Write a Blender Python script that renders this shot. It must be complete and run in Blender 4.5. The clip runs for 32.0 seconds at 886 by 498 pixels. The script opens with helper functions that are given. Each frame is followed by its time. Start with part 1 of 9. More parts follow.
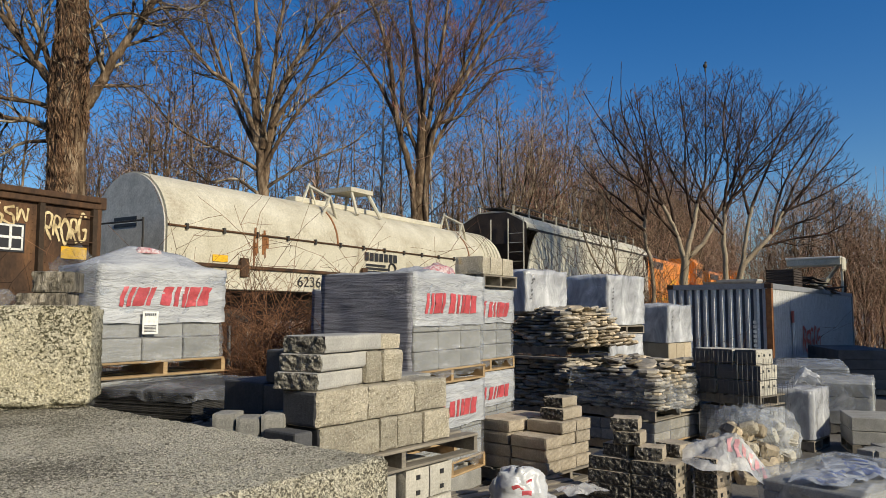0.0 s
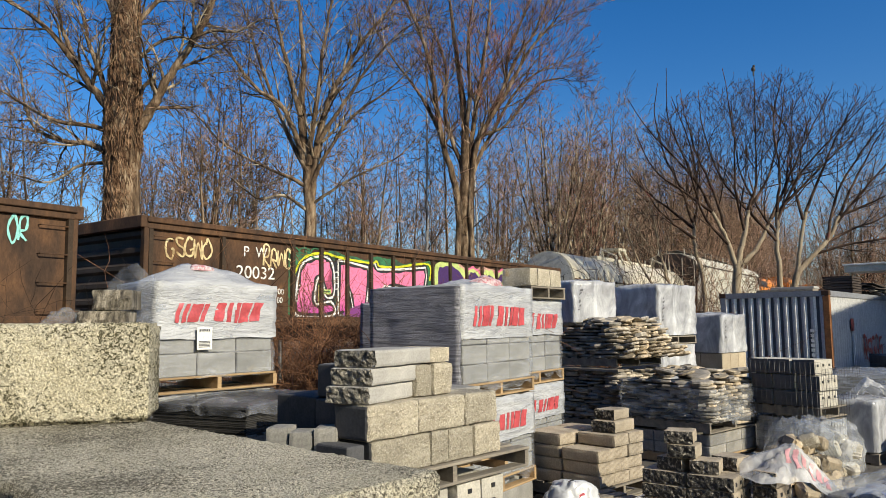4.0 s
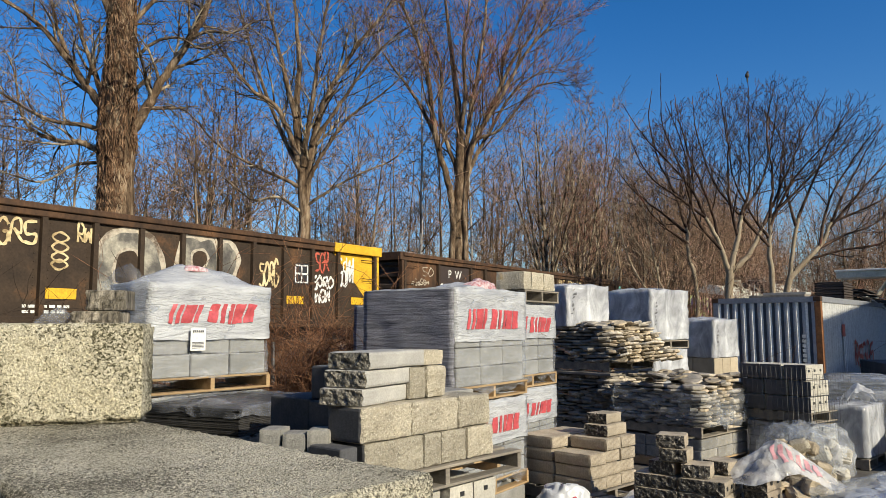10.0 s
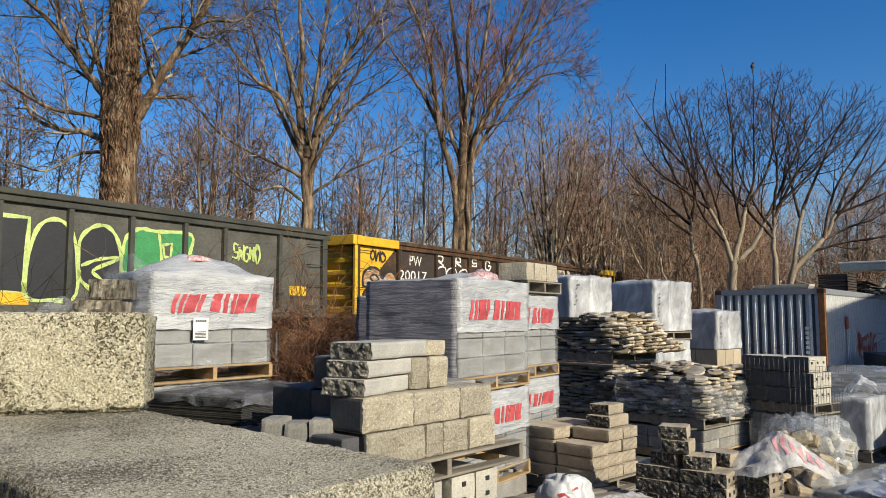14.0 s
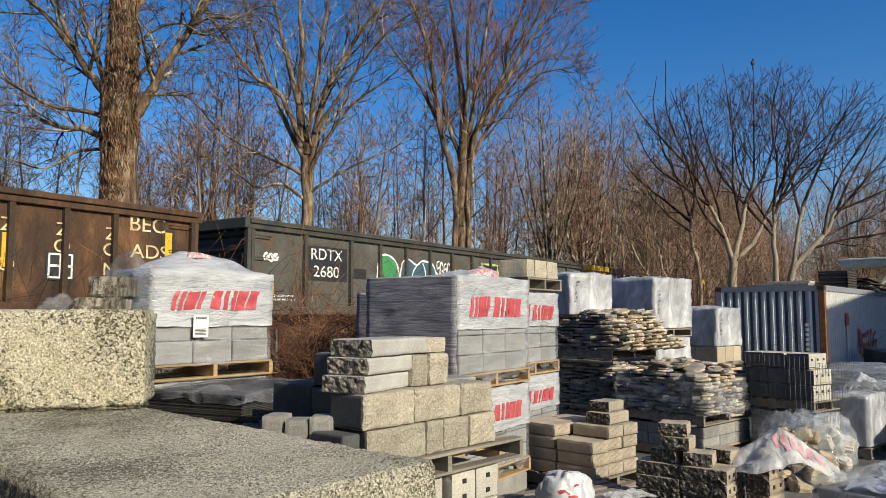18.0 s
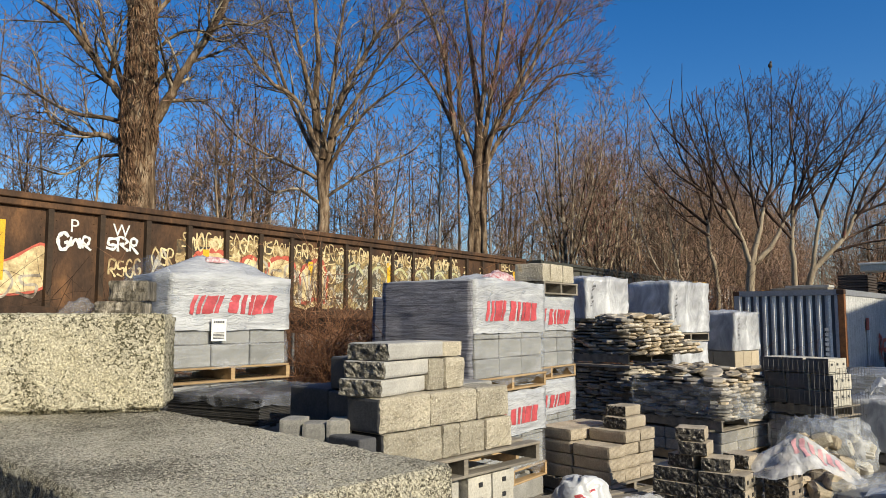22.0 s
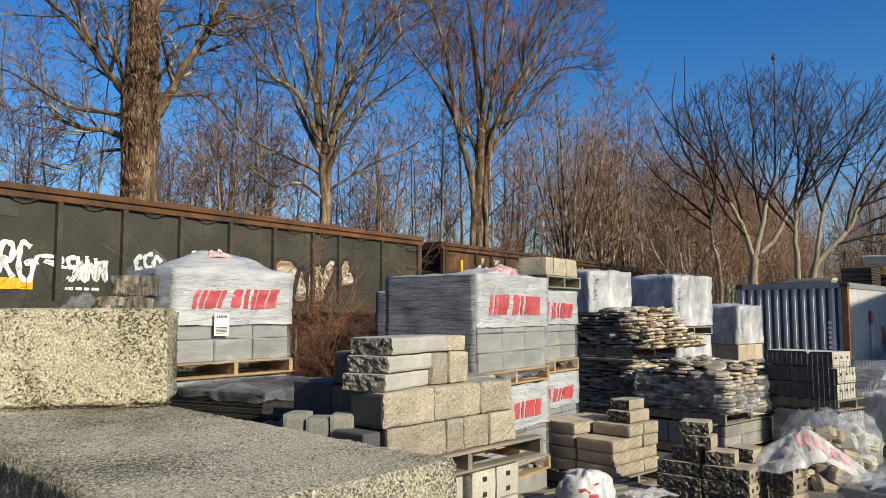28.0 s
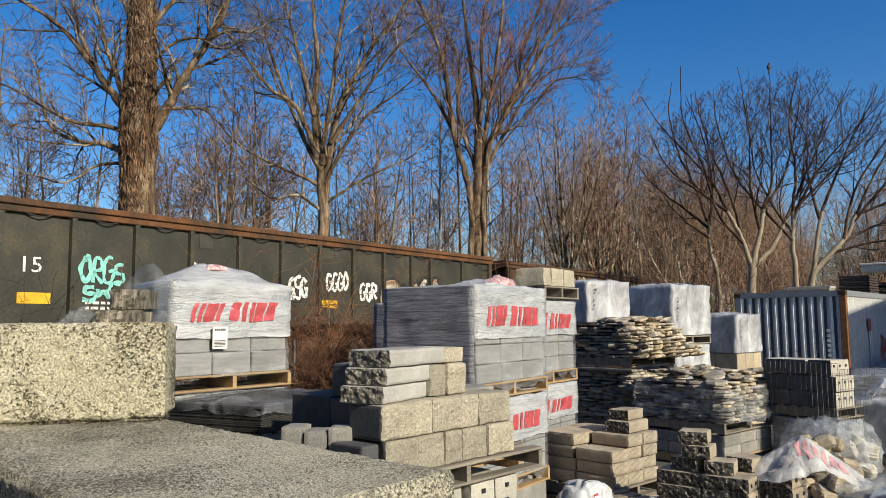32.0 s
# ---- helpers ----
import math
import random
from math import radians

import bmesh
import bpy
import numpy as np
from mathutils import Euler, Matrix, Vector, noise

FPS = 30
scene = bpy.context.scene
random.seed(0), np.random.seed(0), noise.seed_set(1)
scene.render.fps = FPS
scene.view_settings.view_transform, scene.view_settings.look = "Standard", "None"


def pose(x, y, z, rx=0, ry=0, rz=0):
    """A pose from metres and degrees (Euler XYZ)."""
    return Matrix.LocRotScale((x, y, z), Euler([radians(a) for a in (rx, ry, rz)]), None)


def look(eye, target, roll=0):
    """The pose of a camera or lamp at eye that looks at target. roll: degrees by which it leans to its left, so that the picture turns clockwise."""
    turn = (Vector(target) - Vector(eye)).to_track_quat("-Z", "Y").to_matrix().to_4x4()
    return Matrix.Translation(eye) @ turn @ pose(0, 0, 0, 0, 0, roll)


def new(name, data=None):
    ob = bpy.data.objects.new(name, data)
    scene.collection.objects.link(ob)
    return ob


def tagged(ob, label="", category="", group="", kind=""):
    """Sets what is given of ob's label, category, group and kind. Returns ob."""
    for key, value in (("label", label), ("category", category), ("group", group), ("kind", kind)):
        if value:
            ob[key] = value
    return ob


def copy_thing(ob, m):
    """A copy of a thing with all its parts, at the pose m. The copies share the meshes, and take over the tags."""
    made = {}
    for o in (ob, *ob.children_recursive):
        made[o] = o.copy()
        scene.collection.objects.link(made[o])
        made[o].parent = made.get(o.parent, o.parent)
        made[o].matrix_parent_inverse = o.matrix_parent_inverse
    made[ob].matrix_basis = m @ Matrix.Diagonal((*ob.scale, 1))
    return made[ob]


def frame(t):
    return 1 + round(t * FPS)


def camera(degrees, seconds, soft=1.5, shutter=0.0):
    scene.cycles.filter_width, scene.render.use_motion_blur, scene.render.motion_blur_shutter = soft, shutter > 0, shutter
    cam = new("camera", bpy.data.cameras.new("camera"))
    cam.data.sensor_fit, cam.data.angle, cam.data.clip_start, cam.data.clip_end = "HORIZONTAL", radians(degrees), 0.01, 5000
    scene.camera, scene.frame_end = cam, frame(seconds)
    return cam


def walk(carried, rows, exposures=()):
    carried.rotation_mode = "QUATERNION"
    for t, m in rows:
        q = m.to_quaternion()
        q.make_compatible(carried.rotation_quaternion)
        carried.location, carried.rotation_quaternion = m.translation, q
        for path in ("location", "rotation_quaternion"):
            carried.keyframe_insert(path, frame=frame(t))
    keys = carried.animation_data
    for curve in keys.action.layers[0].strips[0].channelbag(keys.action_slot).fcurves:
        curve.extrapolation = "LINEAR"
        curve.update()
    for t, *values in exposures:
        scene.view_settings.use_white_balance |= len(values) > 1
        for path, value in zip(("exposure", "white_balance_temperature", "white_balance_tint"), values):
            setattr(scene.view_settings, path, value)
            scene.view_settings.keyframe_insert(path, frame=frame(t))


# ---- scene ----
cam = camera(62.2, 32.0, soft=0.75)
walk(cam, [
    (0, pose(0.018, 0.013, 1.834, 94.84, -0.04, -3.75)),
    (0.5, pose(0.004, 0.012, 1.830, 94.85, 0.18, -1.93)),
    (1, pose(0.001, 0.014, 1.827, 94.89, 0.66, -1.03)),
    (1.5, pose(0.005, 0.019, 1.832, 94.94, 0.69, -1.43)),
    (2, pose(0.014, 0.020, 1.836, 95.22, 1.22, -1.04)),
    (2.5, pose(0.008, 0.012, 1.837, 95.46, 1.16, -0.35)),
    (3, pose(-0.001, 0.004, 1.840, 95.79, 0.74, -0.11)),
    (3.5, pose(0.004, -0.002, 1.842, 95.85, 0.70, -0.06)),
    (5.5, pose(0.003, 0.024, 1.836, 95.33, 0.29, -0.61)),
    (6, pose(0.008, 0.013, 1.835, 95.29, 0.46, -0.52)),
    (6.5, pose(0.003, 0.011, 1.837, 95.46, 0.33, -0.52)),
    (7, pose(-0.002, 0.012, 1.838, 95.56, 0.33, -0.62)),
    (7.5, pose(0.002, 0.003, 1.843, 95.66, 0.19, -0.53)),
    (8, pose(-0.002, 0.001, 1.840, 95.77, 0.12, -0.45)),
    (8.5, pose(-0.002, -0.006, 1.840, 95.84, 0.09, -0.46)),
    (9, pose(-0.009, -0.003, 1.840, 95.84, -0.01, -0.56)),
    (9.5, pose(-0.004, 0.002, 1.839, 95.88, 0.03, -0.64)),
    (10, pose(0.000, -0.015, 1.841, 96.00, 0.21, -0.66)),
    (10.5, pose(0.004, -0.014, 1.844, 95.92, 0.07, -0.59)),
    (11, pose(-0.000, -0.006, 1.843, 95.87, 0.10, -0.51)),
    (11.5, pose(0.001, -0.005, 1.842, 95.87, 0.03, -0.55)),
    (12, pose(0.001, -0.009, 1.845, 95.99, 0.05, -0.67)),
    (12.5, pose(0.004, -0.019, 1.845, 96.05, 0.10, -0.76)),
    (13, pose(0.004, -0.014, 1.843, 95.86, 0.15, -0.62)),
    (13.5, pose(-0.002, -0.005, 1.839, 95.60, -0.05, -0.58)),
    (14, pose(0.003, -0.001, 1.841, 95.27, -0.03, -0.44)),
    (14.5, pose(0.004, -0.002, 1.842, 95.16, 0.07, -0.34)),
    (16.5, pose(-0.003, 0.009, 1.838, 95.03, -0.14, -0.56)),
    (17, pose(-0.003, 0.005, 1.837, 95.05, 0.01, -0.75)),
    (17.5, pose(-0.002, 0.005, 1.839, 95.13, -0.08, -0.73)),
    (18, pose(0.001, 0.003, 1.841, 95.04, 0.01, -0.44)),
    (18.5, pose(0.001, -0.000, 1.837, 94.93, -0.08, -0.05)),
    (19, pose(0.001, -0.001, 1.836, 94.90, 0.00, -0.00)),
    (19.5, pose(0.004, -0.003, 1.840, 94.96, -0.03, 0.03)),
    (20, pose(0.005, -0.010, 1.838, 95.15, 0.03, 0.09)),
    (20.5, pose(0.001, -0.009, 1.839, 95.30, -0.13, 0.33)),
    (21, pose(-0.004, -0.013, 1.843, 95.37, -0.13, 0.55)),
    (21.5, pose(-0.006, -0.011, 1.841, 95.39, -0.11, 0.68)),
    (22, pose(-0.003, -0.012, 1.838, 95.38, -0.02, 0.76)),
    (22.5, pose(-0.002, -0.009, 1.841, 95.22, -0.09, 0.84)),
    (23, pose(-0.002, -0.015, 1.842, 95.28, -0.05, 0.83)),
    (23.5, pose(-0.002, -0.012, 1.844, 95.37, -0.06, 0.60)),
    (24, pose(-0.003, -0.009, 1.841, 95.35, -0.08, 0.54)),
    (24.5, pose(-0.009, 0.004, 1.841, 95.26, -0.20, 0.25)),
    (25, pose(-0.008, 0.003, 1.840, 95.25, -0.02, 0.27)),
    (25.5, pose(-0.010, 0.004, 1.843, 95.42, 0.25, 0.43)),
    (27.5, pose(-0.006, 0.004, 1.842, 95.16, 0.07, 0.75)),
    (28, pose(-0.011, 0.008, 1.840, 94.91, 0.11, 0.94)),
    (28.5, pose(-0.005, 0.005, 1.840, 94.97, 0.19, 0.92)),
    (29, pose(-0.001, 0.000, 1.843, 95.08, 0.22, 0.89)),
    (29.5, pose(0.002, -0.006, 1.846, 95.30, 0.35, 0.90)),
    (30, pose(-0.000, -0.008, 1.846, 95.55, 0.19, 0.89)),
    (30.5, pose(0.004, -0.013, 1.844, 95.49, 0.19, 1.01)),
    (31, pose(0.001, -0.001, 1.843, 95.48, 0.31, 0.97)),
    (31.5, pose(0.000, -0.003, 1.847, 95.54, 0.57, 0.93)),
    (32, pose(-0.001, -0.012, 1.847, 95.73, 0.54, 0.87)),
], exposures=[(0, -0.09, 7000, 8), (1, -0.05, 7000, 8), (2, 0.11, 7000, 8), (3, 0.18, 7000, 8), (32, 0.18, 7000, 8)])

# ---- light ----
SUN_AZ, SUN_EL = 134.0, 29.0  # clockwise from +y, and height, in degrees
world = bpy.data.worlds.new("sky")
scene.world = world
world.use_nodes = True
nt = world.node_tree
sky = nt.nodes.new("ShaderNodeTexSky")
sky.sky_type = "NISHITA"
sky.sun_disc = False
sky.sun_elevation = radians(SUN_EL)
sky.sun_rotation = radians(SUN_AZ)
sky.air_density, sky.dust_density, sky.ozone_density = 1.0, 0.6, 4.0
nt.nodes["Background"].inputs["Strength"].default_value = 0.122
clear = nt.nodes.new("ShaderNodeHueSaturation")  # a clear dry winter sky
clear.inputs["Saturation"].default_value, clear.inputs["Hue"].default_value = 1.35, 0.510
nt.links.new(sky.outputs[0], clear.inputs["Color"])
nt.links.new(clear.outputs[0], nt.nodes["Background"].inputs["Color"])
sun_data = bpy.data.lights.new("sun", "SUN")
sun_data.energy, sun_data.angle, sun_data.color = 5.0, radians(0.53), (1.0, 0.94, 0.80)
sun = new("sun", sun_data)
SUN_DIR = Vector((math.sin(radians(SUN_AZ)) * math.cos(radians(SUN_EL)), math.cos(radians(SUN_AZ)) * math.cos(radians(SUN_EL)), math.sin(radians(SUN_EL))))
sun.matrix_world = look((0, 0, 30), Vector((0, 0, 30)) - SUN_DIR)

# ---- materials ----
def ramp(nt, fac, stops):
    n = nt.nodes.new("ShaderNodeValToRGB")
    n.color_ramp.elements.remove(n.color_ramp.elements[1])
    for i, (p, c) in enumerate(stops):
        e = n.color_ramp.elements[0] if i == 0 else n.color_ramp.elements.new(p)
        e.position, e.color = p, (*c, 1)
    nt.links.new(fac, n.inputs["Fac"])
    return n.outputs["Color"]


def tex(nt, kind, scale, space="Object", **kw):
    co = nt.nodes.new("ShaderNodeTexCoord")
    n = nt.nodes.new({"noise": "ShaderNodeTexNoise", "voronoi": "ShaderNodeTexVoronoi", "wave": "ShaderNodeTexWave"}[kind])
    n.inputs["Scale"].default_value = scale
    for k, v in kw.items():
        if k in ("stretch", "out"):
            continue
        if k in ("feature", "wave_type", "bands_direction"):
            if k == "feature":
                n.feature = v
            elif k == "wave_type":
                n.wave_type = v
            else:
                n.bands_direction = v
        else:
            n.inputs[k.replace("_", " ").title()].default_value = v
    if "stretch" in kw:
        m = nt.nodes.new("ShaderNodeMapping")
        m.inputs["Scale"].default_value = kw["stretch"]
        nt.links.new(co.outputs[space], m.inputs["Vector"])
        nt.links.new(m.outputs[0], n.inputs["Vector"])
    else:
        nt.links.new(co.outputs[space], n.inputs["Vector"])
    return n.outputs[kw.get("out", "Distance" if kind == "voronoi" else "Fac")]


def mix(nt, fac, a, b, mode="MIX"):
    n = nt.nodes.new("ShaderNodeMix")
    n.data_type, n.blend_type = "RGBA", mode
    for sock, v in ((n.inputs[0], fac), (n.inputs[6], a), (n.inputs[7], b)):
        if isinstance(v, (int, float)):
            sock.default_value = v
        elif isinstance(v, tuple):
            sock.default_value = (*v, 1)
        else:
            nt.links.new(v, sock)
    return n.outputs[2]


def material(name, stops, scale=3.0, fine=40.0, rough=0.85, metal=0.0, bump=0.3, bump_scale=None, depth=0.01, vary=0.0, space="Object", detail=8.0, stretch=None, speck=None, spec=0.5):
    """Two scales of noise colour, fine relief, and a spread from piece to piece."""
    m = bpy.data.materials.new(name)
    m.use_nodes = True
    nt = m.node_tree
    b = nt.nodes["Principled BSDF"]
    kw = {"stretch": stretch} if stretch else {}
    big = tex(nt, "noise", scale, space, detail=detail, roughness=0.65, **kw)
    col = ramp(nt, big, stops)
    small = tex(nt, "noise", fine, space, detail=4.0, roughness=0.7, **kw)
    grain = ramp(nt, small, [(0.3, (0.62, 0.62, 0.62)), (0.7, (1.25, 1.25, 1.25))])
    col = mix(nt, 0.75, col, grain, "MULTIPLY")
    if speck:
        size, cut, colour = speck
        v = tex(nt, "voronoi", size, space)
        col = mix(nt, ramp(nt, v, [(cut, (1, 1, 1)), (cut + 0.08, (0, 0, 0))]), col, colour)
    if vary:
        info = nt.nodes.new("ShaderNodeObjectInfo")
        r = ramp(nt, info.outputs["Random"], [(0.0, (1 - vary, 1 - vary, 1 - vary)), (1.0, (1 + vary, 1 + vary * 0.9, 1 + vary * 0.8))])
        col = mix(nt, 1.0, col, r, "MULTIPLY")
    nt.links.new(col, b.inputs["Base Color"])
    b.inputs["Roughness"].default_value, b.inputs["Metallic"].default_value = rough, metal
    b.inputs["Specular IOR Level"].default_value = spec
    if bump:
        bn = nt.nodes.new("ShaderNodeBump")
        bn.inputs["Strength"].default_value, bn.inputs["Distance"].default_value = bump, depth
        nt.links.new(tex(nt, "noise", bump_scale or fine, space, detail=6.0, roughness=0.7, **kw), bn.inputs["Height"])
        nt.links.new(bn.outputs[0], b.inputs["Normal"])
    return m


def paint(name, c, rough=0.6, wear=0.12, metal=0.0):
    d = tuple(x * (1 - wear * 2) for x in c)
    l = tuple(min(1, x * (1 + wear)) for x in c)
    return material(name, [(0.3, d), (0.55, c), (0.75, l)], scale=4, fine=30, rough=rough, metal=metal, bump=0.1, depth=0.003)


M_GROUND = material("yard_dirt", [(0.3, (0.07, 0.063, 0.055)), (0.6, (0.16, 0.145, 0.125))], scale=0.6, fine=30, bump=0.6, depth=0.03, space="Object")
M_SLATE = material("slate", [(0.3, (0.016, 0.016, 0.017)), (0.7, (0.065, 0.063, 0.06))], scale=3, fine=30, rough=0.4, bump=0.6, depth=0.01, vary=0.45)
M_RUST = material("rust_brown", [(0.30, (0.026, 0.017, 0.012)), (0.45, (0.058, 0.033, 0.020)), (0.58, (0.10, 0.052, 0.027)), (0.70, (0.20, 0.098, 0.044))], scale=1.1, fine=18, rough=0.75, bump=0.35, depth=0.006, stretch=(1.6, 1.6, 0.7), spec=0.25)
M_GREYCAR = material("grey_car", [(0.3, (0.032, 0.033, 0.028)), (0.7, (0.078, 0.077, 0.064))], scale=1.2, fine=25, rough=0.65, bump=0.2, depth=0.005, spec=0.3)
M_CREAM = material("cream_car", [(0.25, (0.33, 0.27, 0.19)), (0.42, (0.50, 0.455, 0.345)), (0.65, (0.62, 0.575, 0.46))], scale=1.2, fine=25, rough=0.5, bump=0.2, depth=0.005)
M_RUSTD = material("dark_rust_brown", [(0.3, (0.024, 0.017, 0.012)), (0.55, (0.055, 0.036, 0.023)), (0.72, (0.14, 0.068, 0.03))], scale=1.6, fine=25, rough=0.75, bump=0.3, depth=0.005, spec=0.25)
M_YELLOW = paint("yellow_paint", (0.75, 0.42, 0.02))
M_CONTAINER = paint("container_blue", (0.24, 0.25, 0.27))

# ---- building tools ----
def part(name, bm, mat, parent=None, label="", m=None):
    """Links a bmesh as one mesh object, under a thing or part if given."""
    me = bpy.data.meshes.new(name)
    bm.to_mesh(me)
    bm.free()
    for x in (mat if isinstance(mat, (list, tuple)) else (mat,)):
        me.materials.append(x)
    ob = new(name, me)
    if parent:
        ob.parent = parent
    if m:
        ob.matrix_basis = m
    if label:
        ob["label"] = label
    return ob


def piece(name, me, parent, m):
    """One more object on a mesh that is already there."""
    ob = new(name, me)
    ob.parent = parent
    ob.matrix_basis = m
    return ob


def thing(name, m, label, category, group="", kind=""):
    ob = new(name)
    ob.empty_display_size = 0.2
    ob.matrix_basis = m
    return tagged(ob, label, category, group, kind)


def box(bm, x0, y0, z0, x1, y1, z1, mat=0):
    vs = [bm.verts.new((x, y, z)) for z in (z0, z1) for y in (y0, y1) for x in (x0, x1)]
    for f in ((0, 2, 3, 1), (4, 5, 7, 6), (0, 1, 5, 4), (2, 6, 7, 3), (0, 4, 6, 2), (1, 3, 7, 5)):
        bm.faces.new([vs[i] for i in f]).material_index = mat
    return vs


def bevel(bm, w, seg=1):
    bmesh.ops.bevel(bm, geom=list(bm.edges), offset=w, segments=seg, affect="EDGES", profile=0.5)


def block(x0, y0, z0, x1, y1, z1, w=0.0, seg=1):
    bm = bmesh.new()
    box(bm, x0, y0, z0, x1, y1, z1)
    if w:
        bevel(bm, w, seg)
    return bm


def tube(bm, pts, radii, sides=6, mat=0, cap=True):
    """A tapered tube along points."""
    rings = []
    up = Vector((0.13, 0.21, 0.97))
    for i, p in enumerate(pts):
        d = (pts[min(i + 1, len(pts) - 1)] - pts[max(i - 1, 0)])
        if d.length < 1e-6:
            d = Vector((0, 0, 1))
        d.normalize()
        a = d.cross(up if abs(d.dot(up)) < 0.95 else Vector((1, 0, 0))).normalized()
        b = d.cross(a)
        rings.append([bm.verts.new(p + radii[i] * (math.cos(2 * math.pi * k / sides) * a + math.sin(2 * math.pi * k / sides) * b)) for k in range(sides)])
    for r, s in zip(rings, rings[1:]):
        for k in range(sides):
            bm.faces.new((r[k], r[(k + 1) % sides], s[(k + 1) % sides], s[k])).material_index = mat
    if cap:
        bm.faces.new(rings[-1]).material_index = mat
        bm.faces.new(rings[0][::-1]).material_index = mat

# ---- plan ----
HEAD = 55.5                          # the yard's rows and the tracks run along this angle from +x
TRACK = 11.5                         # from the lens square to the near side of the wagons
RAIL = 1.05                          # top of the rails over the yard
U = Vector((math.cos(radians(HEAD)), math.sin(radians(HEAD)), 0))
N = Vector((-U.y, U.x, 0))


def yard(x, y, z=0.0, turn=0.0):
    """A pose in the yard whose x runs along the tracks, plus a turn."""
    return pose(x, y, z, 0, 0, HEAD + turn)


def on_track(s, off=0.0, z=0.0):
    p = U * s + N * (TRACK + off)
    return pose(p.x, p.y, z, 0, 0, HEAD)


# ---- ground ----
def build_ground():
    bm = bmesh.new()
    xs = [-2500, -400, -120, -60, -30] + [i * 1.5 - 18 for i in range(33)] + [36, 60, 120, 400, 2500]
    ys = [-2500, -400, -60, -20] + [i * 1.5 - 6 for i in range(34)] + [50, 70, 120, 400, 2500]
    grid = []
    for y in ys:
        row = []
        for x in xs:
            p = Vector((x, y, 0))
            q = p.dot(N)
            h = 0.0
            if q > 8.2:                       # the bank that carries the tracks
                h = min(1.0, (q - 8.2) / 2.4) * 0.75
            if q > 17:
                h = 0.75 - min(1.0, (q - 17) / 3) * 0.35
            if abs(x) < 100 and abs(y) < 100:
                h += 0.05 * noise.noise(Vector((x * 0.4, y * 0.4, 0.3)))
            row.append(bm.verts.new((x, y, h)))
        grid.append(row)
    for r, s in zip(grid, grid[1:]):
        for i in range(len(r) - 1):
            bm.faces.new((r[i], r[i + 1], s[i + 1], s[i])).smooth = True
    tagged(part("ground", bm, M_GROUND), "bare brown packed-dirt yard with a low bank", "ground", kind="structure")


build_ground()


def build_track():
    t = thing("railway_track", on_track(0, 1.5, 0.0), "rusty steel rails on wooden ties and grey ballast", "railway track", kind="structure")
    bm = bmesh.new()
    n = 120
    prof = [(-2.4, 0.45), (-1.5, 0.86), (1.5, 0.86), (2.4, 0.45)]
    prev = None
    for i in range(n + 1):
        x = -110 + i * 280 / n
        row = [bm.verts.new((x, y, z + 0.04 * noise.noise(Vector((x, y, 0))))) for y, z in prof]
        if prev:
            for k in range(3):
                bm.faces.new((prev[k], row[k], row[k + 1], prev[k + 1]))
        prev = row
    part("ballast", bm, M_BALLAST, t, "grey crushed stone ballast")
    for y in (-0.72, 0.72):
        part("rail", block(-110, y - 0.036, 0.93, 170, y + 0.036, RAIL), M_STEEL, t)
    me = bpy.data.meshes.new("tie")
    bm = block(-0.11, -1.3, 0.78, 0.11, 1.3, 0.93, 0.01)
    bm.to_mesh(me)
    bm.free()
    me.materials.append(M_OLDWOOD)
    for i in range(150):
        piece("tie", me, t, pose(-20 + i * 0.55, random.uniform(-0.04, 0.04), 0, 0, 0, random.uniform(-1, 1)))


M_BALLAST = material("ballast", [(0.3, (0.10, 0.095, 0.09)), (0.7, (0.26, 0.25, 0.23))], scale=12, fine=60, bump=1.0, depth=0.03)
M_STEEL = material("rail_steel", [(0.3, (0.10, 0.06, 0.04)), (0.7, (0.20, 0.13, 0.09))], scale=4, fine=30, rough=0.5, metal=0.6)
M_OLDWOOD = material("old_wood", [(0.3, (0.06, 0.05, 0.04)), (0.7, (0.15, 0.125, 0.10))], scale=4, fine=40, rough=0.9, vary=0.25, stretch=(1, 6, 6))
M_DARK = material("dark_iron", [(0.3, (0.02, 0.018, 0.016)), (0.7, (0.05, 0.045, 0.04))], scale=4, fine=30, rough=0.7)
build_track()

# ---- the train ----
TRAIN = []                           # (wagon, its x at the start)
AXLES = []


def write(body, size, mat, parent, x, z, y=-0.012, name="lettering", squeeze=1.0):
    """Letters that lie on a wagon's near side, in its space."""
    cu = bpy.data.curves.new(name, "FONT")
    cu.body, cu.size, cu.align_x, cu.align_y, cu.extrude = body, size, "CENTER", "CENTER", 0.002
    tmp = bpy.data.objects.new(name, cu)
    scene.collection.objects.link(tmp)
    me = bpy.data.meshes.new_from_object(tmp.evaluated_get(bpy.context.evaluated_depsgraph_get()))
    bpy.data.objects.remove(tmp)
    me.materials.clear()
    me.materials.append(mat)
    ob = new(name, me)
    ob.parent = parent
    ob.matrix_basis = pose(x, y, z, 90, 0, 0) @ Matrix.Diagonal((squeeze, 1, 1, 1))
    return ob


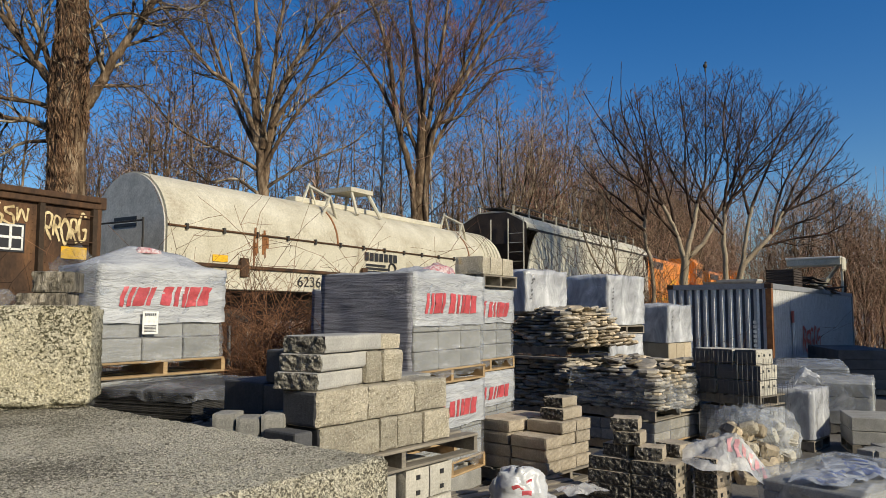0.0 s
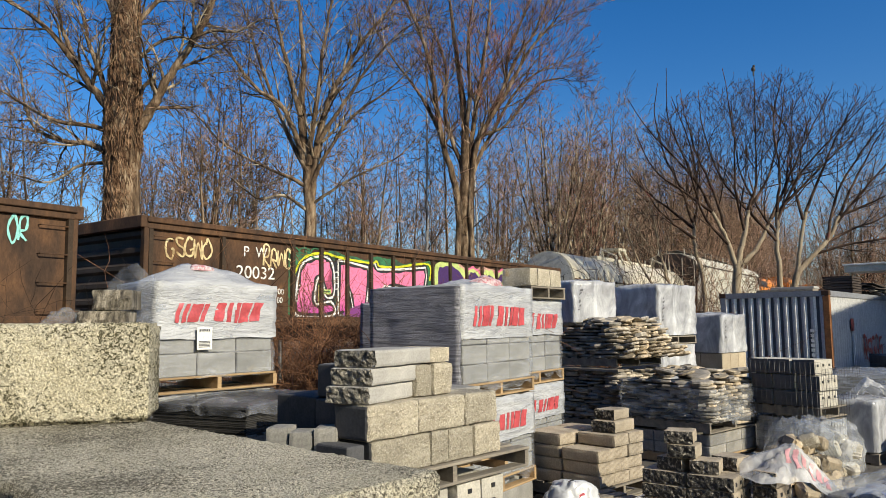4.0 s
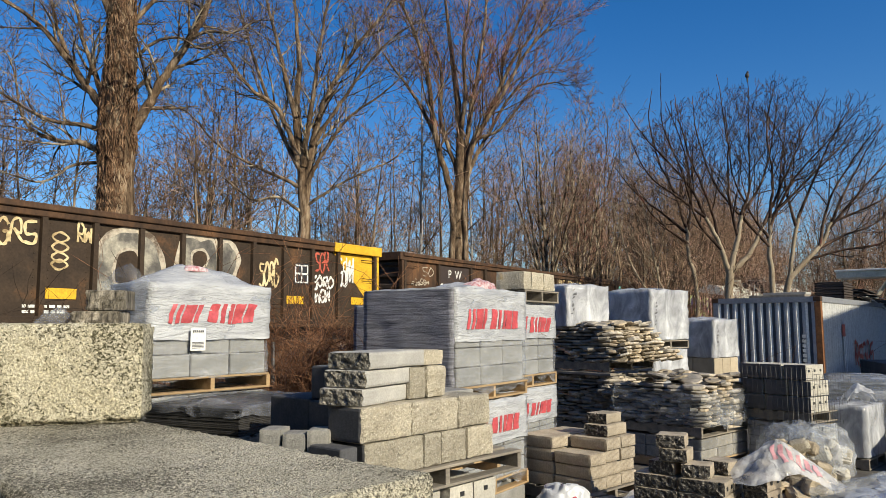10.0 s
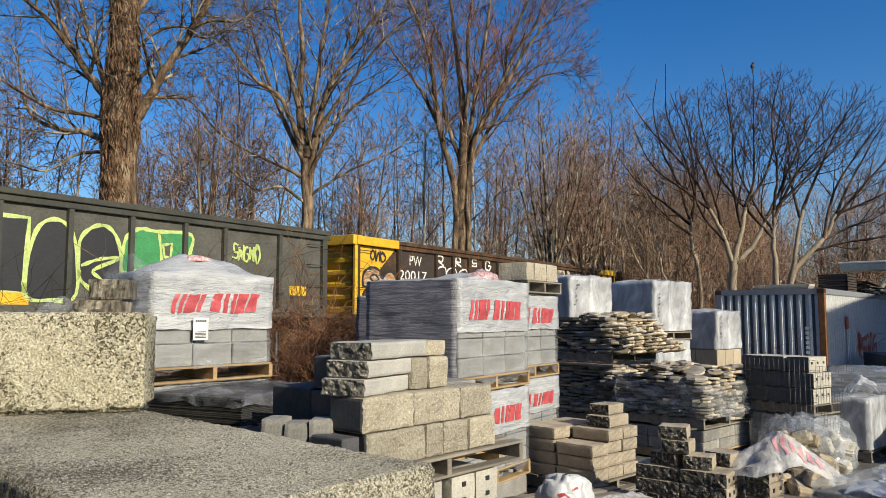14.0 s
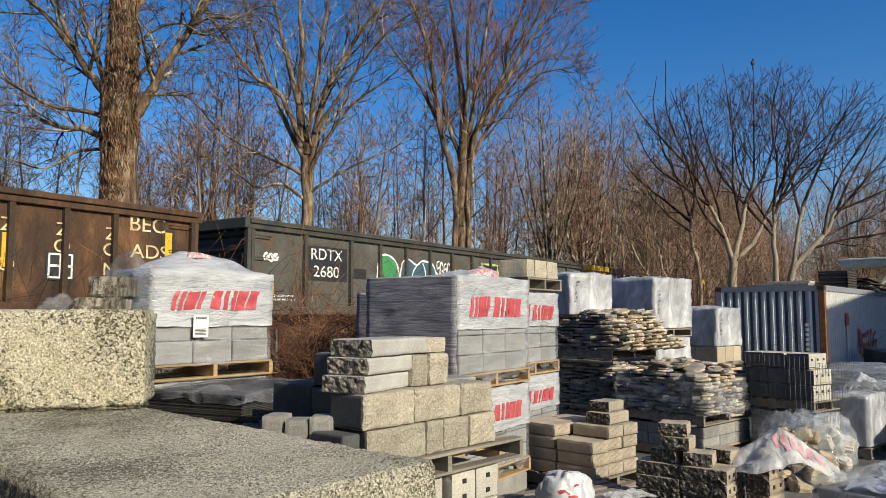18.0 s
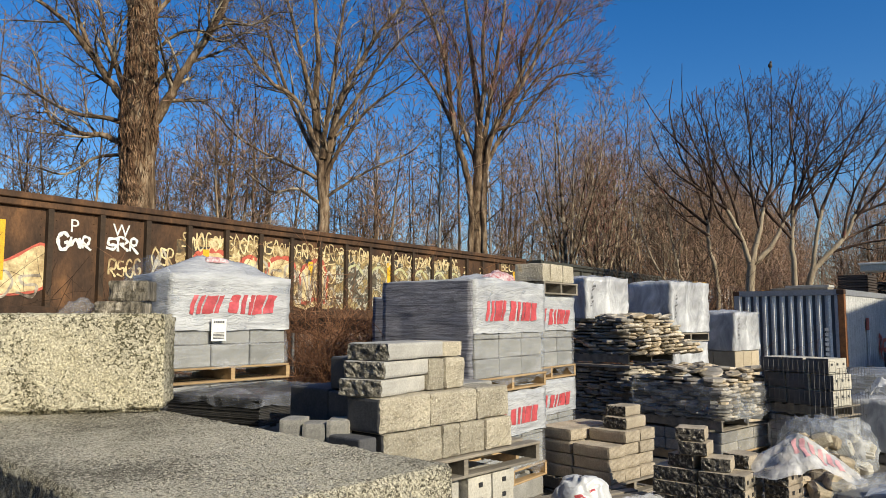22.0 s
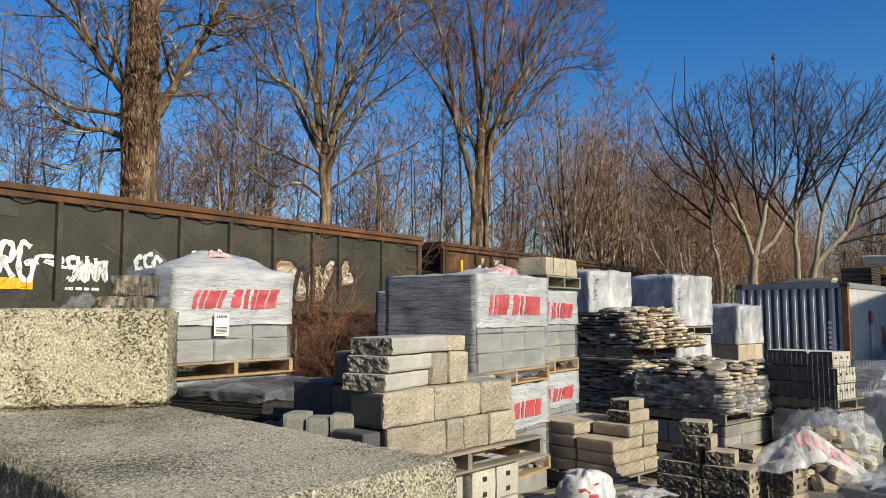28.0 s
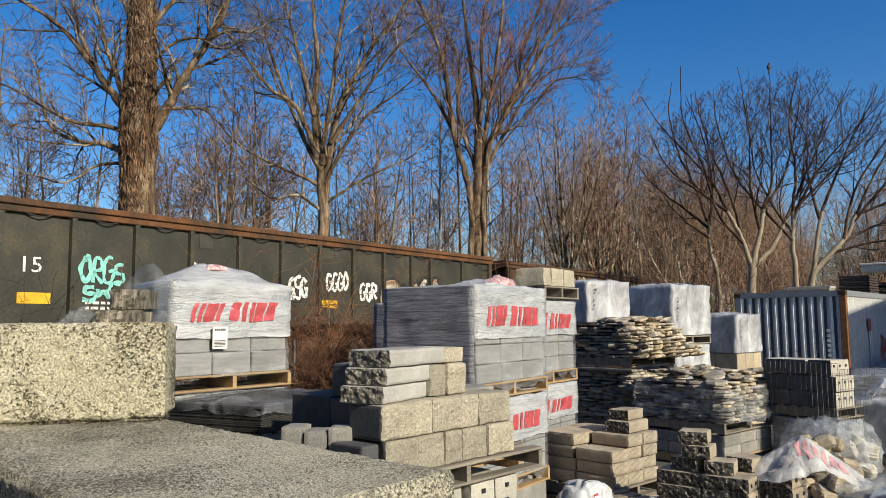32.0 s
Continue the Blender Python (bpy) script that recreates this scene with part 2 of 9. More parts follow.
def ribbon(bm, pts, w, y, mat=0):
    """A flat stroke of paint along points (x, z) of a wagon's side."""
    n = len(pts)
    left, right = [], []
    for i, p in enumerate(pts):
        a, b = pts[max(i - 1, 0)], pts[min(i + 1, n - 1)]
        d = Vector((b[0] - a[0], b[1] - a[1]))
        if d.length < 1e-6:
            d = Vector((1, 0))
        d.normalize()
        ww = w * (0.5 + 0.12 * math.sin(i * 1.3 + p[0] * 5))
        left.append(bm.verts.new((p[0] - d.y * ww, y, p[1] + d.x * ww)))
        right.append(bm.verts.new((p[0] + d.y * ww, y, p[1] - d.x * ww)))
    for i in range(n - 1):
        bm.faces.new((left[i], right[i], right[i + 1], left[i + 1])).material_index = mat


def smooth_line(ctrl, steps=6):
    """A Catmull-Rom line through control points (x, z)."""
    c = [ctrl[0]] + list(ctrl) + [ctrl[-1]]
    out = []
    for i in range(1, len(c) - 2):
        p0, p1, p2, p3 = (Vector(c[j]) for j in (i - 1, i, i + 1, i + 2))
        for k in range(steps):
            t = k / steps
            out.append(tuple(0.5 * ((2 * p1) + (p2 - p0) * t + (2 * p0 - 5 * p1 + 4 * p2 - p3) * t * t + (3 * p1 - p0 - 3 * p2 + p3) * t ** 3)))
    out.append(tuple(c[-2]))
    return out


def glyph(rng, x0, x1, z0, z1):
    """Control points of one loose letter-like stroke."""
    kind = rng.randrange(5)
    w, h = x1 - x0, z1 - z0
    j = lambda a: a + rng.uniform(-0.09, 0.09)
    shapes = (
        [(0.1, 0.9), (0.15, 0.1), (0.5, 0.75), (0.85, 0.1), (0.9, 0.95)],
        [(0.85, 0.85), (0.4, 1.0), (0.1, 0.6), (0.2, 0.1), (0.7, 0.0), (0.9, 0.4), (0.5, 0.45)],
        [(0.1, 0.05), (0.2, 0.95), (0.8, 0.9), (0.7, 0.5), (0.25, 0.5), (0.9, 0.0)],
        [(0.9, 0.9), (0.2, 0.85), (0.3, 0.5), (0.85, 0.45), (0.75, 0.05), (0.05, 0.1)],
        [(0.5, 1.0), (0.05, 0.5), (0.45, 0.0), (0.95, 0.45), (0.55, 1.0), (0.3, 0.8)],
    )
    return [(x0 + j(a) * w, z0 + j(b) * h) for a, b in shapes[kind]]


def stroke(parent, line, w, y, mat, label=""):
    bm = bmesh.new()
    ribbon(bm, line, w, y)
    return part("graffiti_stroke", bm, mat, parent, label)


def ground_coat(parent, seed, x0, x1, z0, z1, mat, y, label=""):
    """A patch of sprayed ground colour with a loose edge."""
    bm = bmesh.new()
    n = 40
    top = [(x0 + (x1 - x0) * i / n, z1 + 0.03 * math.sin(i * 1.1 + seed) + 0.05 * math.sin(i * 0.47 + seed)) for i in range(n + 1)]
    bot = [(x0 + (x1 - x0) * i / n, z0 + 0.05 * math.sin(i * 2.3 + seed)) for i in range(n + 1)]
    tv, bv = [bm.verts.new((a, y, b)) for a, b in top], [bm.verts.new((a, y, b)) for a, b in bot]
    for i in range(n):
        bm.faces.new((bv[i], bv[i + 1], tv[i + 1], tv[i]))
    return part("graffiti_ground", bm, mat, parent, label)


def ring_of(ctrl, steps=5):
    """A closed smooth line through a few corners (x, z)."""
    c = [Vector(p) for p in ctrl]
    n = len(c)
    out = []
    for i in range(n):
        p0, p1, p2, p3 = c[i - 1], c[i], c[(i + 1) % n], c[(i + 2) % n]
        for k in range(steps):
            t = k / steps
            out.append(tuple(0.5 * ((2 * p1) + (p2 - p0) * t + (2 * p0 - 5 * p1 + 4 * p2 - p3) * t * t + (3 * p1 - p0 - 3 * p2 + p3) * t ** 3)))
    return out


def letter(parent, ctrl, fill, edge=None, w=0.06, layer=0, sharp=False, label="large sprayed graffiti letter", halo=None, halo_w=0.16):
    """One sprayed letter: its filled body, the line round it and a wider line behind."""
    line = list(ctrl) if sharp else ring_of(ctrl)
    y = SKIN - 0.0012 * layer
    if sharp:
        line = [tuple(Vector(a).lerp(Vector(b), k / 4)) for a, b in zip(line, line[1:] + line[:1]) for k in range(4)]
    loop = line + line[:2]
    ob = None
    if fill:
        bm = bmesh.new()
        bm.faces.new([bm.verts.new((x, y, z)) for x, z in line])
        bmesh.ops.triangulate(bm, faces=list(bm.faces))
        ob = part("graffiti_letter", bm, fill, parent, label)
    if edge:
        ob2 = stroke(ob or parent, loop, w, y - 0.0005, edge)
        ob = ob or ob2
    if halo:
        stroke(ob, loop, halo_w, y + 0.0005, halo)
    return ob


def fade(name, z0, c0, z1, c1):
    """Spray paint that passes from one colour to another up the letter."""
    m = paint(name, c1, 0.5, 0.1)
    nt = m.node_tree
    co = nt.nodes.new("ShaderNodeTexCoord")
    sep = nt.nodes.new("ShaderNodeSeparateXYZ")
    nt.links.new(co.outputs["Object"], sep.inputs[0])
    rng = nt.nodes.new("ShaderNodeMapRange")
    rng.inputs[1].default_value, rng.inputs[2].default_value = z0, z1
    nt.links.new(sep.outputs[2], rng.inputs[0])
    soft = mix(nt, 0.22, rng.outputs[0], tex(nt, "noise", 6.0, detail=5.0))
    nt.links.new(mix(nt, 1.0, ramp(nt, soft, [(0.25, c0), (0.7, c1)]), ramp(nt, tex(nt, "noise", 22.0, detail=4.0), [(0.3, (0.75, 0.75, 0.75)), (0.7, (1.15, 1.15, 1.15))]), "MULTIPLY"), nt.nodes["Principled BSDF"].inputs["Base Color"])
    return m


def truck(parent, x):
    """A four-wheel bogie: side frames, bolster and two turning wheelsets."""
    t = new("bogie")
    t.parent = parent
    t.matrix_basis = pose(x, 1.5, RAIL)
    for y in (-1.0, 1.0):
        bm = bmesh.new()
        pts = [(-1.2, 0.50), (-1.2, 0.66), (-0.7, 0.70), (-0.35, 0.82), (0.35, 0.82), (0.7, 0.70), (1.2, 0.66), (1.2, 0.50), (0.7, 0.46), (0.4, 0.22), (-0.4, 0.22), (-0.7, 0.46)]
        a = [bm.verts.new((p, y - 0.07, q)) for p, q in pts]
        b = [bm.verts.new((p, y + 0.07, q)) for p, q in pts]
        bm.faces.new(a)
        bm.faces.new(b[::-1])
        for i in range(len(pts)):
            bm.faces.new((a[i], b[i], b[(i + 1) % 12], a[(i + 1) % 12]))
        part("side_frame", bm, M_DARK, t)
    for ax in (-0.88, 0.88):
        bm = bmesh.new()
        for y in (-0.72, 0.72):
            tube(bm, [Vector((0, y - 0.07, 0)), Vector((0, y + 0.05, 0)), Vector((0, y + 0.07, 0))], [0.42, 0.42, 0.30], 20)
        tube(bm, [Vector((0, -1.05, 0)), Vector((0, 1.05, 0))], [0.08, 0.08], 8)
        w = part("wheelset", bm, M_STEEL, t, m=pose(ax, 0, 0.42))
        AXLES.append(w)


def ends(parent, L, z=0.95):
    """Couplers and cut levers at both ends."""
    for x, sgn in ((0, -1), (L, 1)):
        bm = bmesh.new()
        box(bm, min(x, x + sgn * 0.45), 1.42, z - 0.12, max(x, x + sgn * 0.45), 1.58, z + 0.10)
        box(bm, min(x + sgn * 0.40, x + sgn * 0.60), 1.36, z - 0.18, max(x + sgn * 0.40, x + sgn * 0.60), 1.66, z + 0.16)
        bevel(bm, 0.02)
        part("coupler", bm, M_DARK, parent, m=pose(0, 0, RAIL))


def gondola(s0, L, body, chord, label, z_top=3.78, posts=(), loops=False, rivet=True, end_mat=None, post_mat=None, name="gondola_wagon"):
    """An open-top wagon: sheets, posts, chords, ribbed ends, ladders, bogies. Its x runs along the train, y away, from its near rear corner."""
    t = thing(name, on_track(s0), label, "rail wagon", "wagons of the train")
    zb = 2.02
    W = 3.0
    for y0, y1 in ((0.09, 0.115), (W - 0.115, W - 0.09)):
        part("side_sheet", block(0.05, y0, zb, L - 0.05, y1, z_top - 0.05), body, t)
    part("floor", block(0.05, 0.12, zb - 0.05, L - 0.05, W - 0.12, zb + 0.04), body, t)
    for y0, y1 in ((0.0, 0.17), (W - 0.17, W)):
        bm = bmesh.new()
        box(bm, -0.02, y0 - 0.02, z_top - 0.10, L + 0.02, y1 + 0.02, z_top)
        box(bm, 0.0, y0 + 0.02, z_top - 0.21, L, y1 - 0.02, z_top - 0.10)
        bevel(bm, 0.012)
        part("top_chord", bm, chord, t)
        part("side_sill", block(0, y0 + 0.01, zb - 0.20, L, y1 - 0.01, zb, 0.012), body, t)
    # posts: tapered hat sections
    bm = bmesh.new()
    a, d = 0.052, 0.085
    lo, hi = zb - 0.02, z_top - 0.21
    for s in (0, 1):
        z = (lo, hi)[s]
        dd = (d * 1.0, d * 0.9)[s]
        for p in ((-a, 0.092), (-a * 0.8, 0.092 - dd), (a * 0.8, 0.092 - dd), (a, 0.092)):
            bm.verts.new((p[0], p[1], z))
    bm.verts.ensure_lookup_table()
    v = bm.verts
    for i in range(3):
        bm.faces.new((v[i], v[i + 1], v[i + 5], v[i + 4]))
    me = bpy.data.meshes.new("post")
    bm.to_mesh(me)
    bm.free()
    me.materials.append(post_mat or chord)
    xs = [0.07, *posts, L - 0.07]
    if rivet:                        # rows of rivet heads beside each post
        bm = bmesh.new()
        for x in xs[1:-1]:
            for dx in (-0.115, 0.115):
                for k in range(12):
                    z = zb + 0.1 + k * 0.125
                    c = bm.verts.new((x + dx, 0.074, z))
                    ring = [bm.verts.new((x + dx + 0.013 * math.cos(q), 0.089, z + 0.013 * math.sin(q))) for q in (0, 1.26, 2.51, 3.77, 5.03)]
                    for i in range(5):
                        bm.faces.new((c, ring[i], ring[(i + 1) % 5]))
        part("rivets", bm, body, t)["kind"] = "stuff"
    if loops:                        # tie-down loops under the top chord
        for a, b in zip(xs, xs[1:]):
            bm = bmesh.new()
            m = (a + b) / 2
            tube(bm, [Vector((m + q, 0.04 - 0.03 * (1 - abs(q) / 0.2), z_top - 0.205 - 0.045 * (1 - (q / 0.2) ** 2))) for q in (-0.2, -0.12, 0, 0.12, 0.2)], [0.011] * 5, 5)
            part("tie_loop", bm, M_DARK, t)
    for x in xs:
        piece("post", me, t, pose(x, 0, 0))
    for k in range(0, len(xs), 3):
        piece("post", me, t, pose(xs[k], W, 0, 0, 0, 180))
    # ribbed ends
    for x, sgn in ((0.0, -1), (L, 1)):
        bm = bmesh.new()
        prof = []
        zz = zb - 0.2
        while zz < z_top - 0.12:
            prof += [(zz, 0.0), (zz + 0.09, 0.0), (zz + 0.14, 0.07), (zz + 0.22, 0.07), (zz + 0.27, 0.0)]
            zz += 0.30
        prof = [(min(z, z_top - 0.1), o) for z, o in prof]
        prev = None
        for z, o in prof:
            row = (bm.verts.new((x + sgn * (o - 0.05), 0.06, z)), bm.verts.new((x + sgn * (o - 0.05), W - 0.06, z)))
            if prev:
                bm.faces.new((prev[0], prev[1], row[1], row[0]))
            prev = row
        part("end_sheet", bm, end_mat or body, t)
        part("end_chord", block(min(x, x + sgn * 0.12) - 0.02, 0.02, z_top - 0.2, max(x, x + sgn * 0.12) + 0.02, W - 0.02, z_top + 0.015, 0.012), chord, t)
        for y in (0.03, W - 0.15):
            part("corner_post", block(x - 0.06, y, zb - 0.2, x + 0.06, y + 0.12, z_top - 0.1, 0.01), chord, t)
        lad = new("ladder")
        lad.parent = t
        for k in range(4):
            z = zb + 0.07 + k * 0.45
            bm = bmesh.new()
            xa, xb = (x + 0.12, x + 0.55) if sgn < 0 else (x - 0.55, x - 0.12)
            tube(bm, [Vector((xa, 0.09, z)), Vector((xa, 0.0, z)), Vector((xb, 0.0, z)), Vector((xb, 0.09, z))], [0.011] * 4, 5)
            part("rung", bm, chord, lad)
    part("centre_sill", block(-0.2, 1.2, zb - 0.55, L + 0.2, 1.8, zb - 0.1, 0.02), M_DARK, t)
    truck(t, 1.9)
    truck(t, L - 1.9)
    ends(t, L)
    TRAIN.append((t, s0))
    return t


def plate(parent, name, x, z, w, h, mat, y=0.076, label=""):
    """A thin plate on a wagon's side."""
    return part(name, block(x - w / 2, y, z - h / 2, x + w / 2, y + 0.012, z + h / 2), mat, parent, label)


def data_box(parent, x, z):
    """The small white-lined inspection table."""
    b = plate(parent, "data_panel", x, z, 0.46, 0.46, M_BLACKP, label="black inspection panel with white lines")
    bm = bmesh.new()
    for a in ((-0.2, -0.2, 0.2, -0.17), (-0.2, 0.17, 0.2, 0.2), (-0.2, -0.2, -0.17, 0.2), (0.17, -0.2, 0.2, 0.2), (-0.02, -0.2, 0.02, 0.2), (-0.2, -0.02, 0.2, 0.02)):
        box(bm, x + a[0], 0.070, z + a[1], x + a[2], 0.075, z + a[3])
    part("white_lines", bm, M_WHITEP, b)


def small_print(parent, x, z, w, rows=2, mat=None):
    """Unreadable stencilled lines, as bars."""
    rng = random.Random(int(x * 100))
    for r in range(rows):
        a = x - w / 2
        while a < x + w / 2:
            l = rng.uniform(0.04, 0.13)
            part("stencil_bar", block(a, 0.083, z - r * 0.085, a + l, 0.087, z - r * 0.085 + 0.045), mat or M_WHITEP, parent)
            a += l + 0.035


def wedge(parent, corners, mat, y=0.080, name="painted_panel", label=""):
    bm = bmesh.new()
    a = [bm.verts.new((p, y, q)) for p, q in corners]
    b = [bm.verts.new((p, y + 0.006, q)) for p, q in corners]
    bm.faces.new(a)
    for i in range(len(a)):
        bm.faces.new((a[i], b[i], b[(i + 1) % len(a)], a[(i + 1) % len(a)]))
    return part(name, bm, mat, parent, label)


def letters_along(parent, seed, items, mat, w=0.055, label="sprayed graffiti stroke", dy=0.0):
    """Several small tags in one coat of paint: (x0, x1, z0, z1, strokes)."""
    rng = random.Random(seed)
    for x0, x1, z0, z1, n in items:
        cw = (x1 - x0) / n
        for i in range(n):
            a = x0 + i * cw
            stroke(parent, smooth_line(glyph(rng, a, a + cw * 1.05, z0 + rng.uniform(-0.04, 0.04), z1 + rng.uniform(-0.05, 0.05))), w * rng.uniform(0.8, 1.2), SKIN - 0.005 - 0.0006 * i + dy, mat, label)


SKIN = 0.078                          # just proud of a wagon's side sheet
M_WHITEP = paint("white_spray", (0.78, 0.77, 0.72), 0.6, 0.1)
M_BLACKP = paint("black_spray", (0.025, 0.025, 0.027), 0.5, 0.1)
M_CREAMP = material("cream_spray", [(0.35, (0.30, 0.20, 0.09)), (0.5, (0.66, 0.52, 0.28)), (0.7, (0.80, 0.68, 0.42))], scale=3, fine=20, rough=0.6, bump=0.1)
M_PALEP = material("pale_spray", [(0.38, (0.10, 0.07, 0.045)), (0.5, (0.42, 0.36, 0.28)), (0.7, (0.55, 0.50, 0.40))], scale=3, fine=20, rough=0.6, bump=0.1)
M_PINKP = paint("pink_spray", (0.72, 0.16, 0.30), 0.5)
M_PINKBG = material("washed_pink_spray", [(0.35, (0.30, 0.15, 0.12)), (0.55, (0.60, 0.34, 0.30)), (0.7, (0.66, 0.42, 0.36))], scale=2, fine=20, rough=0.6, bump=0.1)
M_LIMEP = paint("lime_spray", (0.50, 0.60, 0.20), 0.5)
M_GREENP = paint("green_spray", (0.05, 0.26, 0.09), 0.5)
M_DGREENP = material("dark_green_spray", [(0.35, (0.03, 0.05, 0.03)), (0.55, (0.03, 0.16, 0.07)), (0.7, (0.06, 0.22, 0.10))], scale=2, fine=15, rough=0.6, bump=0.1)
M_TEALP = paint("teal_spray", (0.25, 0.62, 0.56), 0.5)
M_BLUEP = paint("slate_blue_spray", (0.05, 0.10, 0.13), 0.5)
M_REDP = paint("red_spray", (0.50, 0.10, 0.06), 0.6)
M_PURPLEP = fade("purple_to_maroon_spray", 2.35, (0.17, 0.012, 0.02), 3.2, (0.06, 0.026, 0.115))
M_PINKFADE = fade("pink_to_magenta_spray", 1.95, (0.45, 0.06, 0.30), 2.7, (0.78, 0.19, 0.33))
M_VIOLETP = paint("violet_spray", (0.22, 0.05, 0.22), 0.5)
M_YELLIME = paint("yellow_lime_spray", (0.62, 0.62, 0.03), 0.5)
M_SLATEP = material("slate_grey_spray", [(0.35, (0.03, 0.03, 0.027)), (0.55, (0.085, 0.083, 0.07)), (0.7, (0.17, 0.16, 0.13))], scale=3, fine=18, rough=0.6, bump=0.1)
M_GOLDBG = material("gold_spray_layers", [(0.38, (0.045, 0.034, 0.022)), (0.46, (0.13, 0.085, 0.04)), (0.53, (0.40, 0.27, 0.11)), (0.60, (0.66, 0.56, 0.34)), (0.68, (0.30, 0.16, 0.06))], scale=4.5, fine=14, rough=0.6, bump=0.1, detail=10)
M_PALELIME = paint("pale_lime_spray", (0.52, 0.50, 0.27), 0.5)
M_GOLDMESS = material("torn_spray_layers", [(0.36, (0.10, 0.08, 0.05)), (0.43, (0.045, 0.042, 0.032)), (0.47, (0.60, 0.55, 0.42)), (0.50, (0.06, 0.055, 0.042)), (0.55, (0.36, 0.25, 0.09)), (0.60, (0.075, 0.06, 0.04)), (0.64, (0.62, 0.50, 0.24)), (0.70, (0.10, 0.08, 0.05))], scale=2.6, fine=14, rough=0.6, bump=0.1, detail=5)
M_GREYSPRAY = material("grey_cream_spray_layers", [(0.36, (0.045, 0.042, 0.038)), (0.48, (0.12, 0.11, 0.095)), (0.58, (0.30, 0.275, 0.22)), (0.70, (0.50, 0.46, 0.36))], scale=1.7, fine=14, rough=0.6, bump=0.1, detail=8)
M_CHORDG = material("rusty_chord", [(0.35, (0.05, 0.036, 0.024)), (0.5, (0.12, 0.055, 0.026)), (0.7, (0.20, 0.085, 0.036))], scale=1.2, fine=25, rough=0.8, bump=0.3, spec=0.25)
M_RUSTY = material("grey_car_rusting", [(0.33, (0.13, 0.062, 0.03)), (0.40, (0.07, 0.068, 0.056)), (0.7, (0.115, 0.112, 0.098))], scale=1.4, fine=25, rough=0.7, bump=0.2, spec=0.3)
M_OLIVE = material("olive_grey_steel", [(0.28, (0.028, 0.028, 0.022)), (0.5, (0.044, 0.043, 0.033)), (0.64, (0.070, 0.062, 0.042)), (0.74, (0.13, 0.075, 0.035))], scale=1.1, fine=22, rough=0.65, bump=0.2, depth=0.004, spec=0.3)
M_BLACKEND = material("dark_end", [(0.3, (0.03, 0.022, 0.018)), (0.7, (0.07, 0.05, 0.038))], scale=2, fine=25, rough=0.7, bump=0.2)
M_YELPEEL = material("peeling_yellow", [(0.30, (0.10, 0.06, 0.03)), (0.37, (0.62, 0.34, 0.015)), (0.7, (0.78, 0.46, 0.03))], scale=3, fine=25, rough=0.6, bump=0.2)
PW_POSTS = [1.66, 3.38] + [4.23 + 0.855 * i for i in range(14)]


